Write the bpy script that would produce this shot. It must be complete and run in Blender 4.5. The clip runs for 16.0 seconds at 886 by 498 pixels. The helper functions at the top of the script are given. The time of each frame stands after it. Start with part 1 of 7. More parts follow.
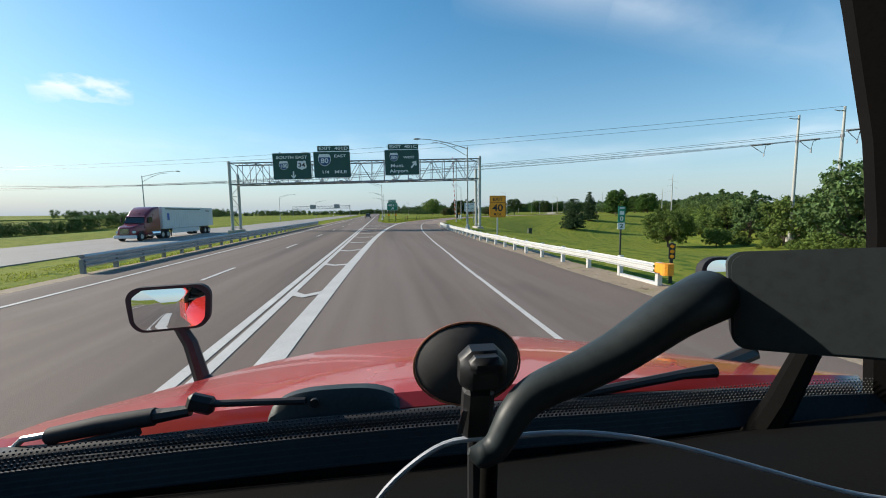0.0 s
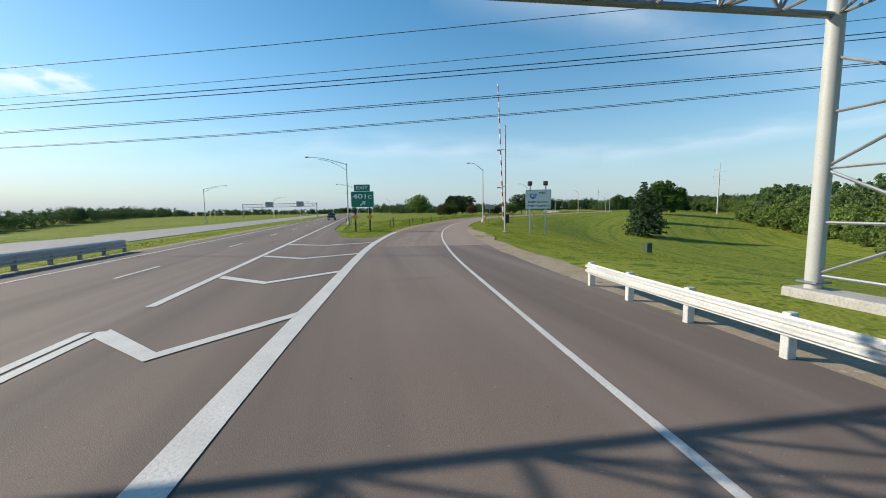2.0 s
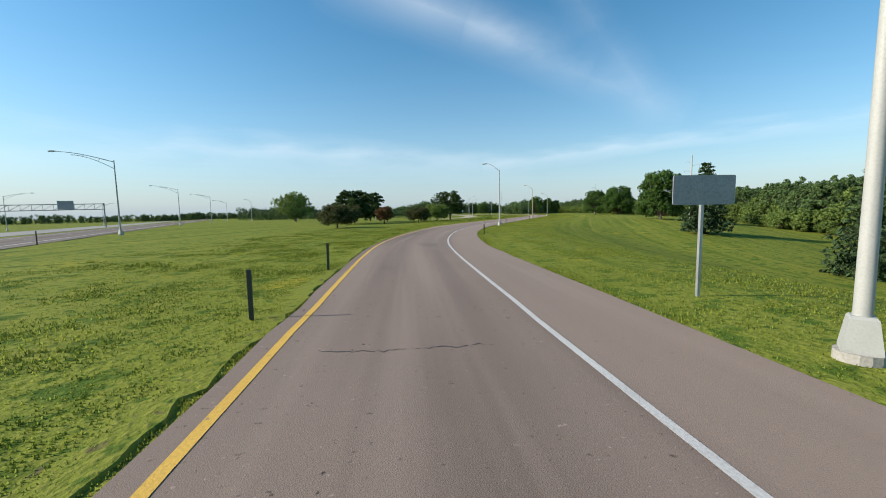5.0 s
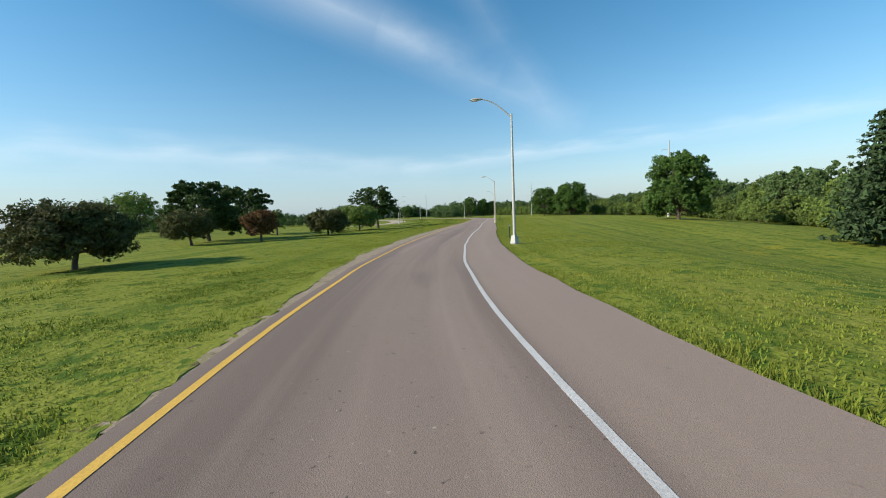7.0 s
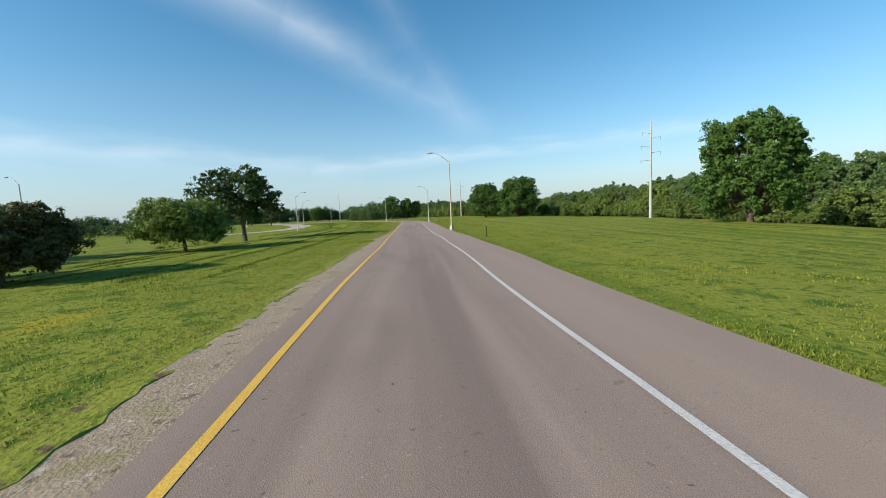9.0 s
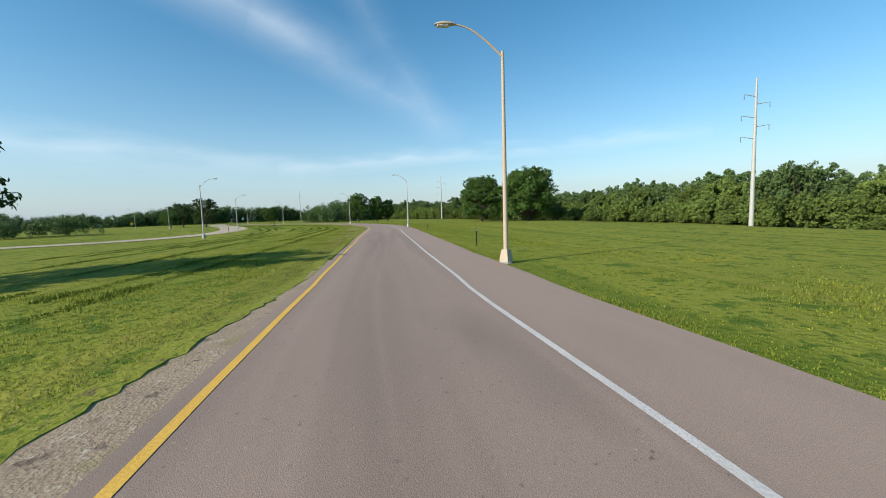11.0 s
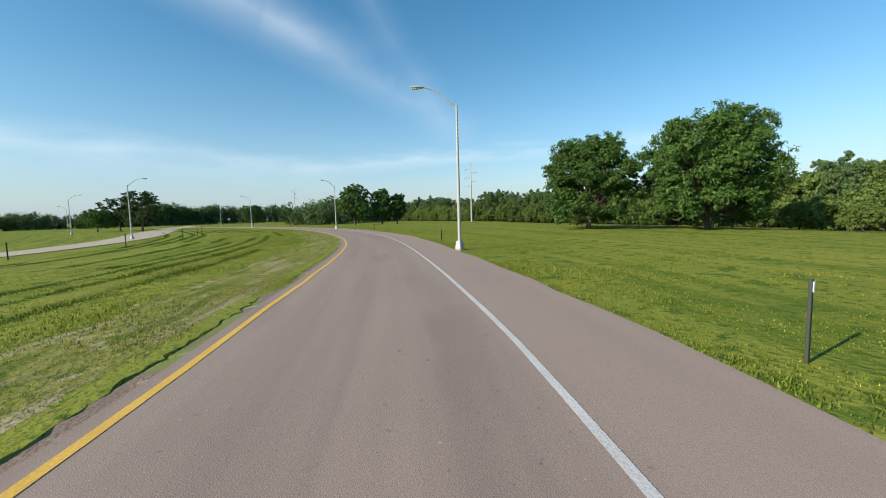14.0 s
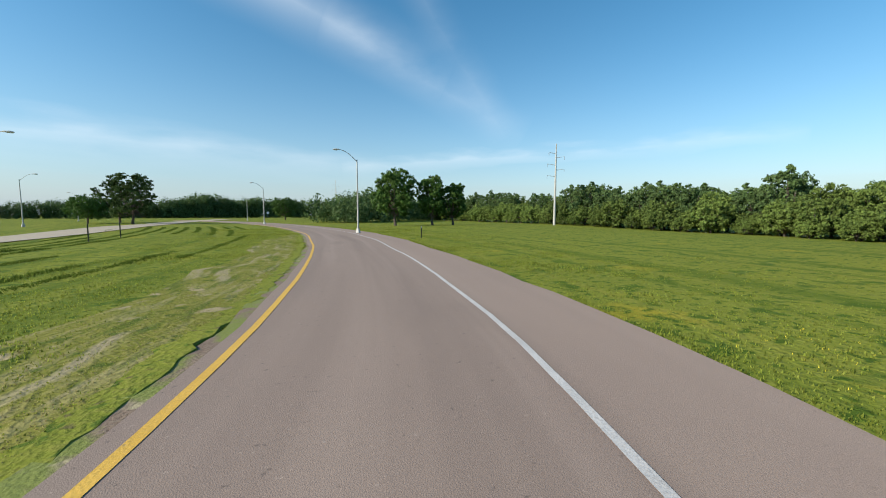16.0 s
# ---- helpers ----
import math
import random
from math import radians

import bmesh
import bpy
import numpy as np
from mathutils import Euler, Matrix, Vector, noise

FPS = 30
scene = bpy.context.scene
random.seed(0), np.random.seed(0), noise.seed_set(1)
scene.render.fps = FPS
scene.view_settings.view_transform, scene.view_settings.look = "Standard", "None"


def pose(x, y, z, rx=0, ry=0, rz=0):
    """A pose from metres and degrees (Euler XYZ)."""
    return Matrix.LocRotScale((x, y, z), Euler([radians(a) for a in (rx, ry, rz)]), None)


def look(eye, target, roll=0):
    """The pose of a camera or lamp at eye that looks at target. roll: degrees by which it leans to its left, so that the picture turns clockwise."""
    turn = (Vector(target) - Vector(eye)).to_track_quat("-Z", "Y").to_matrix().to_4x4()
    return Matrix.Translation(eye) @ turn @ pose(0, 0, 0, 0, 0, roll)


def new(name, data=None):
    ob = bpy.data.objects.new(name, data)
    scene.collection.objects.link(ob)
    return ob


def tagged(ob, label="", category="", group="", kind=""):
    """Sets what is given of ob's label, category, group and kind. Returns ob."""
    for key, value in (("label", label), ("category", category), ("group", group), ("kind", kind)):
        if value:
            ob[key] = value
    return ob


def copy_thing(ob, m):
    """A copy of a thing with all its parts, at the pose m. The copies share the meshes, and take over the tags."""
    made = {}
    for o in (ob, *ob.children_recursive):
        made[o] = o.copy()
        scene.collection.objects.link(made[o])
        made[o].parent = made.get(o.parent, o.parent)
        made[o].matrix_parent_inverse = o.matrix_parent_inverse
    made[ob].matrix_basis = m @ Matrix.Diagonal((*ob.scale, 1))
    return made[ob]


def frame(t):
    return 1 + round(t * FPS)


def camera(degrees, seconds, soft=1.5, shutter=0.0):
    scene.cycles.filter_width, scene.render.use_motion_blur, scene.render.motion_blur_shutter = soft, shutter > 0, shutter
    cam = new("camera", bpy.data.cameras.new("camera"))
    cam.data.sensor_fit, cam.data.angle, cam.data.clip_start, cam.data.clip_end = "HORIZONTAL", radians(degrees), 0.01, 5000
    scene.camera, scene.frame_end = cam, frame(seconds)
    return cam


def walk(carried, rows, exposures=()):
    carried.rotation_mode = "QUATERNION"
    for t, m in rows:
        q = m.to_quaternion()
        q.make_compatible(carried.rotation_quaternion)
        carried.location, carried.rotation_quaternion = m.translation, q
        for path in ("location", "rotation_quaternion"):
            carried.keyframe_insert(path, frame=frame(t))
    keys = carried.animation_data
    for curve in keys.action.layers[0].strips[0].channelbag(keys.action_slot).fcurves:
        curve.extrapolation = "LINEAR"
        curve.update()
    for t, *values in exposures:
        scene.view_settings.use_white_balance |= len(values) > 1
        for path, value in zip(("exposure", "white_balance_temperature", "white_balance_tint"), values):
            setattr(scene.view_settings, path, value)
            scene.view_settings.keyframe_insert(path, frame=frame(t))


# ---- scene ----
# Camera: eye of a lorry driver on an exit ramp. Rows: seconds, x, y, z, yaw to the right, pitch up, roll
cam = camera(98.13, 16.0, soft=1.0)
PATH = [
    (0.0, 0.00, 0.00, 2.310, -0.00, -5.57, -0.56),
    (0.5, -1.54, 12.13, 2.307, 0.46, -5.73, -0.54),
    (1.0, -2.93, 24.06, 2.302, 1.19, -5.65, -0.52),
    (1.5, -4.15, 35.79, 2.296, 1.83, -5.72, -0.63),
    (2.0, -5.18, 47.32, 2.290, 2.97, -5.81, -0.74),
    (2.5, -5.90, 58.66, 2.285, 4.81, -5.72, -0.89),
    (3.0, -6.21, 69.80, 2.280, 6.98, -5.71, -1.05),
    (3.5, -6.04, 80.72, 2.278, 9.75, -5.84, -1.06),
    (4.0, -5.32, 91.40, 2.278, 12.91, -5.92, -1.06),
    (4.5, -4.03, 101.81, 2.282, 16.13, -5.55, -1.04),
    (5.0, -2.20, 111.93, 2.289, 19.22, -5.40, -1.02),
    (5.5, 0.10, 121.72, 2.299, 22.09, -5.31, -1.68),
    (6.0, 2.82, 131.19, 2.309, 24.89, -5.23, -2.35),
    (6.5, 5.94, 140.30, 2.320, 27.88, -5.02, -2.39),
    (7.0, 9.46, 149.04, 2.329, 31.00, -5.11, -2.44),
    (7.5, 13.41, 157.36, 2.335, 34.72, -5.34, -2.31),
    (8.0, 17.77, 165.22, 2.338, 38.15, -5.20, -2.18),
    (8.5, 22.51, 172.74, 2.336, 41.06, -5.40, -2.46),
    (9.0, 27.57, 180.02, 2.330, 43.38, -5.35, -2.74),
    (9.5, 32.88, 187.10, 2.322, 45.20, -5.30, -2.27),
    (10.0, 38.38, 194.01, 2.313, 46.54, -5.26, -1.79),
    (10.5, 43.99, 200.82, 2.303, 47.39, -5.22, -1.83),
    (11.0, 49.67, 207.54, 2.293, 47.76, -5.19, -1.86),
    (11.5, 55.36, 214.25, 2.286, 47.71, -5.16, -2.03),
    (12.0, 61.01, 220.96, 2.281, 47.31, -5.17, -2.20),
    (12.5, 66.63, 227.72, 2.278, 47.15, -5.16, -1.86),
    (13.0, 72.27, 234.52, 2.277, 46.98, -5.04, -1.51),
    (13.5, 77.91, 241.37, 2.278, 46.93, -5.07, -1.53),
    (14.0, 83.56, 248.27, 2.279, 46.43, -4.98, -1.56),
    (14.5, 89.13, 255.28, 2.281, 45.42, -4.71, -0.91),
    (15.0, 94.59, 262.44, 2.283, 44.12, -4.84, -0.27),
    (15.5, 99.88, 269.77, 2.284, 42.28, -5.09, -0.07),
    (16.0, 104.89, 277.35, 2.285, 39.72, -4.99, 0.12),
]


def eye_pose(x, y, z, yaw, pitch, roll):
    """Camera pose from place, yaw to the right, pitch and roll in degrees."""
    return Matrix.Translation((x, y, z)) @ Euler((0, 0, radians(-yaw))).to_matrix().to_4x4() @ pose(0, 0, 0, 90 + pitch) @ pose(0, 0, 0, 0, 0, roll)


walk(cam, [(r[0], eye_pose(*r[1:])) for r in PATH])

# ---- light: clear morning, sun low on the side of the oncoming lanes ----
SUN = Vector((-1.9, 0.55, 1.0)).normalized()
scene.view_settings.exposure = 0.38
world = bpy.data.worlds.new("world")
scene.world = world
world.use_nodes = True
wt = world.node_tree
for n_ in list(wt.nodes):
    wt.nodes.remove(n_)

sky = wt.nodes.new("ShaderNodeTexSky")
sky.sky_type = "NISHITA"
sky.sun_disc = False
sky.sun_elevation = math.asin(SUN.z)
sky.sun_rotation = math.atan2(SUN.x, SUN.y)
sky.altitude = 300
sky.air_density = 1.0
sky.dust_density = 0.35
sky.ozone_density = 1.6
wcoord = wt.nodes.new("ShaderNodeTexCoord")
wout = wt.nodes.new("ShaderNodeOutputWorld")
wbg = wt.nodes.new("ShaderNodeBackground")
wbg.inputs["Strength"].default_value = 0.13


def wmath(op, a, b=None, clamp=False):
    nd = wt.nodes.new("ShaderNodeMath")
    nd.operation = op
    nd.use_clamp = clamp
    for i, v in enumerate((a, b)):
        if v is None:
            continue
        if isinstance(v, (int, float)):
            nd.inputs[i].default_value = v
        else:
            wt.links.new(v, nd.inputs[i])
    return nd.outputs[0]


def wdot(v):
    nd = wt.nodes.new("ShaderNodeVectorMath")
    nd.operation = "DOT_PRODUCT"
    wt.links.new(wcoord.outputs["Generated"], nd.inputs[0])
    nd.inputs[1].default_value = v
    return nd.outputs["Value"]


def wnoise(scale, detail, stretch):
    mp = wt.nodes.new("ShaderNodeMapping")
    mp.inputs["Scale"].default_value = stretch
    wt.links.new(wcoord.outputs["Generated"], mp.inputs["Vector"])
    nz = wt.nodes.new("ShaderNodeTexNoise")
    nz.inputs["Scale"].default_value = scale
    nz.inputs["Detail"].default_value = detail
    wt.links.new(mp.outputs["Vector"], nz.inputs["Vector"])
    return nz.outputs["Fac"]


def cloud_band(a, b, half, soft_, ends, lo, hi, noise_fac, gain):
    """A wisp of high cloud along the arc from direction a to direction b."""
    a, b = Vector(a).normalized(), Vector(b).normalized()
    nrm = a.cross(b).normalized()
    mid = (a + b).normalized()
    across = wmath("ABSOLUTE", wmath("ADD", wdot(nrm), wmath("MULTIPLY", wmath("SUBTRACT", noise_fac, 0.5), 0.06)))
    core = wmath("SUBTRACT", 1.0, wmath("DIVIDE", across, half), True)
    along = wmath("DIVIDE", wmath("SUBTRACT", wdot(mid), math.cos(a.angle(b) / 2 + ends)), 1 - math.cos(a.angle(b) / 2 + ends), True)
    tex = wmath("DIVIDE", wmath("SUBTRACT", noise_fac, lo), hi - lo, True)
    return wmath("MULTIPLY", wmath("MULTIPLY", wmath("POWER", core, soft_), wmath("POWER", along, 0.5)), wmath("MULTIPLY", tex, gain))


def sky_dir(yaw, el):
    return (math.sin(radians(yaw)) * math.cos(radians(el)), math.cos(radians(yaw)) * math.cos(radians(el)), math.sin(radians(el)))


n_a = wnoise(2.2, 6.0, (1.0, 1.0, 2.0))
n_b = wnoise(5.0, 9.0, (1.0, 1.0, 4.5))
n_c = wnoise(16.0, 8.0, (1.0, 1.0, 2.2))
bands = [
    cloud_band(sky_dir(8, 28.5), sky_dir(35, 21.2), 0.085, 1.5, 0.10, 0.22, 0.78, n_a, 0.50),
    cloud_band(sky_dir(27, 23.5), sky_dir(48, 13.3), 0.065, 1.4, 0.07, 0.25, 0.76, n_a, 0.46),
    cloud_band(sky_dir(35, 31), sky_dir(47, 14.5), 0.060, 1.5, 0.07, 0.22, 0.80, n_a, 0.34),
    cloud_band(sky_dir(28, 6.8), sky_dir(80, 9.0), 0.026, 1.0, 0.05, 0.28, 0.66, n_b, 0.50),
    cloud_band(sky_dir(-48, 6.5), sky_dir(30, 6.2), 0.055, 1.0, 0.05, 0.30, 0.70, n_b, 0.32),
    cloud_band(sky_dir(-45.0, 12.8), sky_dir(-39.0, 13.4), 0.026, 0.6, 0.022, 0.40, 0.56, n_c, 0.95),
]
total = bands[0]
for b_ in bands[1:]:
    total = wmath("ADD", total, b_)
total = wmath("MINIMUM", total, 0.85)
wmix = wt.nodes.new("ShaderNodeMixRGB")
wt.links.new(total, wmix.inputs["Fac"])
whue = wt.nodes.new("ShaderNodeHueSaturation")
whue.inputs["Saturation"].default_value = 1.32
whue.inputs["Hue"].default_value = 0.488
wt.links.new(sky.outputs["Color"], whue.inputs["Color"])
# pale summer haze low in the sky
whaze = wt.nodes.new("ShaderNodeMixRGB")
whaze.inputs["Color2"].default_value = (2.45, 3.2, 3.85, 1)
wt.links.new(wmath("MULTIPLY", wmath("POWER", wmath("SUBTRACT", 1.0, wmath("ABSOLUTE", wdot((0, 0, 1)))), 6.0), 0.95, True), whaze.inputs["Fac"])
wt.links.new(whue.outputs["Color"], whaze.inputs["Color1"])
wt.links.new(whaze.outputs["Color"], wmix.inputs["Color1"])
wmix.inputs["Color2"].default_value = (6.0, 6.5, 6.9, 1)
wt.links.new(wmix.outputs["Color"], wbg.inputs["Color"])
wt.links.new(wbg.outputs["Background"], wout.inputs["Surface"])

sun_data = bpy.data.lights.new("sun", "SUN")
sun_data.energy, sun_data.angle, sun_data.color = 5.0, radians(0.5), (1.0, 0.91, 0.77)
sun = new("sun", sun_data)
sun.matrix_world = look((0, 0, 0), -SUN)


# ---- materials ----
def leafy(m, amount=0.35):
    """Lets some light through thin leaves."""
    nt = m.node_tree
    bsdf = nt.nodes["Principled BSDF"]
    tr = nt.nodes.new("ShaderNodeBsdfTranslucent")
    nt.links.new(bsdf.inputs["Base Color"].links[0].from_socket, tr.inputs["Color"])
    mx = nt.nodes.new("ShaderNodeMixShader")
    mx.inputs["Fac"].default_value = amount
    nt.links.new(bsdf.outputs[0], mx.inputs[1])
    nt.links.new(tr.outputs[0], mx.inputs[2])
    nt.links.new(mx.outputs[0], nt.nodes["Material Output"].inputs["Surface"])
    return m


def material(name, colors, rough=0.8, metal=0.0, scale=4.0, fine=60.0, bump=0.2, spec=0.5, per_object=0.0, stretch=(1, 1, 1), spots=None, coat=0.0, contrast=0.28, per_island=0.0, bands=(), bump_size=0.02, shoulder=None, paler=None):
    """Two colours blended by noise at two scales, with fine relief; spots: (colour, scale, threshold)."""
    m = bpy.data.materials.new(name)
    m.use_nodes = True
    nt = m.node_tree
    bsdf = nt.nodes["Principled BSDF"]
    tc = nt.nodes.new("ShaderNodeTexCoord")
    mp = nt.nodes.new("ShaderNodeMapping")
    mp.inputs["Scale"].default_value = stretch
    nt.links.new(tc.outputs["Object"], mp.inputs["Vector"])

    def noise_of(sc, detail):
        nz = nt.nodes.new("ShaderNodeTexNoise")
        nz.inputs["Scale"].default_value, nz.inputs["Detail"].default_value = sc, detail
        nt.links.new(mp.outputs["Vector"], nz.inputs["Vector"])
        return nz.outputs["Fac"]

    def ramp_of(fac, lo, hi):
        r = nt.nodes.new("ShaderNodeMapRange")
        r.inputs["From Min"].default_value, r.inputs["From Max"].default_value = lo, hi
        nt.links.new(fac, r.inputs["Value"])
        return r.outputs["Result"]

    def mix(fac, a, b):
        x = nt.nodes.new("ShaderNodeMixRGB")
        if isinstance(fac, float):
            x.inputs["Fac"].default_value = fac
        else:
            nt.links.new(fac, x.inputs["Fac"])
        for i, c in ((1, a), (2, b)):
            if isinstance(c, tuple):
                x.inputs[i].default_value = (*c[:3], 1)
            else:
                nt.links.new(c, x.inputs[i])
        return x.outputs["Color"]

    big, small = noise_of(scale, 5.0), noise_of(fine, 4.0)
    col = mix(ramp_of(big, 0.5 - contrast, 0.5 + contrast), colors[0], colors[1])
    third = colors[2] if len(colors) > 2 else tuple(0.6 * c for c in colors[0])
    col = mix(ramp_of(small, 0.45, 0.95), col, third)
    for color, sc, lim in spots or ():
        col = mix(ramp_of(noise_of(sc, 6.0), lim, lim + 0.08), col, color)
    if bands:
        uvm = nt.nodes.new("ShaderNodeUVMap")
        uvm.uv_map = "lane"
        for color, su, sv, lo, hi, most in bands:
            bmap = nt.nodes.new("ShaderNodeMapping")
            bmap.inputs["Scale"].default_value = (su, sv, 1)
            nt.links.new(uvm.outputs["UV"], bmap.inputs["Vector"])
            nz = nt.nodes.new("ShaderNodeTexNoise")
            nz.inputs["Scale"].default_value, nz.inputs["Detail"].default_value = 1.0, 3.0
            nt.links.new(bmap.outputs["Vector"], nz.inputs["Vector"])
            rb = nt.nodes.new("ShaderNodeMapRange")
            rb.inputs["From Min"].default_value, rb.inputs["From Max"].default_value, rb.inputs["To Max"].default_value = lo, hi, most
            nt.links.new(nz.outputs["Fac"], rb.inputs["Value"])
            col = mix(rb.outputs["Result"], col, color)
    if shoulder:
        um = nt.nodes.new("ShaderNodeUVMap")
        um.uv_map = "lane"
        sx_ = nt.nodes.new("ShaderNodeSeparateXYZ")
        nt.links.new(um.outputs["UV"], sx_.inputs["Vector"])
        edge = nt.nodes.new("ShaderNodeMapRange")
        edge.inputs["From Min"].default_value, edge.inputs["From Max"].default_value, edge.inputs["To Max"].default_value = 0.0, 0.35, 0.62
        nt.links.new(sx_.outputs["X"], edge.inputs["Value"])
        col = mix(edge.outputs["Result"], col, shoulder)
    # sun thrown back more strongly further along, mixed into the colour
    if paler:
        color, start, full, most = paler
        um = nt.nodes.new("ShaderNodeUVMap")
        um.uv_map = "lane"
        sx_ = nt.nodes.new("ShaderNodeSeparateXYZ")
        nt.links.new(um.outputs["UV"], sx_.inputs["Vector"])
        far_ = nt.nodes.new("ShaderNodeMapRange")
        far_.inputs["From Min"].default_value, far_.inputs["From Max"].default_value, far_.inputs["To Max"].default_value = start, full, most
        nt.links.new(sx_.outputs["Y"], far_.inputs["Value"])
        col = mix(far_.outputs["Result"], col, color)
    for amount, kind_ in ((per_object, "ShaderNodeObjectInfo"), (per_island, "ShaderNodeNewGeometry")):
        if not amount:
            continue
        src = nt.nodes.new(kind_).outputs["Random" if kind_ == "ShaderNodeObjectInfo" else "Random Per Island"]
        r = nt.nodes.new("ShaderNodeMapRange")
        r.inputs["To Min"].default_value, r.inputs["To Max"].default_value = 1 - amount, 1 + amount
        nt.links.new(src, r.inputs["Value"])
        hs = nt.nodes.new("ShaderNodeHueSaturation")
        nt.links.new(r.outputs["Result"], hs.inputs["Value"])
        nt.links.new(col, hs.inputs["Color"])
        col = hs.outputs["Color"]
    nt.links.new(col, bsdf.inputs["Base Color"])
    rr = nt.nodes.new("ShaderNodeMapRange")
    rr.inputs["To Min"].default_value, rr.inputs["To Max"].default_value = max(0.03, rough - 0.1), min(1, rough + 0.1)
    nt.links.new(big, rr.inputs["Value"])
    nt.links.new(rr.outputs["Result"], bsdf.inputs["Roughness"])
    bsdf.inputs["Metallic"].default_value = metal
    bsdf.inputs["Specular IOR Level"].default_value = spec
    bsdf.inputs["Coat Weight"].default_value = coat
    if bump:
        bp = nt.nodes.new("ShaderNodeBump")
        bp.inputs["Strength"].default_value, bp.inputs["Distance"].default_value = bump, bump_size
        nt.links.new(small, bp.inputs["Height"])
        nt.links.new(bp.outputs["Normal"], bsdf.inputs["Normal"])
    return m


# paler: the later ramp's stronger sun return, painted into the asphalt
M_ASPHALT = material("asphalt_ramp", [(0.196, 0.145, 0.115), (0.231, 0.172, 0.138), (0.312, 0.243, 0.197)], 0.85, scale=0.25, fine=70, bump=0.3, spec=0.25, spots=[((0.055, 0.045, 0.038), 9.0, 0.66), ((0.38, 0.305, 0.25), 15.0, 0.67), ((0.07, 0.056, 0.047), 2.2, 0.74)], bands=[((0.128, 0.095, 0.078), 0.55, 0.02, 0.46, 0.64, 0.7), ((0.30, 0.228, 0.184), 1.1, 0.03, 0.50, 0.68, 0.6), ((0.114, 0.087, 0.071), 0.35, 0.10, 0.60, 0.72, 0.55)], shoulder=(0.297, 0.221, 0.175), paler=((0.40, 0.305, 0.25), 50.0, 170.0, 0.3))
M_ASPHALT_MAIN = material("asphalt_mainline", [(0.142, 0.108, 0.089), (0.172, 0.132, 0.109), (0.24, 0.19, 0.159)], 0.85, scale=0.22, fine=70, bump=0.3, spec=0.25, spots=[((0.06, 0.052, 0.046), 14.0, 0.70), ((0.36, 0.31, 0.27), 19.0, 0.70)], bands=[((0.095, 0.076, 0.066), 0.45, 0.015, 0.46, 0.64, 0.7), ((0.21, 0.17, 0.147), 0.9, 0.02, 0.50, 0.68, 0.6), ((0.09, 0.074, 0.066), 0.3, 0.08, 0.62, 0.74, 0.55)])
M_ASPHALT_LOOP = material("worn_pale_asphalt", [(0.37, 0.305, 0.22), (0.45, 0.375, 0.275)], 0.88, scale=0.3, fine=30, bump=0.3)
M_ASPHALT_NOSE = material("asphalt_nose", [(0.15, 0.115, 0.094), (0.18, 0.14, 0.115), (0.25, 0.2, 0.165)], 0.85, scale=0.4, fine=70, bump=0.3, spec=0.25, spots=[((0.06, 0.052, 0.046), 9.0, 0.68)])
M_POST_DARK = material("dark_weathered_post", [(0.035, 0.042, 0.03), (0.06, 0.062, 0.045), (0.03, 0.03, 0.025)], 0.75, 0.1, scale=3, fine=30, bump=0.1)
M_CONCRETE_ROAD = material("concrete_road", [(0.24, 0.22, 0.20), (0.31, 0.29, 0.265)], 0.85, scale=0.5, fine=30, bump=0.3)
M_CRACK = material("sealed_crack", [(0.03, 0.028, 0.027), (0.05, 0.046, 0.044)], 0.6, scale=3, fine=40)
M_WHITE_LINE = material("road_paint_white", [(0.47, 0.45, 0.42), (0.6, 0.58, 0.55), (0.36, 0.335, 0.31)], 0.7, scale=1.5, fine=25, bump=0.3, spots=[((0.3, 0.27, 0.25), 5.0, 0.68)])
M_YELLOW_LINE = material("road_paint_yellow", [(0.62, 0.36, 0.045), (0.72, 0.44, 0.07), (0.45, 0.27, 0.05)], 0.7, scale=1.5, fine=25, bump=0.3, spots=[((0.28, 0.2, 0.12), 5.0, 0.68)])
# bands: mown rows, with the shade of their ridges put into the dark one
M_GRASS = material("mown_grass", [(0.158, 0.188, 0.026), (0.205, 0.230, 0.034), (0.26, 0.255, 0.06)], 0.95, scale=0.10, fine=7, bump=1.0, spec=0.05, bump_size=0.06, spots=[((0.28, 0.25, 0.03), 0.25, 0.62), ((0.075, 0.125, 0.018), 0.9, 0.55), ((0.07, 0.115, 0.016), 3.5, 0.555)], bands=[((0.085, 0.13, 0.016), 0.55, 0.02, 0.52, 0.66, 0.7), ((0.25, 0.24, 0.045), 0.8, 0.015, 0.55, 0.68, 0.6)])
M_GRAVEL = material("gravel_verge", [(0.23, 0.17, 0.11), (0.32, 0.245, 0.165), (0.40, 0.33, 0.24)], 0.95, scale=1.2, fine=22, bump=1.0, spots=[((0.24, 0.20, 0.10), 0.7, 0.56), ((0.13, 0.095, 0.065), 3.5, 0.60), ((0.42, 0.36, 0.28), 6.0, 0.62)])
M_BLADE = material("grass_blades", [(0.19, 0.235, 0.03), (0.24, 0.275, 0.045), (0.31, 0.30, 0.075)], 0.9, scale=0.25, fine=3, bump=0, spec=0.1, per_island=0.45)
M_EARTH = material("bare_earth", [(0.15, 0.10, 0.07), (0.22, 0.155, 0.105), (0.28, 0.22, 0.15)], 0.95, scale=1.5, fine=18, bump=1.0, spots=[((0.17, 0.20, 0.035), 0.9, 0.46), ((0.36, 0.31, 0.18), 2.1, 0.60)])
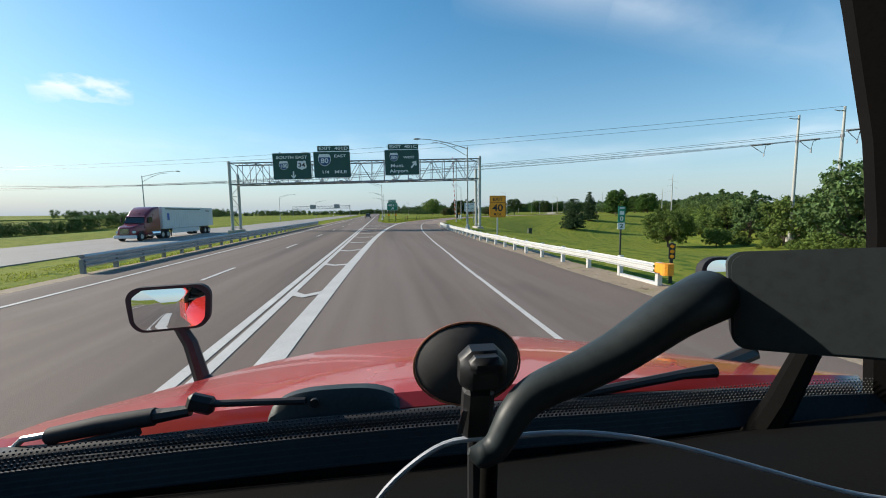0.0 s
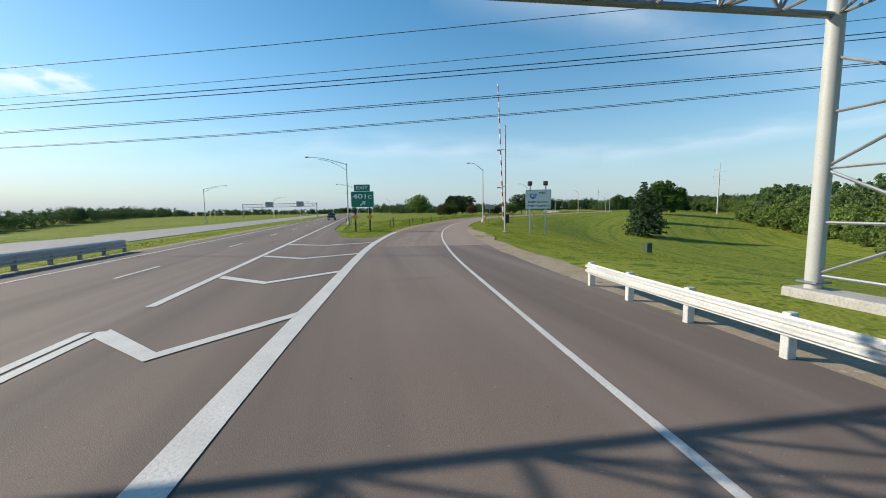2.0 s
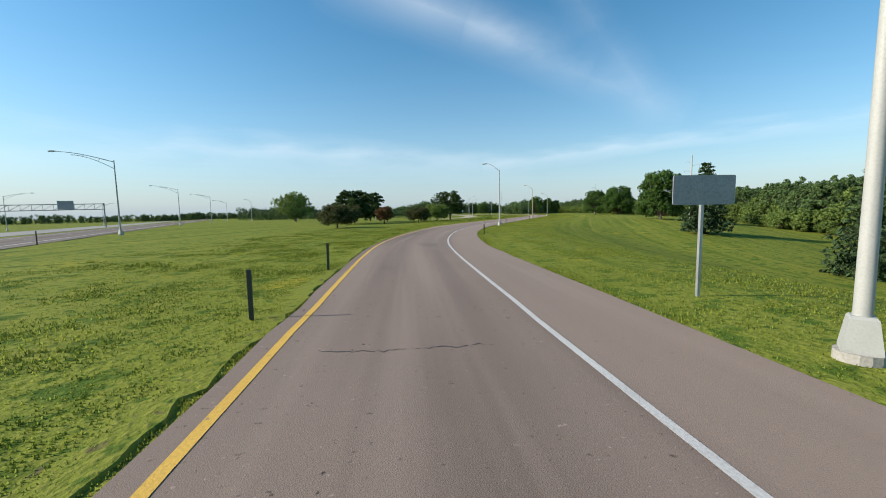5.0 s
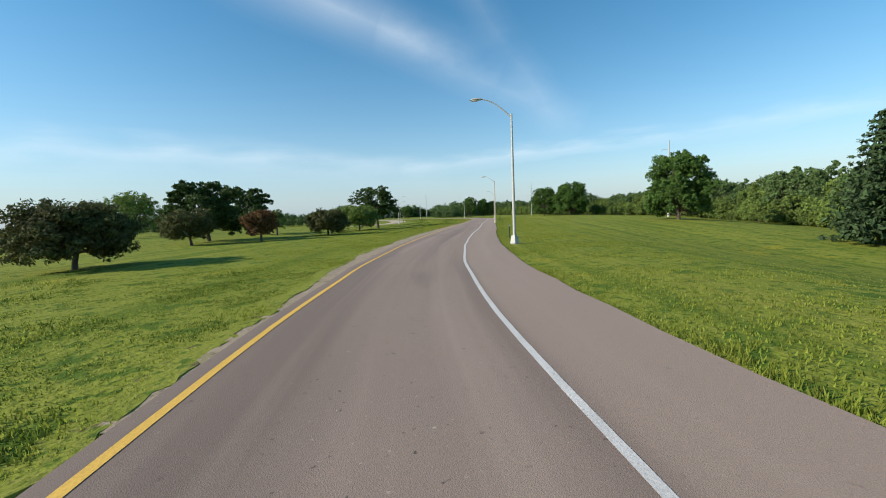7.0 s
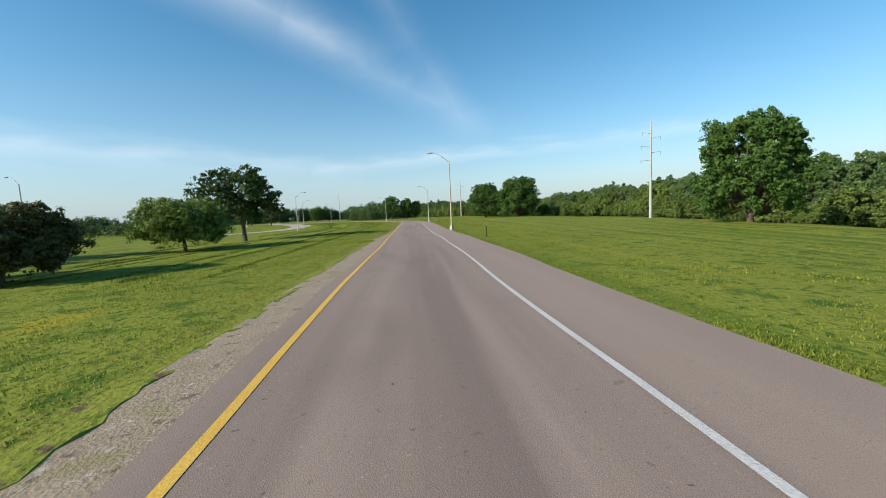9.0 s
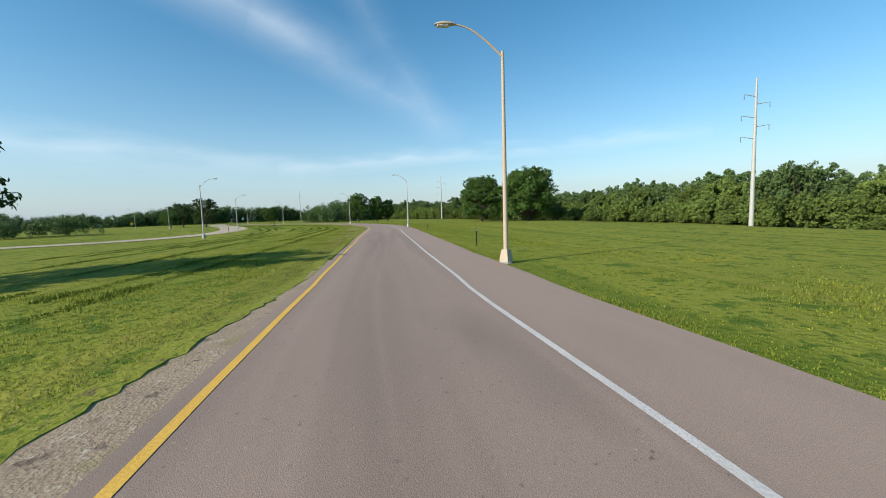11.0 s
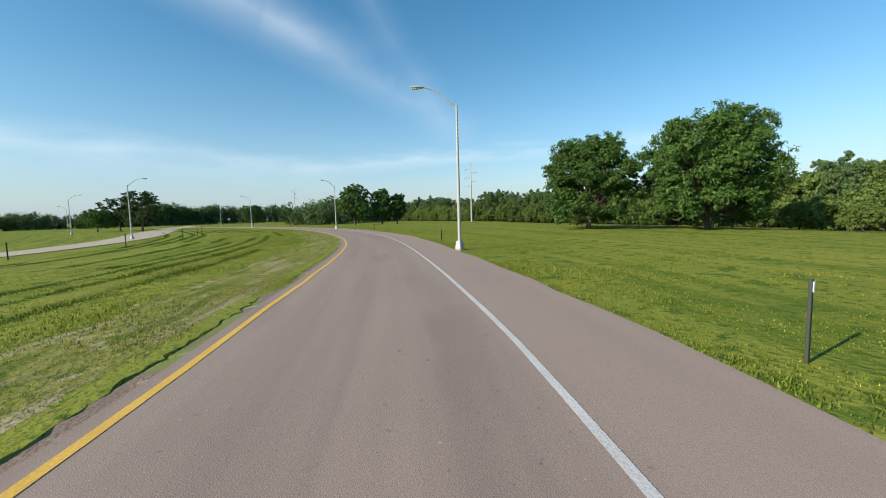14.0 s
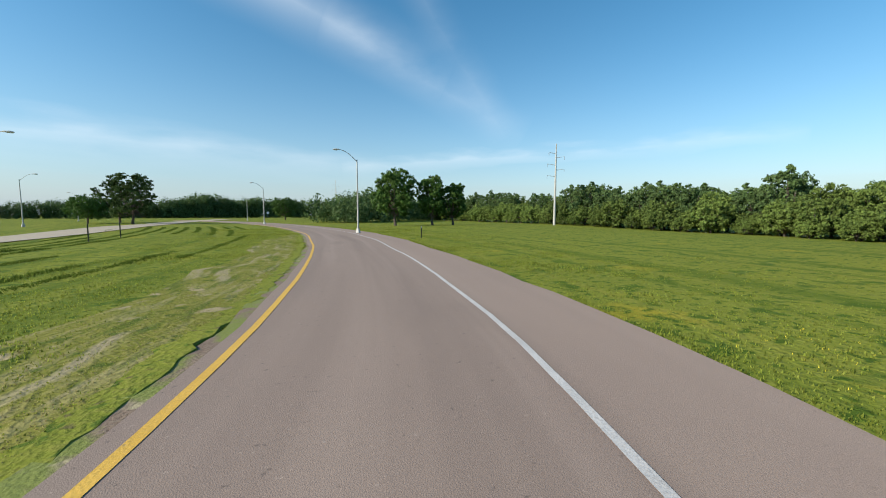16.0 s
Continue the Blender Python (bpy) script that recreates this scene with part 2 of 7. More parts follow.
M_BLADE_DARK = material("cut_grass_rows", [(0.085, 0.13, 0.018), (0.115, 0.16, 0.024), (0.15, 0.175, 0.035)], 0.9, scale=0.25, fine=3, bump=0, spec=0.1, per_island=0.3)
M_STRAW = material("dry_straw", [(0.28, 0.23, 0.09), (0.36, 0.31, 0.14), (0.2, 0.2, 0.06)], 0.9, scale=0.5, fine=3, bump=0, spec=0.15, per_island=0.35)
M_RUT = material("dry_brown_ruts", [(0.34, 0.29, 0.12), (0.42, 0.36, 0.17), (0.28, 0.28, 0.08)], 0.9, scale=0.5, fine=3, bump=0, spec=0.1, per_island=0.35)
M_DRY = material("dry_patchy_turf", [(0.165, 0.175, 0.03), (0.21, 0.205, 0.045), (0.31, 0.265, 0.10)], 0.95, scale=0.4, fine=9, bump=1.0, spec=0.05, bump_size=0.05, spots=[((0.35, 0.29, 0.17), 1.3, 0.58), ((0.10, 0.13, 0.025), 1.9, 0.55)], bands=[((0.36, 0.30, 0.19), 1.1, 0.16, 0.54, 0.62, 0.8), ((0.29, 0.26, 0.11), 2.3, 0.3, 0.52, 0.62, 0.6), ((0.09, 0.125, 0.02), 1.7, 0.25, 0.54, 0.64, 0.75)])
M_TURF = material("turf_edge", [(0.15, 0.18, 0.026), (0.20, 0.22, 0.035), (0.25, 0.235, 0.06)], 0.95, scale=0.5, fine=9, bump=1.0, spec=0.05, bump_size=0.05, spots=[((0.11, 0.085, 0.05), 2.5, 0.60), ((0.08, 0.125, 0.02), 4.0, 0.57)])
M_RUSTY = material("rusty_orange_paint", [(0.30, 0.13, 0.03), (0.42, 0.20, 0.05)], 0.8, scale=6, fine=40)
M_WEED = material("yellow_weed_flowers", [(0.62, 0.5, 0.03), (0.7, 0.58, 0.06)], 0.9, bump=0, per_island=0.3)
M_GALV = material("galvanized_steel", [(0.42, 0.43, 0.44), (0.55, 0.56, 0.57), (0.33, 0.34, 0.35)], 0.45, 0.75, scale=3, fine=40, bump=0.05)
M_GALV_DARK = material("weathered_steel", [(0.20, 0.21, 0.23), (0.30, 0.31, 0.33), (0.15, 0.15, 0.16)], 0.5, 0.6, scale=2, fine=30, bump=0.08)
M_RAIL = material("guardrail_steel", [(0.55, 0.55, 0.53), (0.68, 0.67, 0.64), (0.42, 0.41, 0.39)], 0.5, 0.35, scale=1.5, fine=20, bump=0.08)
M_LAMP_RUSTY = material("lamp_post_rusty", [(0.40, 0.31, 0.21), (0.47, 0.42, 0.34), (0.32, 0.22, 0.14)], 0.7, 0.05, scale=1.2, fine=30, bump=0.05, stretch=(1, 1, 0.25))
M_LAMPPOST = material("lamp_post_aluminium", [(0.375, 0.38, 0.355), (0.44, 0.445, 0.415), (0.32, 0.32, 0.30)], 0.62, 0.08, scale=2, fine=30, bump=0.03)
M_LENS = material("lamp_glass", [(0.62, 0.64, 0.62), (0.7, 0.72, 0.7)], 0.25, bump=0)
# base green raised to stand for light returned by the gore sign
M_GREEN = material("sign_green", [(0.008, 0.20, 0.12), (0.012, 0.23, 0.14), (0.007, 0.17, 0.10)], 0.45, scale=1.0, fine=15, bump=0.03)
# darker, bluer green, used on the gantry panels
M_GREEN_DARK = material("sign_green_deep", [(0.010, 0.062, 0.050), (0.014, 0.078, 0.062), (0.008, 0.05, 0.042)], 0.5, scale=1.0, fine=15, bump=0.03)
M_SIGN_WHITE = material("sign_white", [(0.74, 0.75, 0.74), (0.82, 0.82, 0.81)], 0.5, scale=2, fine=20, bump=0.02)
M_SIGN_BACK = material("sign_back_grey", [(0.28, 0.29, 0.30), (0.36, 0.37, 0.38)], 0.5, 0.5, scale=2, fine=20, bump=0.03)
M_SIGN_BLUE = material("sign_blue", [(0.03, 0.10, 0.40), (0.04, 0.13, 0.46)], 0.45, scale=2, fine=20, bump=0.02)
M_SIGN_RED = material("sign_red", [(0.50, 0.03, 0.035), (0.56, 0.04, 0.04)], 0.5, scale=2, fine=20, bump=0.02)
M_SIGN_YELLOW = material("sign_yellow", [(0.88, 0.31, 0.006), (0.95, 0.36, 0.01)], 0.5, scale=2, fine=20, bump=0.02)
M_SIGN_LEMON = material("sign_lemon", [(0.80, 0.56, 0.015), (0.88, 0.64, 0.02)], 0.5, scale=2, fine=20, bump=0.02)
M_ORANGE = material("orange_paint", [(0.75, 0.27, 0.01), (0.82, 0.33, 0.02)], 0.55, scale=2, fine=20, bump=0.05)
M_BLACK = material("black_paint", [(0.012, 0.012, 0.013), (0.02, 0.02, 0.022)], 0.5, scale=3, fine=40, bump=0.05)
M_RUBBER = material("black_rubber", [(0.018, 0.018, 0.02), (0.03, 0.03, 0.032)], 0.75, scale=6, fine=80, bump=0.15, bump_size=0.001)
M_WOOD_POST = material("weathered_wood_post", [(0.09, 0.075, 0.06), (0.16, 0.13, 0.1)], 0.9, scale=6, fine=40, bump=0.4, stretch=(1, 1, 0.2))
M_OLIVE = material("olive_cabinet_paint", [(0.045, 0.06, 0.03), (0.065, 0.08, 0.04)], 0.6, scale=2, fine=20, bump=0.05)
M_CONCRETE = material("footing_concrete", [(0.32, 0.30, 0.27), (0.42, 0.40, 0.36)], 0.9, scale=2, fine=20, bump=0.4)
M_SHIELD = material("shield_dark_blue", [(0.02, 0.065, 0.17), (0.025, 0.08, 0.2)], 0.5, scale=2, fine=20, bump=0.02)
M_LINING = material("cab_lining_grey", [(0.06, 0.058, 0.055), (0.08, 0.078, 0.073)], 0.9, scale=3, fine=60, bump=0.2, spec=0.2)
M_BARK = material("bark", [(0.07, 0.055, 0.042), (0.12, 0.095, 0.075)], 0.95, scale=3, fine=14, bump=0.9, stretch=(1, 1, 0.3))
M_LEAF = material("leaf_deciduous", [(0.050, 0.110, 0.018), (0.075, 0.143, 0.028), (0.10, 0.158, 0.038)], 0.7, scale=0.4, fine=3, bump=0, spec=0.2, per_island=0.35, per_object=0.2)
M_LEAF_LIGHT = material("leaf_light_green", [(0.10, 0.155, 0.03), (0.135, 0.19, 0.04), (0.16, 0.20, 0.06)], 0.75, scale=0.4, fine=3, bump=0, spec=0.2, per_island=0.35, per_object=0.25)
M_LEAF_FAR = material("leaf_woodland", [(0.07, 0.125, 0.035), (0.09, 0.15, 0.045), (0.12, 0.165, 0.06)], 0.75, scale=0.06, fine=0.6, bump=0, spec=0.3, per_island=0.35)
M_LEAF_SPRUCE = material("needle_spruce", [(0.032, 0.062, 0.022), (0.05, 0.085, 0.033), (0.06, 0.095, 0.045)], 0.8, scale=0.5, fine=3, bump=0, spec=0.2, per_island=0.5)
M_LEAF_PINE = material("needle_pine", [(0.042, 0.075, 0.018), (0.06, 0.10, 0.025), (0.08, 0.115, 0.035)], 0.8, scale=0.5, fine=3, bump=0, spec=0.2, per_island=0.45)
M_LEAF_PURPLE = material("leaf_purple_green", [(0.078, 0.1, 0.03), (0.112, 0.098, 0.042), (0.088, 0.118, 0.032)], 0.75, scale=0.6, fine=3, bump=0, spec=0.2, per_island=0.45)
M_LEAF_RED = material("leaf_reddish", [(0.16, 0.075, 0.03), (0.18, 0.095, 0.04), (0.10, 0.10, 0.03)], 0.75, scale=0.6, fine=3, bump=0, spec=0.2, per_island=0.45)
M_WIRE = material("conductor_wire", [(0.06, 0.065, 0.07), (0.09, 0.095, 0.1)], 0.5, 0.6, bump=0)
M_TRUCK_RED = material("lorry_red_paint", [(0.47, 0.028, 0.022), (0.53, 0.036, 0.028), (0.42, 0.03, 0.025)], 0.28, scale=1.2, fine=30, bump=0.01, coat=0.6)
M_MAROON = material("maroon_paint", [(0.16, 0.012, 0.022), (0.2, 0.016, 0.03)], 0.3, scale=1, fine=30, bump=0.01, coat=0.5)
M_TRAILER = material("trailer_white", [(0.60, 0.62, 0.63), (0.68, 0.69, 0.70)], 0.5, scale=1, fine=20, bump=0.02)
M_CAR_GREY = material("dark_grey_car_paint", [(0.03, 0.033, 0.038), (0.045, 0.05, 0.055)], 0.3, 0.3, scale=1, fine=30, bump=0.0, coat=0.5)
M_CHROME = material("chrome", [(0.72, 0.72, 0.74), (0.8, 0.8, 0.82)], 0.15, 1.0, bump=0)
M_MIRROR = material("mirror_glass", [(0.9, 0.9, 0.9), (0.92, 0.92, 0.92), (0.9, 0.9, 0.9)], 0.03, 1.0, bump=0)
M_MIRROR.node_tree.links.remove(M_MIRROR.node_tree.nodes["Principled BSDF"].inputs["Roughness"].links[0])
M_MIRROR.node_tree.nodes["Principled BSDF"].inputs["Roughness"].default_value = 0.02
M_DARK_GLASS = material("dark_window_glass", [(0.02, 0.024, 0.028), (0.03, 0.035, 0.04)], 0.1, bump=0, spec=0.7)
M_DASH = material("dashboard_plastic", [(0.004, 0.0038, 0.0034), (0.007, 0.0063, 0.0055)], 0.85, scale=4, fine=120, bump=0.2, spec=0.06, bump_size=0.002)
M_GREYPLASTIC = material("dark_grey_plastic", [(0.026, 0.034, 0.036), (0.036, 0.044, 0.046)], 0.5, scale=3, fine=90, bump=0.1, spec=0.35, bump_size=0.001)
M_COPPER = material("reddish_rim", [(0.35, 0.13, 0.07), (0.42, 0.17, 0.09)], 0.5, bump=0)
M_CABLE = material("cable_grey", [(0.30, 0.33, 0.38), (0.38, 0.41, 0.46)], 0.4, scale=4, fine=40, bump=0.02)
M_RED_LAMP = material("tail_lamp_red", [(0.35, 0.01, 0.01), (0.45, 0.02, 0.015)], 0.2, bump=0)
M_AMBER = material("amber_reflector", [(0.85, 0.30, 0.01), (0.9, 0.38, 0.02)], 0.25, bump=0)
leafy(M_BLADE, 0.5)
leafy(M_BLADE_DARK, 0.3)
leafy(M_STRAW, 0.5)
for m_ in (M_LEAF, M_LEAF_LIGHT, M_LEAF_FAR, M_LEAF_SPRUCE, M_LEAF_PINE, M_LEAF_PURPLE, M_LEAF_RED):
    leafy(m_, 0.2)


# ---- building helpers ----
class Shape:
    """Collects vertices and faces of one part."""

    def __init__(self):
        self.v, self.f = [], []

    def face_ring(self, a, b):
        n = len(a)
        for i in range(n):
            j = (i + 1) % n
            self.f.append((a[i], a[j], b[j], b[i]))

    def add(self, pts):
        k = len(self.v)
        self.v.extend(tuple(p) for p in pts)
        return list(range(k, k + len(pts)))

    def box(self, c, s, m=None, bevel=0.0):
        """Box with chamfered edges, centre c and size s, turned by m."""
        hx, hy, hz = s[0] / 2, s[1] / 2, s[2] / 2
        b = min(bevel, hx * 0.9, hy * 0.9, hz * 0.9)
        if b <= 0:
            pts = [(sx * hx, sy * hy, sz * hz) for sz in (-1, 1) for sx, sy in ((-1, -1), (1, -1), (1, 1), (-1, 1))]
            faces = [(3, 2, 1, 0), (4, 5, 6, 7), (0, 1, 5, 4), (1, 2, 6, 5), (2, 3, 7, 6), (3, 0, 4, 7)]
        else:
            oct_ = [(-1, -1, 1, 0), (-1, -1, 0, 1), (1, -1, 0, 1), (1, -1, 1, 0), (1, 1, 1, 0), (1, 1, 0, 1), (-1, 1, 0, 1), (-1, 1, 1, 0)]
            order = [1, 2, 3, 4, 5, 6, 7, 0]
            ringpts = []
            for i in order:
                sx, sy, ix, iy = oct_[i]
                ringpts.append((sx * (hx - b * (1 - ix)), sy * (hy - b * (1 - iy)), ix, iy, sx, sy))
            pts = []
            for sz, inner in ((-1, True), (-1, False), (1, False), (1, True)):
                for x_, y_, ix, iy, sx, sy in ringpts:
                    if inner:
                        pts.append((sx * (hx - b), sy * (hy - b), sz * hz))
                    else:
                        pts.append((x_, y_, sz * (hz - b)))
            faces = [tuple(reversed(range(8)))] + [(r * 8 + i, r * 8 + (i + 1) % 8, r * 8 + 8 + (i + 1) % 8, r * 8 + 8 + i) for r in range(3) for i in range(8)] + [tuple(range(24, 32))]
        m = m or Matrix.Identity(4)
        k = len(self.v)
        self.v.extend(tuple(Vector(c) + (m.to_3x3() @ Vector(p))) for p in pts)
        self.f.extend(tuple(k + i for i in q) for q in faces)
        return self

    def tube(self, pts, radii, n=8, cap=True):
        """Round bar along points."""
        pts = [Vector(p) for p in pts]
        if isinstance(radii, (int, float)):
            radii = [radii] * len(pts)
        rings = []
        prev = None
        for i, p in enumerate(pts):
            d = (pts[min(i + 1, len(pts) - 1)] - pts[max(i - 1, 0)]).normalized()
            if prev is None:
                ref = Vector((0, 0, 1)) if abs(d.z) < 0.9 else Vector((1, 0, 0))
                u = d.cross(ref).normalized()
            else:
                u = (prev - d * prev.dot(d)).normalized()
            prev = u
            w = d.cross(u)
            rings.append(self.add([p + radii[i] * (math.cos(2 * math.pi * a / n) * u + math.sin(2 * math.pi * a / n) * w) for a in range(n)]))
        for a, b in zip(rings, rings[1:]):
            self.face_ring(a, b)
        if cap:
            self.f.append(tuple(reversed(rings[0])))
            self.f.append(tuple(rings[-1]))
        return self

    def plate(self, poly, y0, y1, m=None, plane="xz"):
        """Flat piece: outline in its plane, thick from y0 to y1 along its normal."""
        m = m or Matrix.Identity(4)
        a, b = [], []
        for u, w in poly:
            p, q = ((u, y0, w), (u, y1, w)) if plane == "xz" else (((u, w, y0), (u, w, y1)) if plane == "xy" else ((y0, u, w), (y1, u, w)))
            a.append(m @ Vector(p))
            b.append(m @ Vector(q))
        ia, ib = self.add(a), self.add(b)
        self.face_ring(ia, ib)
        self.f.append(tuple(reversed(ia)))
        self.f.append(tuple(ib))
        return self

    def mesh(self, name, smooth=False):
        me = bpy.data.meshes.new(name)
        me.from_pydata(self.v, [], self.f)
        me.update()
        bm = bmesh.new()
        bm.from_mesh(me)
        bmesh.ops.recalc_face_normals(bm, faces=bm.faces)
        bm.to_mesh(me)
        bm.free()
        if smooth:
            me.polygons.foreach_set("use_smooth", [True] * len(me.polygons))
            me.set_sharp_from_angle(angle=radians(40))
        return me


def part(name, shape, mat, parent=None, label="", smooth=False):
    me = shape.mesh(name, smooth) if isinstance(shape, Shape) else shape
    if not me.materials:
        me.materials.append(mat)
    ob = new(name, me)
    if parent is not None:
        ob.parent = parent
    if label:
        tagged(ob, label)
    return ob


def thing(name, label, category, m=None, group="", kind=""):
    ob = new(name)
    ob.empty_display_size = 0.2
    if m is not None:
        ob.matrix_basis = m
    return tagged(ob, label, category, group, kind)


def rounded(w, h, r, n=4, cx=0.0, cz=0.0):
    out = []
    for sx, sz, a0 in ((1, 1, 0), (-1, 1, 90), (-1, -1, 180), (1, -1, 270)):
        for i in range(n + 1):
            a = radians(a0 + 90 * i / n)
            out.append((cx + sx * (w / 2 - r) + r * math.cos(a), cz + sz * (h / 2 - r) + r * math.sin(a)))
    return out


def text_part(body, size, cx, cz, y, mat, parent, label="", align="CENTER", width=None, face=-1):
    """Raised letters on a sign face that looks towards -y."""
    cu = bpy.data.curves.new("lettering", "FONT")
    cu.body, cu.size, cu.align_x, cu.align_y, cu.extrude = body, size, align, "CENTER", 0.004
    cu.offset = 0.018 * size
    tmp = bpy.data.objects.new("lettering", cu)
    scene.collection.objects.link(tmp)
    bpy.context.view_layer.update()
    me = bpy.data.meshes.new_from_object(tmp.evaluated_get(bpy.context.evaluated_depsgraph_get()))
    bpy.data.objects.remove(tmp)
    bpy.data.curves.remove(cu)
    xs = [v.co.x for v in me.vertices]
    sx = 1.0
    if width and xs:
        sx = width / (max(xs) - min(xs))
    for v in me.vertices:
        v.co = (cx + v.co.x * sx * (-face if face > 0 else 1), y + v.co.z * 0.5, cz + v.co.y)
    # one part for each word
    links = list(range(len(me.vertices)))

    def root(i):
        while links[i] != i:
            links[i] = links[links[i]]
            i = links[i]
        return i

    for e in me.edges:
        links[root(e.vertices[0])] = root(e.vertices[1])
    spans = {}
    for v in me.vertices:
        r = root(v.index)
        lo, hi = spans.get(r, (1e9, -1e9))
        spans[r] = (min(lo, v.co.x), max(hi, v.co.x))
    words, edge_x = [], None
    for r, (lo, hi) in sorted(spans.items(), key=lambda q: q[1][0]):
        if edge_x is None or (lo - edge_x > 0.28 * size * sx and " " in body):
            words.append(set())
            edge_x = hi
        words[-1].add(r)
        edge_x = max(edge_x, hi)
    first = None
    for w_ in words:
        keep = [v.index for v in me.vertices if root(v.index) in w_]
        back = {k: i for i, k in enumerate(keep)}
        wm = bpy.data.meshes.new("lettering")
        wm.from_pydata([tuple(me.vertices[k].co) for k in keep], [], [tuple(back[k] for k in p.vertices) for p in me.polygons if p.vertices[0] in back])
        ob = part("lettering", wm, mat, parent, label)
        first = first or ob
    return first


# ---- plan of the roads ----
HEADINGS = [(0, -7.4), (15, -6.8), (30, -6.0), (45, -4.8), (60, -2.5), (75, 0.7), (90, 4.9), (105, 9.5), (120, 13.9), (135, 18.2), (150, 23.0), (165, 29.0), (180, 34.0), (195, 37.5), (210, 39.6), (225, 40.3), (240, 39.9), (255, 39.6), (270, 39.4), (285, 37.9), (300, 35.5), (312, 31.8), (325, 25.5), (343, 19.0), (365, 12.0), (400, 5.0), (540, -18.0)]
RAMP_END = 530.0


def heading(s):
    if s <= 0:
        return HEADINGS[0][1]
    for (s0, h0), (s1, h1) in zip(HEADINGS, HEADINGS[1:]):
        if s <= s1:
            return h0 + (h1 - h0) * (s - s0) / (s1 - s0)
    return HEADINGS[-1][1]


CENTRE = []
_x, _y, _s = 0.0, 0.0, 0.0
while _s <= RAMP_END:
    CENTRE.append((_s, _x, _y, heading(_s)))
    _a = radians(heading(_s + 0.5))
    _x, _y, _s = _x + math.sin(_a), _y + math.cos(_a), _s + 1.0


def on_ramp(s, d, z=0.0):
    """Point at arc length s and offset d to the right of the wheel path."""
    if s < 0:
        a = radians(HEADINGS[0][1])
        return Vector((s * math.sin(a) + d * math.cos(a), s * math.cos(a) - d * math.sin(a), z))
    i = min(int(s), len(CENTRE) - 2)
    s0, x0, y0, h0 = CENTRE[i]
    a = radians(h0)
    r = s - s0
    return Vector((x0 + r * math.sin(a) + d * math.cos(a), y0 + r * math.cos(a) - d * math.sin(a), z))


MAIN = radians(-9.1)
MA, ME = Vector((math.sin(MAIN), math.cos(MAIN), 0)), Vector((math.cos(MAIN), -math.sin(MAIN), 0))


def on_main(a, lat, z=0.0):
    """Point at a metres along the motorway and lat metres to its right."""
    p = a * MA + lat * ME
    p.z = z
    return p


def knots(table, s):
    if s <= table[0][0]:
        return table[0][1]
    for (s0, v0), (s1, v1) in zip(table, table[1:]):
        if s <= s1:
            u = (s - s0) / (s1 - s0)
            u = u * u * (3 - 2 * u)
            return v0 + (v1 - v0) * u
    return table[-1][1]


WHITE_D = [(0, 2.9), (19, 2.83), (32, 2.75), (43, 2.62), (55, 2.6), (67, 2.44), (77, 2.43), (88, 2.45), (99, 2.6), (121, 2.75), (146, 1.94), (159, 1.98), (168, 2.15), (178, 2.52), (185, 2.8), (194, 3.06), (208, 3.3), (222, 3.0), (235, 2.38), (248, 2.15), (257, 2.07), (266, 2.02), (275, 2.0), (284, 2.28), (292, 2.29), (301, 2.28), (311, 2.33), (320, 2.68), (336, 3.0), (350, 3.8), (365, 4.5), (400, 4.6), (540, 4.6)]
LEFT_D = [(0, -1.92), (18, -1.96), (42, -2.06), (57, -2.12), (76, -2.45), (86, -2.5), (90, -2.3), (100, -2.2), (120, -2.2), (145, -3.18), (152, -3.18), (158, -3.08), (167, -2.85), (179, -2.45), (185, -2.29), (194, -2.12), (214, -2.1), (234, -2.58), (240, -2.72), (247, -2.87), (256, -3.0), (265, -3.19), (274, -3.24), (285, -3.08), (291, -2.87), (297, -2.63), (300, -2.51), (309, -2.32), (320, -2.29), (332, -2.25), (345, -2.0), (365, -1.2), (400, -0.9), (540, -0.9)]
PAVE_D = [(0, 3.9), (45, 3.4), (73, 2.65), (540, 2.65)]
LEFT_PAVE = [(80, 0.25), (95, 0.75), (120, 0.4), (150, 0.35), (185, 0.6), (205, 0.5), (230, 0.35), (560, 0.35)]


def paved(name, mat, pts_l, pts_r, z, thick, cols=9, zero=None):
    """A paved band between two rows of points, with lane coordinates: metres across and along."""
    s = Shape()
    n = len(pts_l)
    uv, run = [], 0.0
    for i in range(n):
        if i:
            run += ((pts_l[i] + pts_r[i]) / 2 - (pts_l[i - 1] + pts_r[i - 1]) / 2).length
        wide = (pts_r[i] - pts_l[i]).length
        base = (zero[i] - pts_l[i]).length if zero else 0.0
        for c in range(cols):
            p = pts_l[i].lerp(pts_r[i], c / (cols - 1))
            s.v.append((p.x, p.y, z))
            uv.append((wide * c / (cols - 1) - base, run))
    for i in range(n - 1):
        for c in range(cols - 1):
            k = i * cols + c
            s.f.append((k, k + 1, k + cols + 1, k + cols))
    for side in (0, cols - 1):
        low = s.add([(s.v[i * cols + side][0], s.v[i * cols + side][1], z - thick) for i in range(n)])
        uv.extend(uv[i * cols + side] for i in range(n))
        for i in range(n - 1):
            a, b = i * cols + side, (i + 1) * cols + side
            s.f.append((a, b, low[i + 1], low[i]))
    me = bpy.data.meshes.new(name)
    me.from_pydata(s.v, [], s.f)
    lane_uv(me, uv)
    return part(name, me, mat)


def lane_uv(me, uv):
    layer = me.uv_layers.new(name="lane")
    flat = []
    for lp_ in me.loops:
        flat.extend(uv[lp_.vertex_index])
    layer.data.foreach_set("uv", flat)


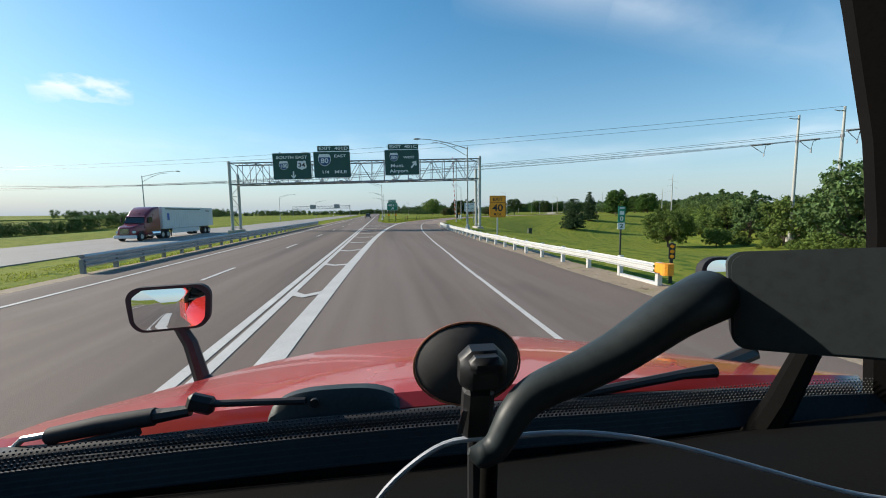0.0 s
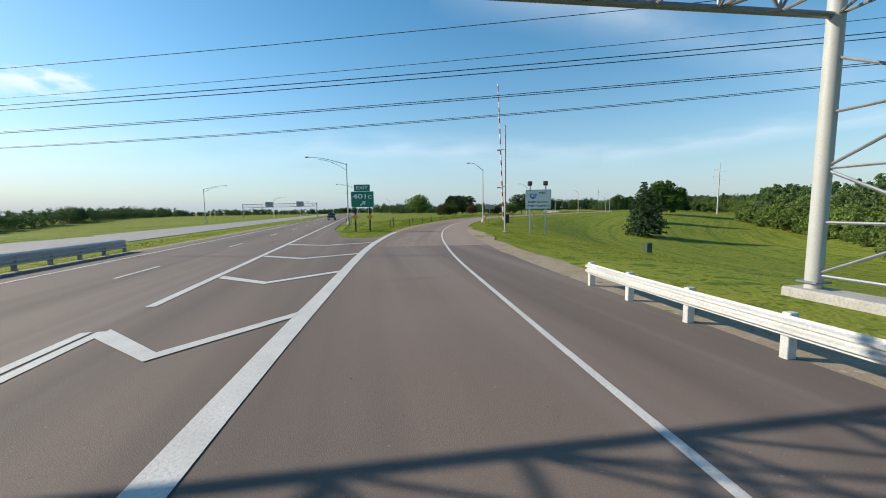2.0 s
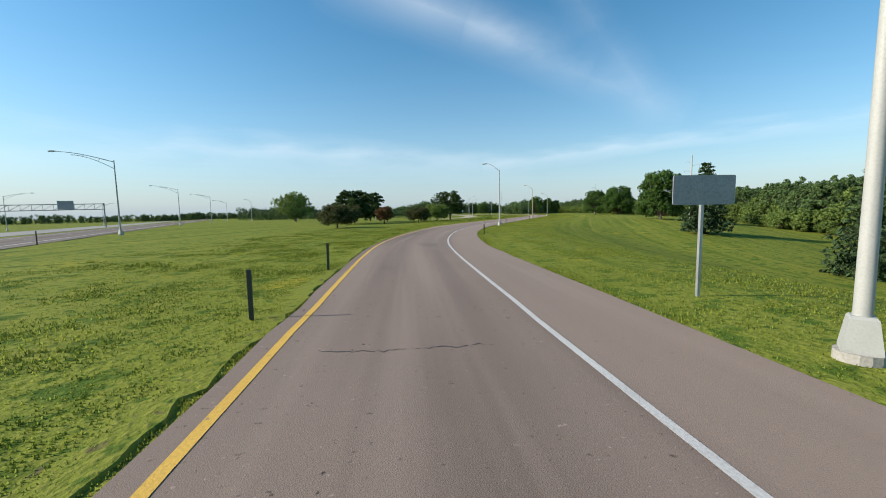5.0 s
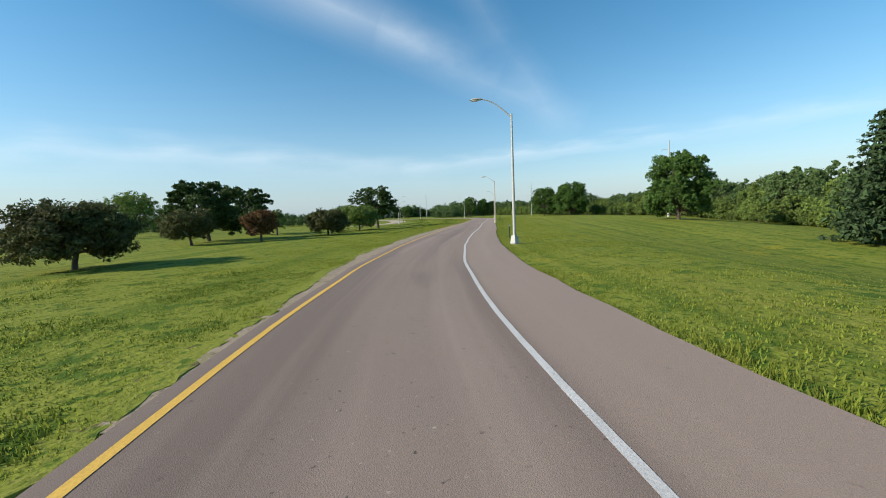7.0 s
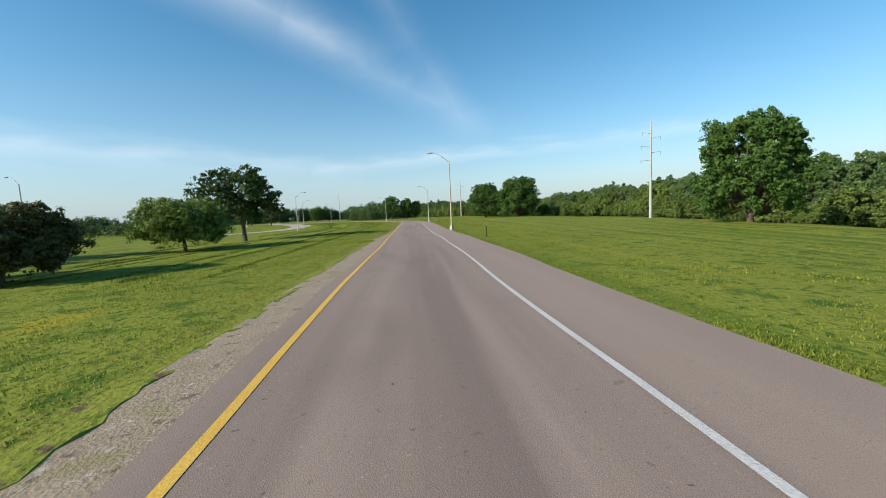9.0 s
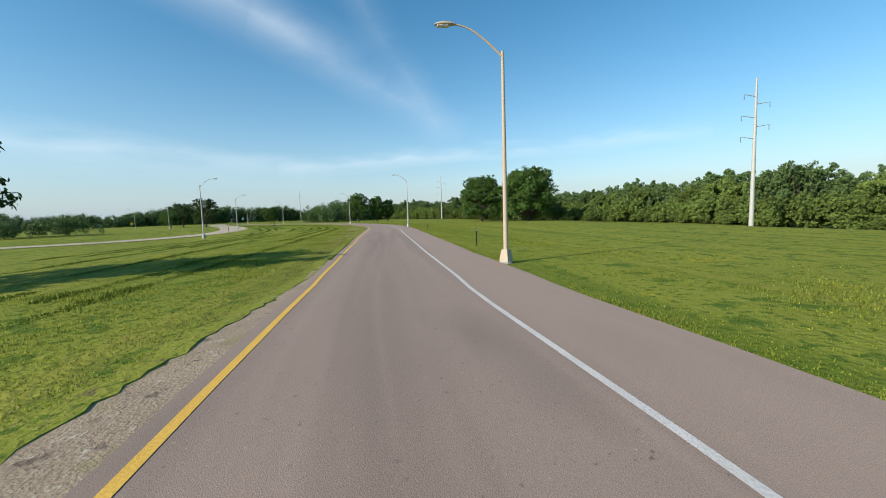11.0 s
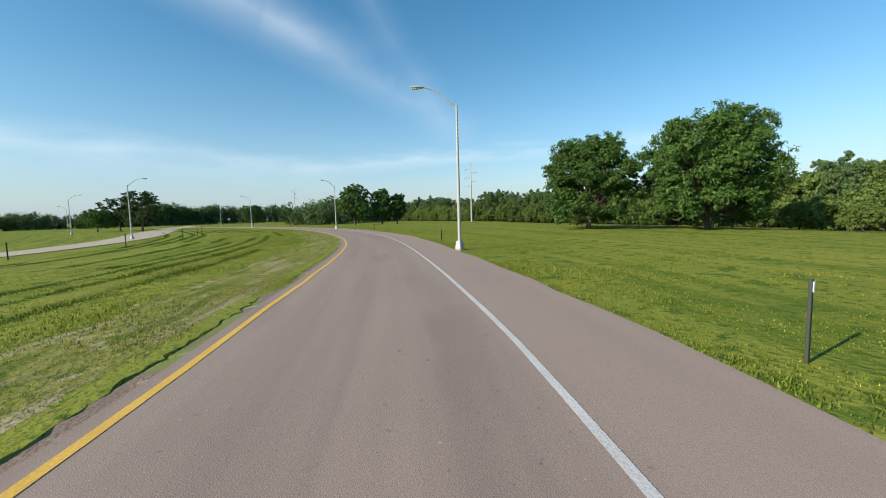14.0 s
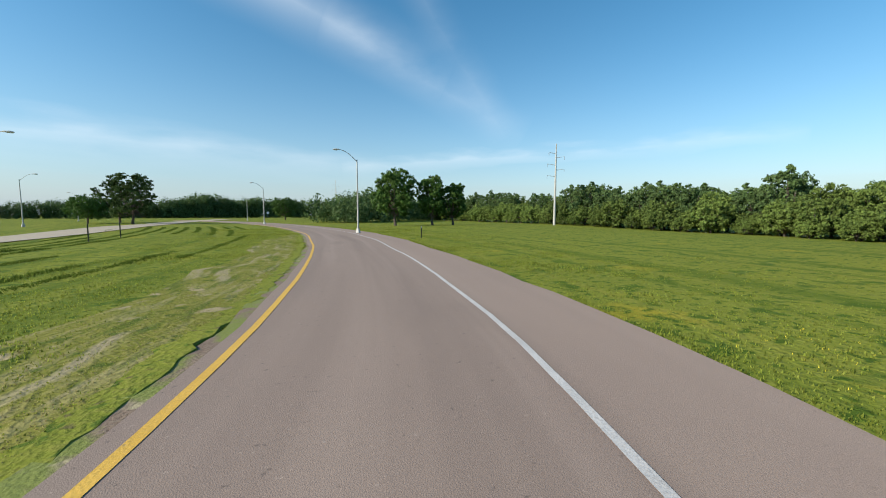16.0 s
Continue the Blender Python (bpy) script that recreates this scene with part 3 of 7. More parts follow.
def strip(name, mat, pts_l, pts_r, z, thick=0.0):
    """A band of surface between two rows of points."""
    s = Shape()
    a = s.add([(p.x, p.y, z) for p in pts_l])
    b = s.add([(p.x, p.y, z) for p in pts_r])
    for i in range(len(a) - 1):
        s.f.append((a[i], b[i], b[i + 1], a[i + 1]))
    if thick:
        for row in (a, b):
            low = s.add([(s.v[i][0], s.v[i][1], z - thick) for i in row])
            for i in range(len(row) - 1):
                s.f.append((row[i], row[i + 1], low[i + 1], low[i]))
    return part(name, s, mat)


def jag(i, amp):
    return amp * (noise.noise((i * 0.37, 1.7, amp)) + 0.5 * noise.noise((i * 1.9, 4.1, amp)))


def ramp_points(table, s0, s1, step=2.0, extra=0.0, wobble=0.0):
    n = int((s1 - s0) / step)
    return [on_ramp(s0 + i * step, knots(table, s0 + i * step) + (knots(extra, s0 + i * step) if isinstance(extra, list) else extra) + (jag(s0 + i * step, wobble) if wobble else 0)) for i in range(n + 1)]


def nearest_ramp(x, y):
    """Arc length and offset of a place from the ramp."""
    best = min(range(0, len(CENTRE), 8), key=lambda i: (CENTRE[i][1] - x) ** 2 + (CENTRE[i][2] - y) ** 2)
    lo, hi = max(0, best - 8), min(len(CENTRE), best + 9)
    best = min(range(lo, hi), key=lambda i: (CENTRE[i][1] - x) ** 2 + (CENTRE[i][2] - y) ** 2)
    s0, x0, y0, h0 = CENTRE[best]
    a = radians(h0)
    return s0 + (x - x0) * math.sin(a) + (y - y0) * math.cos(a), (x - x0) * math.cos(a) - (y - y0) * math.sin(a)


def smooth01(v, lo, hi):
    u = min(1.0, max(0.0, (v - lo) / (hi - lo)))
    return u * u * (3 - 2 * u)


def valley(x, y):
    """The land falls away beyond the oncoming carriageway."""
    lat, along = Vector((x, y, 0)).dot(ME), Vector((x, y, 0)).dot(MA)
    return -0.75 * smooth01(-lat, 13.5, 21.5) - 5.5 * smooth01(-lat, 46, 130) * (1 - smooth01(along, 190, 340))


WOOD_DROP = [(0, -0.5), (60, -0.8), (92, -1.6), (140, -3.6), (172, -3.0), (196, -2.4), (222, -1.6), (256, -1.4), (300, -1.0), (345, 0.0)]


def ground_z(x, y):
    """Height of the land: flat by the roads, a hollow beyond the guardrail, falling to the woods, gentle swells."""
    s, d = nearest_ramp(x, y)
    if s < 0:
        d = x * math.cos(radians(HEADINGS[0][1])) - y * math.sin(radians(HEADINGS[0][1]))
    away = smooth01(d, 8.0, 30.0)
    hollow = -5.3 * math.exp(-(((x - 45) / 42) ** 2 + ((y - 92) / 68) ** 2)) * away
    rise = knots(WOOD_DROP, y) * smooth01(d, 34, 72)
    left = smooth01(-d, 6.0, 40.0)
    dip = -0.9 * left * math.exp(-(((x - 70) / 40) ** 2 + ((y - 300) / 60) ** 2))
    lat = Vector((x, y, 0)).dot(ME)
    along = Vector((x, y, 0)).dot(MA)
    ditch = -0.35 * math.exp(-((lat + 14.2) / 1.6) ** 2)
    swell = 0.25 * noise.noise((x * 0.03, y * 0.03, 0.4)) * smooth01(abs(d), 9, 30) * smooth01(abs(lat + 12), 16, 30)
    bumps = 0.05 * noise.noise((x * 0.35, y * 0.35, 2.2)) * smooth01(abs(d), 6.5, 9.0)
    return -0.03 + valley(x, y) + hollow + rise + dip + ditch + swell + bumps


def axis(fine, lo, hi, reach):
    mid = [lo + fine * i for i in range(int((hi - lo) / fine) + 1)]
    out, step = [], fine
    v = hi
    while v < reach:
        step *= 1.35
        v += step
        out.append(v)
    low, step, v = [], fine, lo
    while v > -reach:
        step *= 1.35
        v -= step
        low.append(v)
    return list(reversed(low)) + mid + out


gx, gy = axis(2.5, -60.0, 190.0, 4500.0), axis(2.5, -20.0, 400.0, 4500.0)
g = Shape()
g_uv = []
for yy in gy:
    for xx in gx:
        near = -80 < xx < 230 and -40 < yy < 430
        g.v.append((xx, yy, ground_z(xx, yy) if near else valley(xx, yy) - 0.03))
        s_, d_ = nearest_ramp(xx, yy) if near else (yy, xx)
        g_uv.append((d_, s_))
for j in range(len(gy) - 1):
    for i in range(len(gx) - 1):
        k = j * len(gx) + i
        g.f.append((k, k + 1, k + len(gx) + 1, k + len(gx)))
ground_me = bpy.data.meshes.new("ground")
ground_me.from_pydata(g.v, [], g.f)
lane_uv(ground_me, g_uv)
ground_me.polygons.foreach_set("use_smooth", [True] * len(ground_me.polygons))
ground = tagged(part("ground", ground_me, M_GRASS), "mown green grass land with yellowish patches", "grass", kind="structure")

# ---- paved surfaces ----
pav_l = [on_ramp(s, knots(LEFT_D, s) - knots(LEFT_PAVE, s) + jag(s, 0.12)) for s in range(72, 510, 2)]
pav_r = [on_ramp(s, knots(WHITE_D, s) + knots(PAVE_D, s) + jag(s + 300, 0.15)) for s in range(72, 510, 2)]
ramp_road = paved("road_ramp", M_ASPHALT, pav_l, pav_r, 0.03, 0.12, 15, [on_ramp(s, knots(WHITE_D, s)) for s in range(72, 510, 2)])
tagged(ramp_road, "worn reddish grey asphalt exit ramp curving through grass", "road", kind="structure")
# shared pavement of motorway and exit lane up to the gore tip
lead_l = [on_main(a, -10.9 + jag(a, 0.1)) for a in range(-60, 82, 2)]
lead_r = [on_ramp(a, knots(WHITE_D, max(a, 0)) + knots(PAVE_D, max(a, 0)) + jag(a + 300, 0.12)) for a in range(-60, 82, 2)]
lead = paved("road_motorway", M_ASPHALT_MAIN, lead_l, lead_r, 0.026, 0.12)
tagged(lead, "grey asphalt motorway with exit lane and painted gore", "road", kind="structure")
on_l = [on_main(a, -10.9 + jag(a, 0.1)) for a in range(75, 900, 4)]
on_r = [on_main(a, max(-0.9, 1.2 - 0.11 * (a - 79)) + jag(a + 70, 0.1)) for a in range(75, 900, 4)]
tagged(paved("road_motorway", M_ASPHALT_MAIN, on_l, on_r, 0.021, 0.12), "grey asphalt motorway carriageway beyond the gore", "road", kind="structure")
# rounded nose of the grass between motorway and ramp
nose = Shape()
lat0, lat1 = 0.55, on_ramp(83, knots(LEFT_D, 83) - 0.3).dot(ME)
nose_a, nose_b = [], []
for i in range(25):
    w_ = -1 + 2 * i / 24
    lat_ = (lat0 + lat1) / 2 + (lat1 - lat0) / 2 * w_
    nose_a.append(on_main(78.6, lat_, 0.024))
    nose_b.append(on_main(80.4 + 3.6 * (1 - math.sqrt(max(0.0, 1 - w_ * w_))) + jag(i, 0.12), lat_, 0.024))
na, nb = nose.add(nose_a), nose.add(nose_b)
nc = nose.add([p - Vector((0, 0, 0.1)) for p in nose_b])
for i in range(24):
    nose.f.append((na[i], na[i + 1], nb[i + 1], nb[i]))
    nose.f.append((nb[i], nb[i + 1], nc[i + 1], nc[i]))
tagged(part("road_nose", nose, M_ASPHALT_NOSE), "asphalt round the blunt nose of the gore", "road", kind="structure")
opp_l = [on_main(a, -35.0) for a in range(-80, 900, 8)]
opp_r = [on_main(a, -22.6 + jag(a, 0.15)) for a in range(-80, 900, 8)]
tagged(strip("road_oncoming", M_CONCRETE_ROAD, opp_l, opp_r, -0.71, 0.12), "pale concrete oncoming carriageway of the motorway", "road", kind="structure")
# the loop ramp seen across the grass
loop = [(45, 292), (64, 300), (82, 312), (93, 330), (100, 352), (108, 384), (118, 424), (134, 474), (154, 524)]
lp = []
for i in range(len(loop) - 1):
    for k in range(6):
        lp.append(Vector(loop[i]).lerp(Vector(loop[i + 1]), k / 6))
sm = lp
for _ in range(6):
    sm = [sm[0]] + [(sm[i - 1] + 2 * sm[i] + sm[i + 1]) / 4 for i in range(1, len(sm) - 1)] + [sm[-1]]
ll, lr = [], []
for i, p in enumerate(sm):
    dd = (sm[min(i + 1, len(sm) - 1)] - sm[max(i - 1, 0)]).normalized()
    nn = Vector((dd.y, -dd.x))
    ll.append(Vector((*(p - 3.8 * nn), 0)))
    lr.append(Vector((*(p + 3.8 * nn), 0)))
s_loop = Shape()
ia = s_loop.add([(p.x, p.y, ground_z(p.x, p.y) + 0.07) for p in ll])
ib = s_loop.add([(p.x, p.y, ground_z(p.x, p.y) + 0.07) for p in lr])
for i in range(len(ia) - 1):
    s_loop.f.append((ia[i], ib[i], ib[i + 1], ia[i + 1]))
tagged(part("road_loop", s_loop, M_ASPHALT_LOOP), "pale pinkish loop ramp across the grass", "road", kind="structure")

# gravel verges
def gravel_width(s):
    return 0.85 * smooth01(s, 158, 178) * (1 - smooth01(s, 226, 240))


tagged(strip("verge_gravel", M_GRAVEL, [on_ramp(s, knots(WHITE_D, s) + knots(PAVE_D, s) - 0.2) for s in range(-20, 100, 2)],
             [on_ramp(s, knots(WHITE_D, s) + knots(PAVE_D, s) + 1.4 + jag(s, 0.5) - 1.0 * smooth01(s, 85, 100)) for s in range(-20, 100, 2)], 0.018), "gravel strip with weeds beside the exit lane", "gravel", kind="structure")
tagged(strip("verge_gravel", M_GRAVEL, [on_ramp(s, knots(LEFT_D, s) - knots(LEFT_PAVE, s) - gravel_width(s) - 0.25 + jag(s, 0.25)) for s in range(156, 246, 2)],
             [on_ramp(s, knots(LEFT_D, s) - knots(LEFT_PAVE, s) + 0.15) for s in range(156, 246, 2)], 0.016), "bare gravel edge beside the ramp", "gravel", kind="structure")
tagged(strip("verge_earth", M_EARTH, [on_ramp(s, knots(LEFT_D, s) - knots(LEFT_PAVE, s) - 0.2 * smooth01(s, 262, 275) - 0.12 + jag(s, 0.3)) for s in range(256, 420, 2)],
             [on_ramp(s, knots(LEFT_D, s) - knots(LEFT_PAVE, s) + 0.15) for s in range(256, 420, 2)], 0.012), "bare brown earth strip beside the yellow edge line", "earth", kind="structure")
tagged(strip("verge_gravel", M_GRAVEL, [on_main(a, -11.6 + jag(a, 0.2)) for a in range(-60, 130, 2)], [on_main(a, -10.8) for a in range(-60, 130, 2)], 0.014), "dark earth edge below the median guardrail", "gravel", kind="structure")

# raised ragged sod along the inner edge of the ramp
sod = Shape()
sod_rows = []
for i in range(1280):
    s = 98 + 0.25 * i
    e = knots(LEFT_D, s) - knots(LEFT_PAVE, s) - gravel_width(s) - 0.16 * smooth01(s, 246, 262) - 0.08 + jag(s * 1.7, 0.14) + jag(s * 9.3, 0.16)
    hh = 0.022 + 0.025 * noise.noise((s * 0.3, 3.3, 0.0)) + 0.03 * noise.noise((s * 3.1, 8.3, 0.0))
    hh *= smooth01(s, 98, 104) * (1 - smooth01(s, 405, 417))
    row = [on_ramp(s, e + o) for o in (-1.0, -0.5, -0.2, -0.03, 0.03)]
    sod_rows.append(sod.add([(q.x, q.y, z) for q, z in zip(row, (-0.05, -0.02 + 0.4 * hh, 0.9 * hh, hh, -0.05))]))
for a, b in zip(sod_rows, sod_rows[1:]):
    for i in range(4):
        sod.f.append((a[i], a[i + 1], b[i + 1], b[i]))
tagged(part("verge_turf", sod, M_TURF, smooth=True), "ragged raised turf edge beside the ramp", "grass", kind="structure")
# worn dry turf inside the bend
dry, dry_uv, dry_rows = Shape(), [], []
for i in range(54):
    s = 264 + 2.0 * i
    w_ = smooth01(s, 264, 284) * (1 - smooth01(s, 346, 370))
    row = [on_ramp(s, knots(LEFT_D, s) - 0.8 - (3.3 + jag(s, 0.9)) * w_ * k / 6) for k in range(7)]
    dry_rows.append(dry.add([(q.x, q.y, ground_z(q.x, q.y) + 0.012) for q in row]))
    dry_uv.extend((0.55 * k * w_, s) for k in range(7))
for a, b in zip(dry_rows, dry_rows[1:]):
    for i in range(6):
        dry.f.append((a[i], a[i + 1], b[i + 1], b[i]))
dry_me = bpy.data.meshes.new("verge_dry")
dry_me.from_pydata(dry.v, [], dry.f)
lane_uv(dry_me, dry_uv)
tagged(part("verge_dry", dry_me, M_DRY), "dry worn turf with bare tan patches inside the bend", "grass", kind="structure")


# ---- road markings ----
def paint(name, label, mat, l, r, z=0.037):
    return tagged(strip(name, mat, l, r, z), label, "road marking", kind="structure")


paint("edge_line", "white painted edge line of the ramp", M_WHITE_LINE, ramp_points(WHITE_D, 0, 500, 2, -0.065, 0.02), ramp_points(WHITE_D, 0, 500, 2, 0.065, 0.02))
paint("edge_line", "yellow painted edge line of the ramp", M_YELLOW_LINE, ramp_points(LEFT_D, 88, 500, 2, -0.075, 0.03), ramp_points(LEFT_D, 88, 500, 2, 0.075, 0.03))
paint("gore_line", "broad white painted gore line", M_WHITE_LINE, ramp_points(LEFT_D, -10, 88, 2, -0.2), ramp_points(LEFT_D, -10, 88, 2, 0.2))
for off in (-0.14, 0.14):
    paint("gore_line", "white painted gore line of the motorway", M_WHITE_LINE, [on_main(a, -2.7 + off - 0.1) for a in range(-10, 58, 2)], [on_main(a, -2.7 + off + 0.1) for a in range(-10, 58, 2)])
paint("edge_line", "white painted edge line of the motorway", M_WHITE_LINE, [on_main(a, -2.82) for a in range(58, 700, 4)], [on_main(a, -2.58) for a in range(58, 700, 4)])
paint("edge_line", "pale painted edge line by the median", M_WHITE_LINE, [on_main(a, -9.5) for a in range(-30, 700, 4)], [on_main(a, -9.34) for a in range(-30, 700, 4)])
for k in range(26):
    a0 = 14.2 + 12.2 * (k - 2)
    paint("lane_dash", "white painted lane dash on asphalt", M_WHITE_LINE, [on_main(a0, -6.22), on_main(a0 + 3.1, -6.22)], [on_main(a0, -6.08), on_main(a0 + 3.1, -6.08)])
# chevron bars of the gore
for a in (-2.0, 4.5, 11.0, 17.3, 23.6, 30.0, 36.3, 42.6, 49.0, 55.6, 62.0, 68.4, 75.5):
    left = on_main(a, -2.5)
    # the right end lies on the broad gore line
    s_r = min(range(-12, 92), key=lambda s: (on_ramp(s, knots(LEFT_D, max(s, 0))) - (left + 0.05 * MA)).dot(MA) ** 2)
    right = on_ramp(s_r, knots(LEFT_D, max(s_r, 0)) - 0.15)
    width = (right - left).dot(ME)
    if width < 0.35:
        continue
    mid = left + ME * (0.45 * width) - MA * min(1.6, 0.45 * width)
    bar = Shape()
    th, tl = MA * 0.4, MA * 0.52
    i0 = bar.add([(p.x, p.y, 0.041) for p in (left, mid, right, right + th, mid + th, left + tl)])
    bar.f.append((i0[0], i0[1], i0[4], i0[5]))
    bar.f.append((i0[1], i0[2], i0[3], i0[4]))
    tagged(part("gore_chevron", bar, M_WHITE_LINE), "white painted chevron bar in the gore", "road marking", group="chevrons of the gore", kind="structure")
# sealed cracks
crack_rng = random.Random(12)
for s_c in (60.0, 101.5, 105.2, 119.0, 203.5, 266.0):
    w0, w1 = knots(LEFT_D, s_c) + crack_rng.uniform(0, 1.2), knots(WHITE_D, s_c) + crack_rng.uniform(-1.6, 1.2)
    along = s_c
    pts = []
    for k in range(41):
        along += crack_rng.gauss(0, 0.035)
        pts.append(on_ramp(along, w0 + (w1 - w0) * k / 40, 0.034))
    crack = Shape()
    a = radians(heading(s_c))
    f = Vector((math.sin(a), math.cos(a), 0))
    for k in range(40):
        if crack_rng.random() < 0.14:
            continue
        wa = crack_rng.uniform(0.006, 0.02)
        i0 = crack.add([pts[k] - f * wa, pts[k + 1] - f * wa, pts[k + 1] + f * wa, pts[k] + f * wa])
        crack.f.append(tuple(i0))
    tagged(part("road_crack", crack, M_CRACK), "thin jagged crack across the ramp", "road crack", kind="structure")


# ---- street lamps ----
def street_lamp(label, height, arm, rise, truss, base=None, mat=None):
    """Tapered pole on a footing with an arm towards local -x; truss: a two-bar arm."""
    mat = mat or M_LAMPPOST
    lamp = thing("street_lamp", label, "street lamp", base)
    part("footing", Shape().tube([(0, 0, -0.6), (0, 0, 0.12)], 0.3, 14), M_CONCRETE, lamp)
    part("transformer_base", Shape().tube([(0, 0, 0.12), (0, 0, 0.16), (0, 0, 0.62), (0, 0, 0.66)], [0.31, 0.31, 0.225, 0.19], 4), mat, lamp, "square tapered metal base")
    part("pole", Shape().tube([(0, 0, 0.15), (0, 0, height * 0.5), (0, 0, height)], [0.115, 0.095, 0.065], 12), mat, lamp, smooth=True)
    pts = []
    for i in range(9):
        u = i / 8
        pts.append((-arm * u, 0, height - 0.25 + rise * math.sin(u * math.pi / 2)))
    part("arm", Shape().tube(pts, [0.05 - 0.015 * i / 8 for i in range(9)], 8), mat, lamp, smooth=True)
    if truss:
        low = [(-arm * 0.75 * i / 8, 0, height - 1.15 + (rise + 0.55) * math.sin(i / 8 * math.pi / 2)) for i in range(9)]
        part("lower_arm", Shape().tube(low, 0.035, 8), mat, lamp, smooth=True)
        for i in (3, 6):
            part("strut", Shape().tube([pts[i - 1 if i == 3 else i - 2], low[i]], 0.02, 6), mat, lamp)
    e = pts[-1]
    head = Shape()
    rings = []
    for x_, w, h0, h1 in ((0.12, 0.06, -0.03, 0.05), (-0.05, 0.14, -0.05, 0.1), (-0.4, 0.17, -0.06, 0.12), (-0.68, 0.13, -0.05, 0.07), (-0.78, 0.05, -0.03, 0.02)):
        rings.append(head.add([(e[0] + x_, w * math.cos(a), e[2] + (h1 if math.sin(a) > 0 else -h0) * math.sin(a)) for a in [2 * math.pi * k / 12 for k in range(12)]]))
    for a, b in zip(rings, rings[1:]):
        head.face_ring(a, b)
    head.f.append(tuple(rings[0]))
    head.f.append(tuple(reversed(rings[-1])))
    lum = part("lamp_head", head, mat, lamp, smooth=True)
    part("lens", Shape().box((e[0] - 0.42, 0, e[2] - 0.07), (0.5, 0.24, 0.06), bevel=0.025), M_LENS, lum)
    return lamp


def facing(x, y, yaw, z=0.0):
    """A pose whose local +y points along yaw degrees to the right of north."""
    return pose(x, y, z, 0, 0, -yaw)


ramp_lamp = street_lamp("tall grey metal street lamp with a single curved arm on grass", 9.3, 2.15, 1.35, False, facing(5.5, 115.15, 14))
tagged(ramp_lamp, group="street lamps along the ramp")
for x_, y_, yaw in ((28.4, 170.35, 34), (102.6, 264.85, 42), (127.9, 322.0, 18)):
    copy_thing(ramp_lamp, facing(x_, y_, yaw, ground_z(x_, y_) - 0.02))
for x_, y_, yaw in ((22.3, 260.2, 60), (71.6, 284.3, 215), (94.7, 332.8, 200), (132.7, 382.4, 10), (146, 458, 5), (89.7, 388.6, 200), (92.4, 470, 30), (-28, 320, -9)):
    copy_thing(ramp_lamp, facing(x_, y_, yaw, ground_z(x_, y_) - 0.02))
tagged(street_lamp("tall street lamp with a rust-stained tan pole on grass", 9.3, 2.15, 1.35, False, facing(64.45, 217.1, 44, ground_z(64.45, 217.1) - 0.02), M_LAMP_RUSTY), group="street lamps along the ramp")
main_lamp = street_lamp("tall metal motorway lamp with a long trussed arm", 10.2, 5.8, 1.1, True, facing(3.1, 48.1, -6))
tagged(main_lamp, group="motorway lamps")
for x_, y_, yaw in ((-17.6, 112.6, -8), (-26.8, 177.0, -9), (-36.5, 240, -9), (-38, 285, -9), (-44, 351, -9)):
    copy_thing(main_lamp, facing(x_, y_, yaw))
for a, lat in ((80, -43.5), (175, -42.8), (270, -43), (365, -43)):
    p = on_main(a, lat)
    copy_thing(main_lamp, facing(p.x, p.y, 171, ground_z(p.x, p.y)))


# ---- signs ----
def shield_poly(w, h):
    """Outline of an interstate shield."""
    right = [(0.0, 0.5), (0.13, 0.47), (0.26, 0.47), (0.36, 0.5), (0.45, 0.38), (0.49, 0.2), (0.5, 0.02), (0.46, -0.16), (0.36, -0.32), (0.2, -0.43), (0.0, -0.5)]
    pts = [(x_ * w, z_ * h) for x_, z_ in right]
    return pts + [(-x_, z_) for x_, z_ in reversed(pts[1:-1])]


def us_shield_poly(w, h):
    right = [(0.0, 0.44), (0.12, 0.42), (0.3, 0.5), (0.46, 0.38), (0.41, 0.24), (0.47, 0.05), (0.5, -0.15), (0.42, -0.34), (0.2, -0.4), (0.0, -0.5)]
    pts = [(x_ * w, z_ * h) for x_, z_ in right]
    return pts + [(-x_, z_) for x_, z_ in reversed(pts[1:-1])]


def shift(poly, cx, cz, k=1.0):
    return [(cx + x_ * k, cz + z_ * k) for x_, z_ in poly]


def panel(parent, name, w, h, cx, cz, mat, y=0.0, rim=0.045, radius=0.12):
    """Sign face with a white border line and an edge."""
    p = part(name, Shape().plate(rounded(w, h, radius, 4, cx, cz), y, y + 0.03), M_SIGN_WHITE, parent)
    part("face", Shape().plate(rounded(w - 2 * rim, h - 2 * rim, radius * 0.8, 4, cx, cz), y - 0.006, y - 0.001), mat, p)
    part("backing", Shape().plate(rounded(w, h, radius, 4, cx, cz), y + 0.031, y + 0.05), M_SIGN_BACK, p)
    return p


def interstate(parent, cx, cz, w, number, y, mat=None):
    sh = part("route_shield", Shape().plate(shift(shield_poly(w, w), cx, cz), y - 0.016, y - 0.006), M_SIGN_WHITE, parent, "interstate route shield")
    part("shield_blue", Shape().plate([(x_, min(z_, cz + w * 0.22)) for x_, z_ in shift(shield_poly(w, w), cx, cz, 0.92)], y - 0.022, y - 0.017), mat or M_SHIELD, sh)
    top = [(x_, max(z_, cz + w * 0.25)) for x_, z_ in shift(shield_poly(w, w), cx, cz, 0.92)]
    part("shield_red", Shape().plate([p for i, p in enumerate(top) if p[1] > cz + w * 0.2501 or (i in (5, 15))], y - 0.022, y - 0.017), M_SIGN_WHITE, sh)
    text_part(number, w * 0.52, cx, cz - w * 0.07, y - 0.026, M_SIGN_WHITE, sh, width=w * (0.62 if len(number) < 3 else 0.72))
    return sh


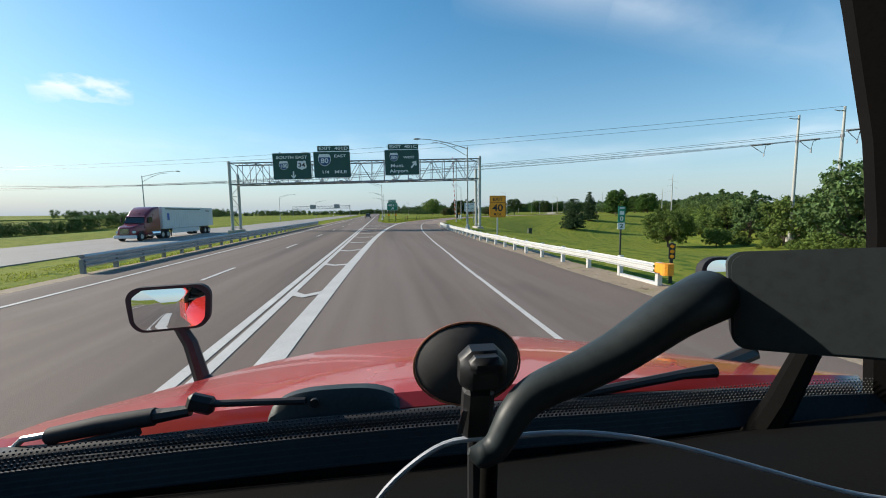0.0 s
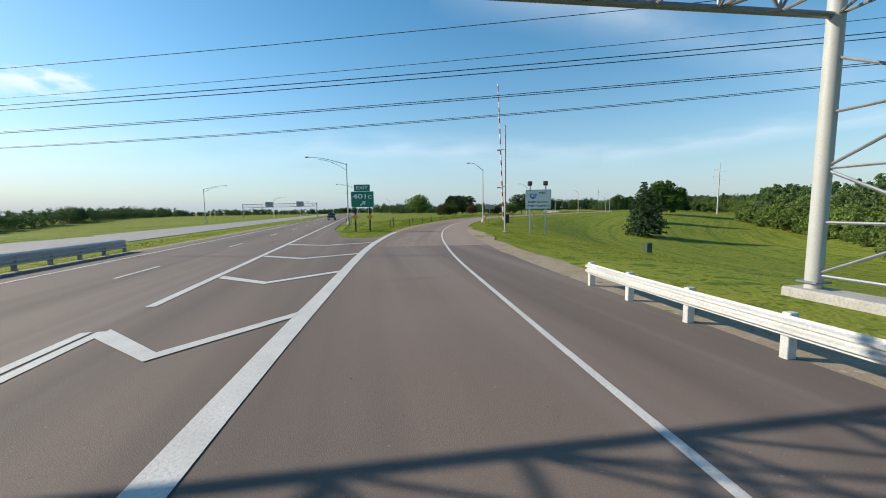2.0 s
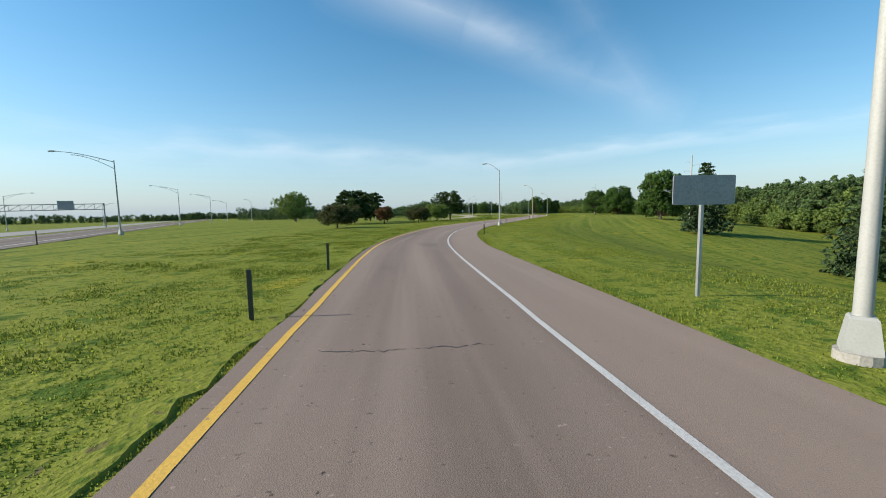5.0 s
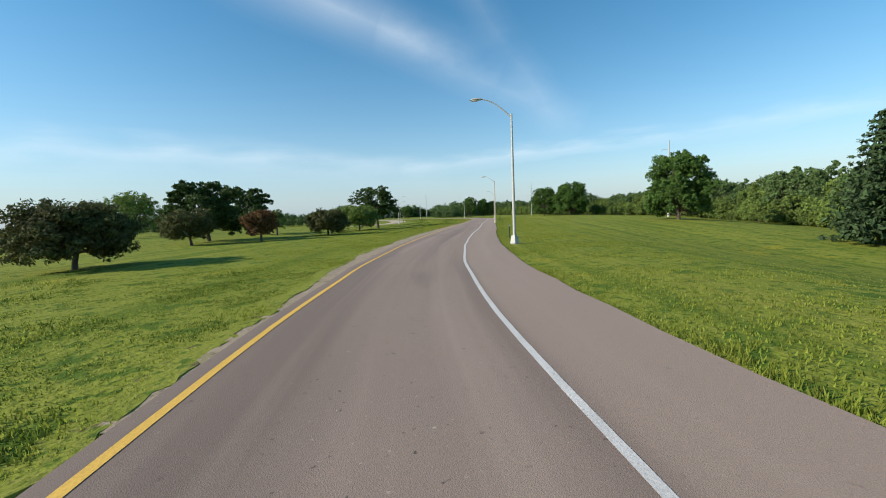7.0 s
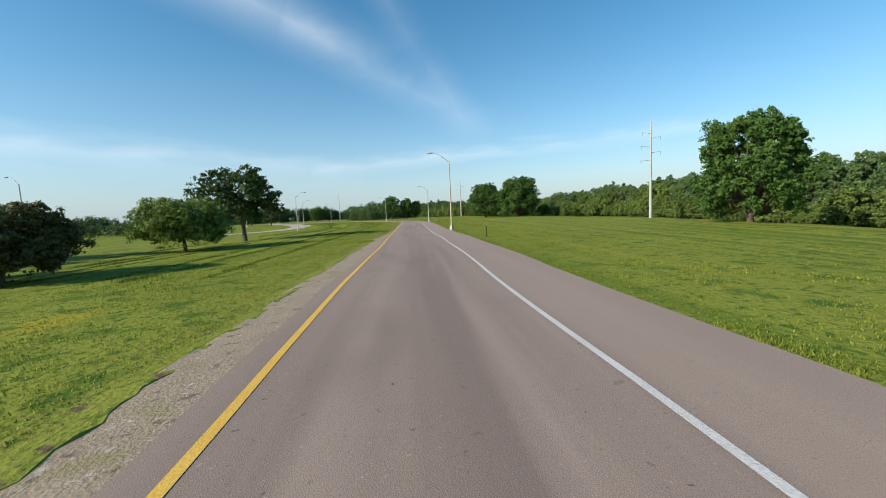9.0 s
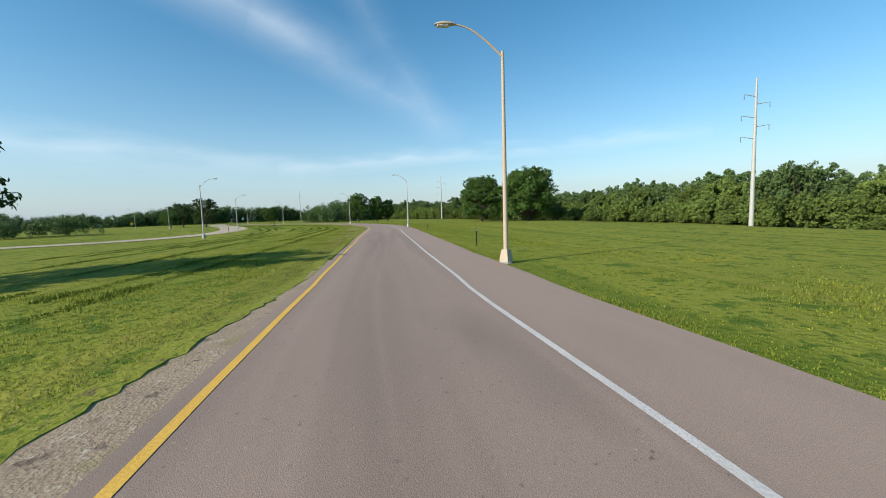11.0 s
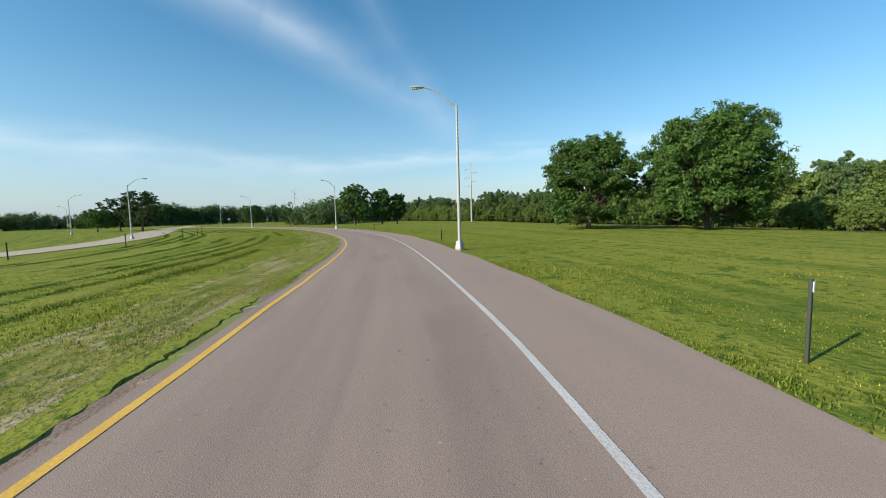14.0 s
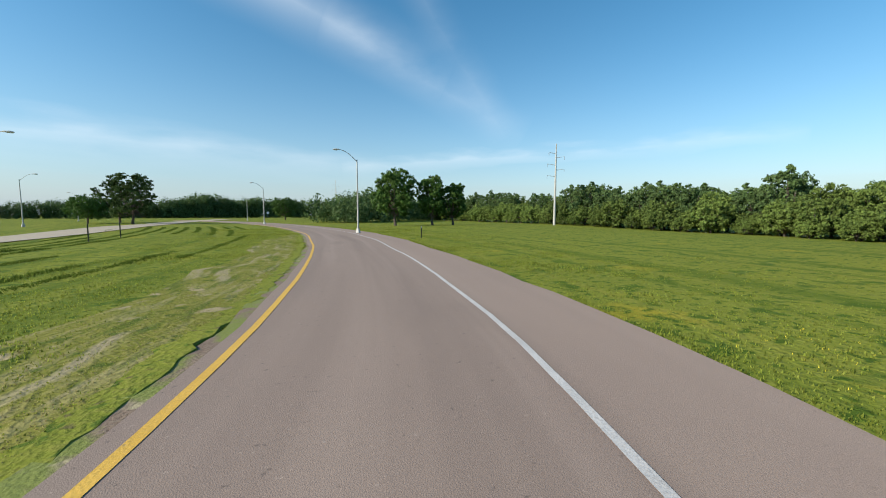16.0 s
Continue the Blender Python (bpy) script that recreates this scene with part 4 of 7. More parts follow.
def arrow(parent, cx, cz, size, angle, y, mat):
    pts = [(-0.09, -0.5), (0.09, -0.5), (0.09, 0.1), (0.32, 0.0), (0.32, 0.16), (0.0, 0.5), (-0.32, 0.16), (-0.32, 0.0), (-0.09, 0.1)]
    a = radians(angle)
    rot = [(cx + size * (x_ * math.cos(a) + z_ * math.sin(a)), cz + size * (-x_ * math.sin(a) + z_ * math.cos(a))) for x_, z_ in pts]
    return part("arrow", Shape().plate(rot, y - 0.016, y - 0.006), mat, parent)


# ---- overhead sign gantry ----
G0, G1 = Vector((-27.4, 50.2, 0)), Vector((5.2, 54.03, 0))
g_len = (G1 - G0).length
g_yaw = -math.degrees(math.atan2((G1 - G0).y, (G1 - G0).x))
gantry = thing("sign_gantry", "grey steel box-truss sign gantry spanning the motorway", "sign gantry", Matrix.Translation(G0) @ Euler((0, 0, math.atan2((G1 - G0).y, (G1 - G0).x))).to_matrix().to_4x4())
DEPTH = 2.6
LIFT = 0.8 / g_len


def chord_z(u, base):
    return base + LIFT * u


Z_LO, Z_HI = 6.05, 8.75
for yy in (0.0, DEPTH):
    for zz in (Z_LO, Z_HI):
        part("chord", Shape().tube([(-0.2, yy, chord_z(0, zz)), (g_len + 0.2, yy, chord_z(g_len, zz))], 0.085, 8), M_GALV_DARK, gantry)
n_bay = 20
for i in range(n_bay + 1):
    u = g_len * i / n_bay
    for yy in (0.0, DEPTH):
        part("upright_bar", Shape().tube([(u, yy, chord_z(u, Z_LO)), (u, yy, chord_z(u, Z_HI))], 0.042, 6), M_GALV_DARK, gantry)
    for zz in (Z_LO, Z_HI):
        part("cross_bar", Shape().tube([(u, 0, chord_z(u, zz)), (u, DEPTH, chord_z(u, zz))], 0.04, 6), M_GALV_DARK, gantry)
    if i < n_bay:
        v = g_len * (i + 1) / n_bay
        a, b = (u, v) if i % 2 else (v, u)
        for yy in (0.0, DEPTH):
            part("diagonal_bar", Shape().tube([(a, yy, chord_z(a, Z_LO)), (b, yy, chord_z(b, Z_HI))], 0.042, 6), M_GALV_DARK, gantry)
        for zz in (Z_LO, Z_HI):
            part("diagonal_bar", Shape().tube([(a, 0, chord_z(a, zz)), (b, DEPTH, chord_z(b, zz))], 0.035, 6), M_GALV_DARK, gantry)
for u, top in ((0.0, 8.95), (g_len, 9.85)):
    for yy in (0.0, DEPTH):
        # paler lamp-post metal on the legs stands for sunlight falling on them
        leg = part("leg", Shape().tube([(u, yy, -0.3), (u, yy, top if yy == 0 else top - 1.4)], 0.185, 14), M_LAMPPOST, gantry, smooth=True)
        part("base_plate", Shape().box((u, yy, 0.32), (0.5, 0.5, 0.05), bevel=0.01), M_GALV_DARK, leg)
    z0 = 0.5
    k = 0
    while z0 + 1.35 < chord_z(u, Z_LO) + 0.2:
        part("lattice_bar", Shape().tube([(u, 0, z0), (u, DEPTH, z0)], 0.04, 6), M_GALV_DARK, gantry)
        part("lattice_bar", Shape().tube([(u, 0 if k % 2 else DEPTH, z0), (u, DEPTH if k % 2 else 0, z0 + 1.35)], 0.04, 6), M_GALV_DARK, gantry)
        z0 += 1.35
        k += 1
    part("footing", Shape().box((u, DEPTH / 2, -0.1), (0.9, DEPTH + 0.9, 0.5), bevel=0.04), M_CONCRETE, gantry)
# catwalk with sign lights below the panels
for u0, u1 in ((4.8, 24.2),):
    cat = part("catwalk", Shape().box(((u0 + u1) / 2, -0.55, chord_z((u0 + u1) / 2, Z_LO) - 0.12), (u1 - u0, 0.75, 0.06), Euler((0, -math.atan(LIFT), 0)).to_matrix().to_4x4()), M_GALV_DARK, gantry)
    n = 9
    for i in range(n):
        u = u0 + 0.4 + (u1 - u0 - 0.8) * i / (n - 1)
        part("bracket", Shape().box((u, -0.7, chord_z(u, Z_LO) - 0.18), (0.09, 1.6, 0.1), bevel=0.01), M_GALV_DARK, cat)
    for u in (6.4, 8.8, 11.8, 14.2, 21.0, 23.2):
        part("sign_light", Shape().box((u, -1.35, chord_z(u, Z_LO) + 0.02), (0.5, 0.3, 0.18), bevel=0.04), M_GALV, cat)


def sign_on_gantry(name, label, u, z, w, h):
    """A panel with its mounting posts; its lower left corner stands at u, z."""
    m = gantry.matrix_basis @ Matrix.Translation((u + w / 2, -0.32, z + h / 2)) @ Euler((0, -math.atan(LIFT), 0)).to_matrix().to_4x4()
    s_ = thing(name, label, "road sign", m, group="signs on the gantry")
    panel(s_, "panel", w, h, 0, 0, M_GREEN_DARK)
    for k in (-0.3, 0.3):
        part("mounting_post", Shape().box((k * w, 0.12, 0), (0.1, 0.12, h + 0.3)), M_GALV_DARK, s_)
    return s_


s1 = sign_on_gantry("overhead_sign", "dark green overhead sign to Interstate 180 and US 34", 5.5, 6.66, 4.82, 3.4)
text_part("SOUTH EAST", 0.52, 0, 1.12, -0.012, M_SIGN_WHITE, s1, width=3.9)
interstate(s1, -1.05, 0.12, 1.15, "180", -0.004)
us = part("route_shield", Shape().plate(shift(us_shield_poly(1.25, 1.2), 1.2, 0.12), -0.02, -0.01), M_SIGN_WHITE, s1, "white US route shield")
text_part("34", 0.75, 1.2, 0.1, -0.026, M_BLACK, us, width=0.85)
arrow(s1, 0.1, -1.12, 0.95, 180, -0.004, M_SIGN_WHITE)
s2 = sign_on_gantry("overhead_sign", "dark green overhead sign for Interstate 80 East, quarter mile", 10.63, 6.88, 4.72, 3.4)
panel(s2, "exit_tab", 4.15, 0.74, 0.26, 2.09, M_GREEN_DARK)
text_part("EXIT  401D", 0.55, 0.26, 2.09, -0.012, M_SIGN_WHITE, s2, width=3.7)
interstate(s2, -0.95, 0.62, 1.6, "80", -0.004)
text_part("EAST", 0.5, 1.05, 1.1, -0.012, M_SIGN_WHITE, s2, width=1.5)
text_part("1/4   MILE", 0.55, 0.2, -0.95, -0.012, M_SIGN_WHITE, s2, width=3.1)
s3 = sign_on_gantry("overhead_sign", "dark green overhead exit sign for Interstate 80 West and airport", 19.83, 7.25, 4.6, 3.35)
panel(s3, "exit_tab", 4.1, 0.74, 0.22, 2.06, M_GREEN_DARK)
text_part("EXIT  401C", 0.55, 0.22, 2.06, -0.012, M_SIGN_WHITE, s3, width=3.6)
interstate(s3, -1.05, 0.72, 1.15, "80", -0.004)
text_part("WEST", 0.45, 0.95, 0.65, -0.012, M_SIGN_WHITE, s3, width=1.5)
text_part("Muni.", 0.6, -0.65, -0.42, -0.012, M_SIGN_WHITE, s3, width=1.75)
text_part("Airport", 0.6, -0.45, -1.12, -0.012, M_SIGN_WHITE, s3, width=2.5)
arrow(s3, 1.55, -0.3, 1.15, 40, -0.004, M_SIGN_WHITE)

# far gantry over the motorway
fg0, fg1 = Vector((-97.0, 250.3, 0)), Vector((-63, 263, 0))
far_g = thing("sign_gantry", "distant grey truss gantry with two dark panels", "sign gantry", Matrix.Translation(fg0) @ Euler((0, 0, math.atan2((fg1 - fg0).y, (fg1 - fg0).x))).to_matrix().to_4x4())
fl = (fg1 - fg0).length
for yy in (0, 1.5):
    for zz in (4.6, 6.3):
        part("chord", Shape().tube([(0, yy, zz), (fl, yy, zz + 0.7)], 0.1, 6), M_GALV_DARK, far_g)
for i in range(17):
    u, v = fl * i / 16, fl * min(i + 1, 16) / 16
    part("diagonal_bar", Shape().tube([(u, 0, 4.6 + 0.7 * u / fl), (v, 0, 6.3 + 0.7 * v / fl)], 0.06, 5), M_GALV_DARK, far_g)
    part("upright_bar", Shape().tube([(u, 0, 4.6 + 0.7 * u / fl), (u, 0, 6.3 + 0.7 * u / fl)], 0.06, 5), M_GALV_DARK, far_g)
for u, t_ in ((0, 6.5), (fl, 7.2)):
    for yy in (0, 1.5):
        part("leg", Shape().tube([(u, yy, -0.5), (u, yy, t_)], 0.15, 8), M_GALV_DARK, far_g)
for u in (12.4, 27.6):
    fs = thing("overhead_sign", "dark back of a distant overhead sign", "road sign", far_g.matrix_basis @ Matrix.Translation((u, -0.3, 6.0 + 0.7 * u / fl)), group="signs on the far gantry")
    part("panel", Shape().plate(rounded(3.6, 2.6, 0.1), 0, 0.06), M_SIGN_BACK, fs)
    part("rib", Shape().box((0, -0.04, 0.4), (3.4, 0.06, 0.08)), M_GALV_DARK, fs)

# ---- exit speed sign ----
ex40 = thing("speed_sign", "amber exit speed sign on a steel post behind the guardrail", "road sign", facing(4.73, 33.2, -5, -0.17))
part("post", Shape().box((0.0, 0.07, 1.5), (0.12, 0.10, 4.4), bevel=0.01), M_GALV, ex40)
p40 = part("panel", Shape().plate(rounded(1.42, 1.86, 0.1, 4, 0, 2.86), -0.02, 0.0), M_SIGN_YELLOW, ex40)
for sx, sz, w, h in ((0, 3.745, 1.3, 0.03), (0, 1.975, 1.3, 0.03), (-0.665, 2.86, 0.03, 1.74), (0.665, 2.86, 0.03, 1.74), (0, 3.2, 1.3, 0.03)):
    part("border", Shape().box((sx, -0.024, sz), (w, 0.006, h)), M_BLACK, p40)
text_part("EXIT", 0.38, 0, 3.46, -0.026, M_BLACK, p40, width=0.82)
text_part("40", 0.82, 0, 2.72, -0.026, M_BLACK, p40, width=0.92)
text_part("M.P.H.", 0.3, 0, 2.2, -0.026, M_BLACK, p40, width=0.66)

# ---- exit gore sign ----
gore = thing("exit_sign", "bright green exit 401C sign on two steel posts in the gore", "road sign", facing(-11.75, 90.3, 2))
g_main = panel(gore, "panel", 2.48, 1.72, 0, 3.56, M_GREEN, radius=0.06, rim=0.03)
g_tab = panel(gore, "exit_tab", 1.75, 0.74, -0.02, 4.8, M_GREEN, radius=0.06, rim=0.03)
text_part("EXIT", 0.5, -0.02, 4.8, -0.012, M_SIGN_WHITE, g_tab, width=1.25)
text_part("401", 0.72, -0.24, 3.86, -0.012, M_SIGN_WHITE, g_main, width=1.5)
text_part("C", 0.56, 0.82, 3.80, -0.012, M_SIGN_WHITE, g_main, width=0.42)
arrow(gore, 0.05, 3.12, 0.75, 55, -0.004, M_SIGN_WHITE)
for px_ in (-0.86, 0.74):
    post = part("post", Shape().box((px_, 0.066, 1.9), (0.16, 0.025, 4.6)).box((px_, 0.12, 1.9), (0.02, 0.09, 4.6)).box((px_, 0.175, 1.9), (0.16, 0.025, 4.6)), M_POST_DARK, gore)
    mk = part("object_marker", Shape().plate([(px_ - 0.33, 1.62), (px_, 1.29), (px_ + 0.33, 1.62), (px_, 1.95)], 0.03, 0.05), M_SIGN_YELLOW, gore, "yellow diamond object marker")

# ---- guardrails ----
W_BEAM = [(0.0, -0.155), (0.0, -0.12), (-0.075, -0.09), (-0.075, -0.045), (-0.01, -0.012), (-0.01, 0.012), (-0.075, 0.045), (-0.075, 0.09), (0.0, 0.12), (0.0, 0.155)]


THRIE_BEAM = [(0.085 if i % 4 in (0, 3) else 0.0, 0.255 - 0.0464 * i) for i in range(12)]


def guardrail(label, pts, face, height, double=False):
    """W-beam rail along points; face: +1 or -1, the side that the beam bulges to."""
    rail = thing("guardrail", label, "guardrail")
    sides = (1, -1) if double else (1,)
    for sd_ in sides:
        beam = Shape()
        rings = []
        for i, p in enumerate(pts):
            d = (pts[min(i + 1, len(pts) - 1)] - pts[max(i - 1, 0)]).normalized()
            nrm = Vector((d.y, -d.x, 0)) * face * sd_
            ribs = THRIE_BEAM if double else W_BEAM
            prof = [p + nrm * (0.13 - o) + Vector((0, 0, height + z_)) for o, z_ in ribs]
            back = [p + nrm * (0.126 - o) + Vector((0, 0, height + z_)) for o, z_ in reversed(ribs)]
            rings.append(beam.add(prof + back))
        for a, b in zip(rings, rings[1:]):
            beam.face_ring(a, b)
        beam.f.append(tuple(rings[0]))
        beam.f.append(tuple(reversed(rings[-1])))
        part("beam", beam, M_GALV if double else M_RAIL, rail, "ribbed steel beam")
    for i, p in enumerate(pts):
        d = (pts[min(i + 1, len(pts) - 1)] - pts[max(i - 1, 0)]).normalized()
        m = Matrix.Rotation(math.atan2(d.y, d.x), 4, "Z")
        post = part("post", Shape().box(p + Vector((0, 0, height / 2 - 0.15)), (0.13, 0.16, height + (0.45 if double else 0.65)), m, 0.01), M_RAIL if not double else M_GALV_DARK, rail)
    return rail


RAIL_D = [(10.6, 7.9), (22, 6.95), (32, 6.4), (45, 6.0), (58, 5.55)]
rail_pts = []
for i in range(26):
    s_ = 10.6 + 1.905 * i
    rail_pts.append(on_ramp(s_, knots(RAIL_D, s_)))
rail_r = guardrail("pale galvanized guardrail beside the exit lane", rail_pts, -1, 0.55)
p0 = rail_pts[0]
part("end_cap", Shape().tube([p0 + Vector((0.0, -0.42, 0.4)), p0 + Vector((0.0, -0.42, 0.74))], 0.17, 14).box(p0 + Vector((0.0, -0.2, 0.57)), (0.3, 0.45, 0.3), bevel=0.03), M_ORANGE, rail_r, "orange and yellow end cap")
part("brace", Shape().box((rail_pts[0] + rail_pts[1]) / 2 + Vector((0, 0, 0.06)), (0.12, 2.0, 0.1), Matrix.Rotation(math.atan2((rail_pts[1] - p0).y, (rail_pts[1] - p0).x) - math.pi / 2, 4, "Z")), M_RAIL, rail_r)
guardrail("weathered double-sided steel guardrail along the grass median", [on_main(17 + 1.905 * i, -11.6) for i in range(31)], 1, 0.5, True)


# ---- ramp closure gate and its sign ----
gate = thing("ramp_gate", "raised red and white ramp gate arm on a metal pole", "barrier gate", facing(3.0, 85.2, 4))
part("pole", Shape().tube([(0, 0, -0.4), (0, 0, 5.0), (0, 0, 10.4)], [0.10, 0.085, 0.055], 12), M_LAMPPOST, gate, smooth=True)
part("base_flange", Shape().box((0, 0, 0.05), (0.42, 0.42, 0.06), bevel=0.01), M_GALV, gate)
part("control_box", Shape().box((0.22, 0, 1.35), (0.35, 0.3, 0.85), bevel=0.03), M_BLACK, gate)
part("pulley", Shape().tube([(0.42, 0, 1.85), (0.72, 0, 1.95)], [0.1, 0.13], 12), M_ORANGE, gate)
arm = part("gate_arm", Shape().tube([(-0.18, -0.12, 1.2), (-0.75, -0.12, 14.2)], [0.075, 0.045], 8), M_SIGN_WHITE, gate, "white gate arm with red bands")
for i in range(13):
    a, b = Vector((-0.18, -0.12, 1.2)), Vector((-0.75, -0.12, 14.2))
    u = (i + 0.35) / 13
    r = 0.078 - 0.03 * u
    part("red_band", Shape().tube([a.lerp(b, u), a.lerp(b, u + 0.036)], [r, r - 0.002], 8), M_SIGN_RED, arm)
for z_ in (4.5, 8.1):
    part("arm_rest", Shape().tube([(0.0, -0.1, z_), (-0.55, -0.1, z_ - 0.05)], 0.03, 6).box((-0.62, -0.14, z_ - 0.1), (0.42, 0.1, 0.12), bevel=0.02), M_LAMPPOST, gate)
part("cable_loop", Shape().tube([(-0.18, -0.1, 1.5), (-0.45, -0.1, 1.0), (-0.5, -0.1, 0.7), (-0.3, -0.1, 0.75), (0.0, -0.12, 1.1)], 0.018, 6), M_BLACK, gate)
part("cable_loop", Shape().tube([(0.7, 0, 1.9), (0.8, 0, 1.3), (0.7, 0, 0.9), (0.4, 0, 1.0)], 0.018, 6), M_BLACK, gate)

rc = thing("ramp_closed_sign", "white Interstate 80 West ramp closed sign with two flashers", "road sign", facing(5.95, 84.0, 8, -0.12))
rc_p = part("panel", Shape().plate(rounded(2.42, 1.86, 0.1, 4, 0, 3.3), -0.02, 0.0), M_SIGN_WHITE, rc)
for sx, sz, w, h in ((0, 4.19, 2.3, 0.02), (0, 2.41, 2.3, 0.02), (-1.17, 3.3, 0.02, 1.74), (1.17, 3.3, 0.02, 1.74)):
    part("border", Shape().box((sx, -0.023, sz), (w, 0.005, h)), M_BLACK, rc_p)
interstate(rc_p, -0.5, 3.68, 0.72, "80", -0.016, M_SIGN_BLUE)
text_part("WEST", 0.28, 0.42, 3.9, -0.024, M_BLACK, rc_p, width=0.78)
text_part("RAMP CLOSED", 0.26, 0, 3.05, -0.024, M_BLACK, rc_p, width=1.9)
text_part("WHEN FLASHING", 0.26, 0, 2.68, -0.024, M_BLACK, rc_p, width=2.15)
for px_ in (-0.77, 0.70):
    part("post", Shape().box((px_, 0.06, 2.1), (0.12, 0.1, 5.0), bevel=0.01), M_GALV, rc)
    fl_ = part("flasher", Shape().box((px_ - 0.03, 0.03, 4.82), (0.42, 0.3, 0.42), bevel=0.05), M_BLACK, rc, "black flashing beacon housing")
    part("lens", Shape().tube([(px_ - 0.03, -0.12, 4.82), (px_ - 0.03, -0.2, 4.82)], [0.15, 0.13], 14), M_DARK_GLASS, fl_)

# ---- white swing gate at the ramp ----
b0, b1 = Vector((5.28, 112.58, -0.22)), Vector((3.4, 99.7, -0.22))
bd = b1 - b0
bar = thing("swing_gate", "white pipe swing gate with amber reflectors beside the ramp", "gate", Matrix.Translation(b0) @ Euler((0, 0, math.atan2(bd.y, bd.x))).to_matrix().to_4x4())
bl = bd.length
for z_ in (0.62, 1.02, 1.42):
    part("pipe", Shape().tube([(0.0, 0, z_ - 0.0), (bl - 0.15, 0, z_)], 0.034, 8), M_SIGN_WHITE, bar, smooth=True)
for u in (0.0, 2.8, 5.4, 7.95):
    part("pipe_upright", Shape().tube([(u, 0, 0.62), (u, 0, 1.42)], 0.034, 8), M_SIGN_WHITE, bar)
part("pipe_diagonal", Shape().tube([(0, 0, 1.42), (2.8, 0, 0.62)], 0.035, 8), M_SIGN_WHITE, bar)
part("support_leg", Shape().box((7.95, 0, 0.3), (0.08, 0.08, 0.75)), M_GALV, bar)
part("support_leg", Shape().box((2.8, 0, 0.3), (0.1, 0.1, 0.75)), M_GALV, bar)
part("end_post", Shape().box((bl, 0, 0.65), (0.15, 0.15, 1.7), bevel=0.02), M_ORANGE, bar, "rusty orange hinge post")
part("base_plate", Shape().box((bl, 0, 0.03), (0.26, 0.26, 0.05)), M_ORANGE, bar)
for u in (2.85, 7.95, 9.6, 11.15):
    plate_ = part("reflector_board", Shape().plate([(u - 0.3, 0.99), (u, 0.61), (u + 0.3, 0.99), (u, 1.37)], -0.085, -0.055), M_BLACK, bar, "black diamond board of amber reflectors")
    for i in range(3):
        for j in range(3):
            rx_, rz_ = u + 0.088 * (i - j), 0.99 + 0.112 * (i + j - 2)
            part("reflector", Shape().tube([(rx_, -0.086, rz_), (rx_, -0.1, rz_)], 0.06, 8), M_AMBER, plate_)
gate_lamp = part("warning_lamp", Shape().tube([(7.82, 0, 1.44), (7.82, 0, 1.47), (7.82, 0, 1.60), (7.82, 0, 1.64)], [0.09, 0.1, 0.1, 0.06], 12), M_AMBER, bar, "amber warning lamp on the top pipe", True)
part("lamp_foot", Shape().box((7.82, 0, 1.43), (0.2, 0.1, 0.04), bevel=0.01), M_GALV, gate_lamp)
rcs = part("closed_board", Shape().box((5.35, -0.08, 0.98), (1.0, 0.03, 0.84), bevel=0.02), M_SIGN_WHITE, bar, "white road closed board")
text_part("ROAD", 0.26, 5.35, 1.16, -0.1, M_BLACK, rcs, width=0.62)
text_part("CLOSED", 0.26, 5.35, 0.82, -0.1, M_BLACK, rcs, width=0.75)
# warning sign and white round sign across the loop ramp
ws = thing("warning_sign", "yellow diamond warning sign on a slim post across the loop ramp", "road sign", facing(93.5, 486.0, 8, ground_z(93.5, 486.0)))
part("post", Shape().box((0, 0.05, 1.4), (0.09, 0.07, 3.6), bevel=0.01), M_GALV, ws)
part("panel", Shape().plate([(-0.95, 2.5), (0, 1.55), (0.95, 2.5), (0, 3.45)], -0.03, 0.0), M_SIGN_LEMON, ws, "yellow diamond panel")
rs_ = thing("round_sign", "small white round sign on a slim post far across the grass", "road sign", facing(185, 570, 12, ground_z(185, 570)))
part("post", Shape().box((0, 0.05, 1.8), (0.09, 0.07, 4.4), bevel=0.01), M_GALV, rs_)
part("panel", Shape().tube([(0, -0.03, 4.0), (0, 0.0, 4.0)], 0.9, 20), M_SIGN_WHITE, rs_, "white round panel")
# small grey sign by the first ramp lamp
ss = thing("small_sign", "grey back of a small rectangular road sign", "road sign", facing(7.4, 119.1, 14))
part("post", Shape().box((0, 0.05, 1.0), (0.08, 0.08, 3.4)), M_GALV, ss)
part("panel", Shape().plate(rounded(1.7, 0.75, 0.05, 3, 0, 2.75), -0.03, 0.0), M_SIGN_BACK, ss)

# ---- marker posts ----
def marker_post(label, x, y, h, top=None, lean=0.0, group="marker posts in the grass"):
    mp_ = thing("marker_post", label, "marker post", pose(x, y, ground_z(x, y), lean, lean * 0.5, -10), group=group)
    part("post", Shape().box((0, 0, h / 2 - 0.2), (0.1, 0.045, h + 0.4), bevel=0.006), M_POST_DARK if top != "wood" else M_WOOD_POST, mp_)
    if top == "reflector":
        part("reflector", Shape().box((0, -0.033, h - 0.11), (0.08, 0.016, 0.16), bevel=0.006), M_SIGN_WHITE, mp_)
    if top == "wood":
        part("rusty_top", Shape().box((0, 0, h - 0.17), (0.106, 0.051, 0.36), bevel=0.006), M_RUSTY, mp_, "rusty orange painted top")
    if top == "amber":
        pl_ = part("marker_plate", Shape().box((0, -0.035, h - 0.28), (0.2, 0.02, 0.5), bevel=0.01), M_BLACK, mp_)
        for k in range(3):
            part("reflector", Shape().tube([(0, -0.046, h - 0.44 + 0.16 * k), (0, -0.06, h - 0.44 + 0.16 * k)], 0.06, 10), M_AMBER, pl_)
    return mp_


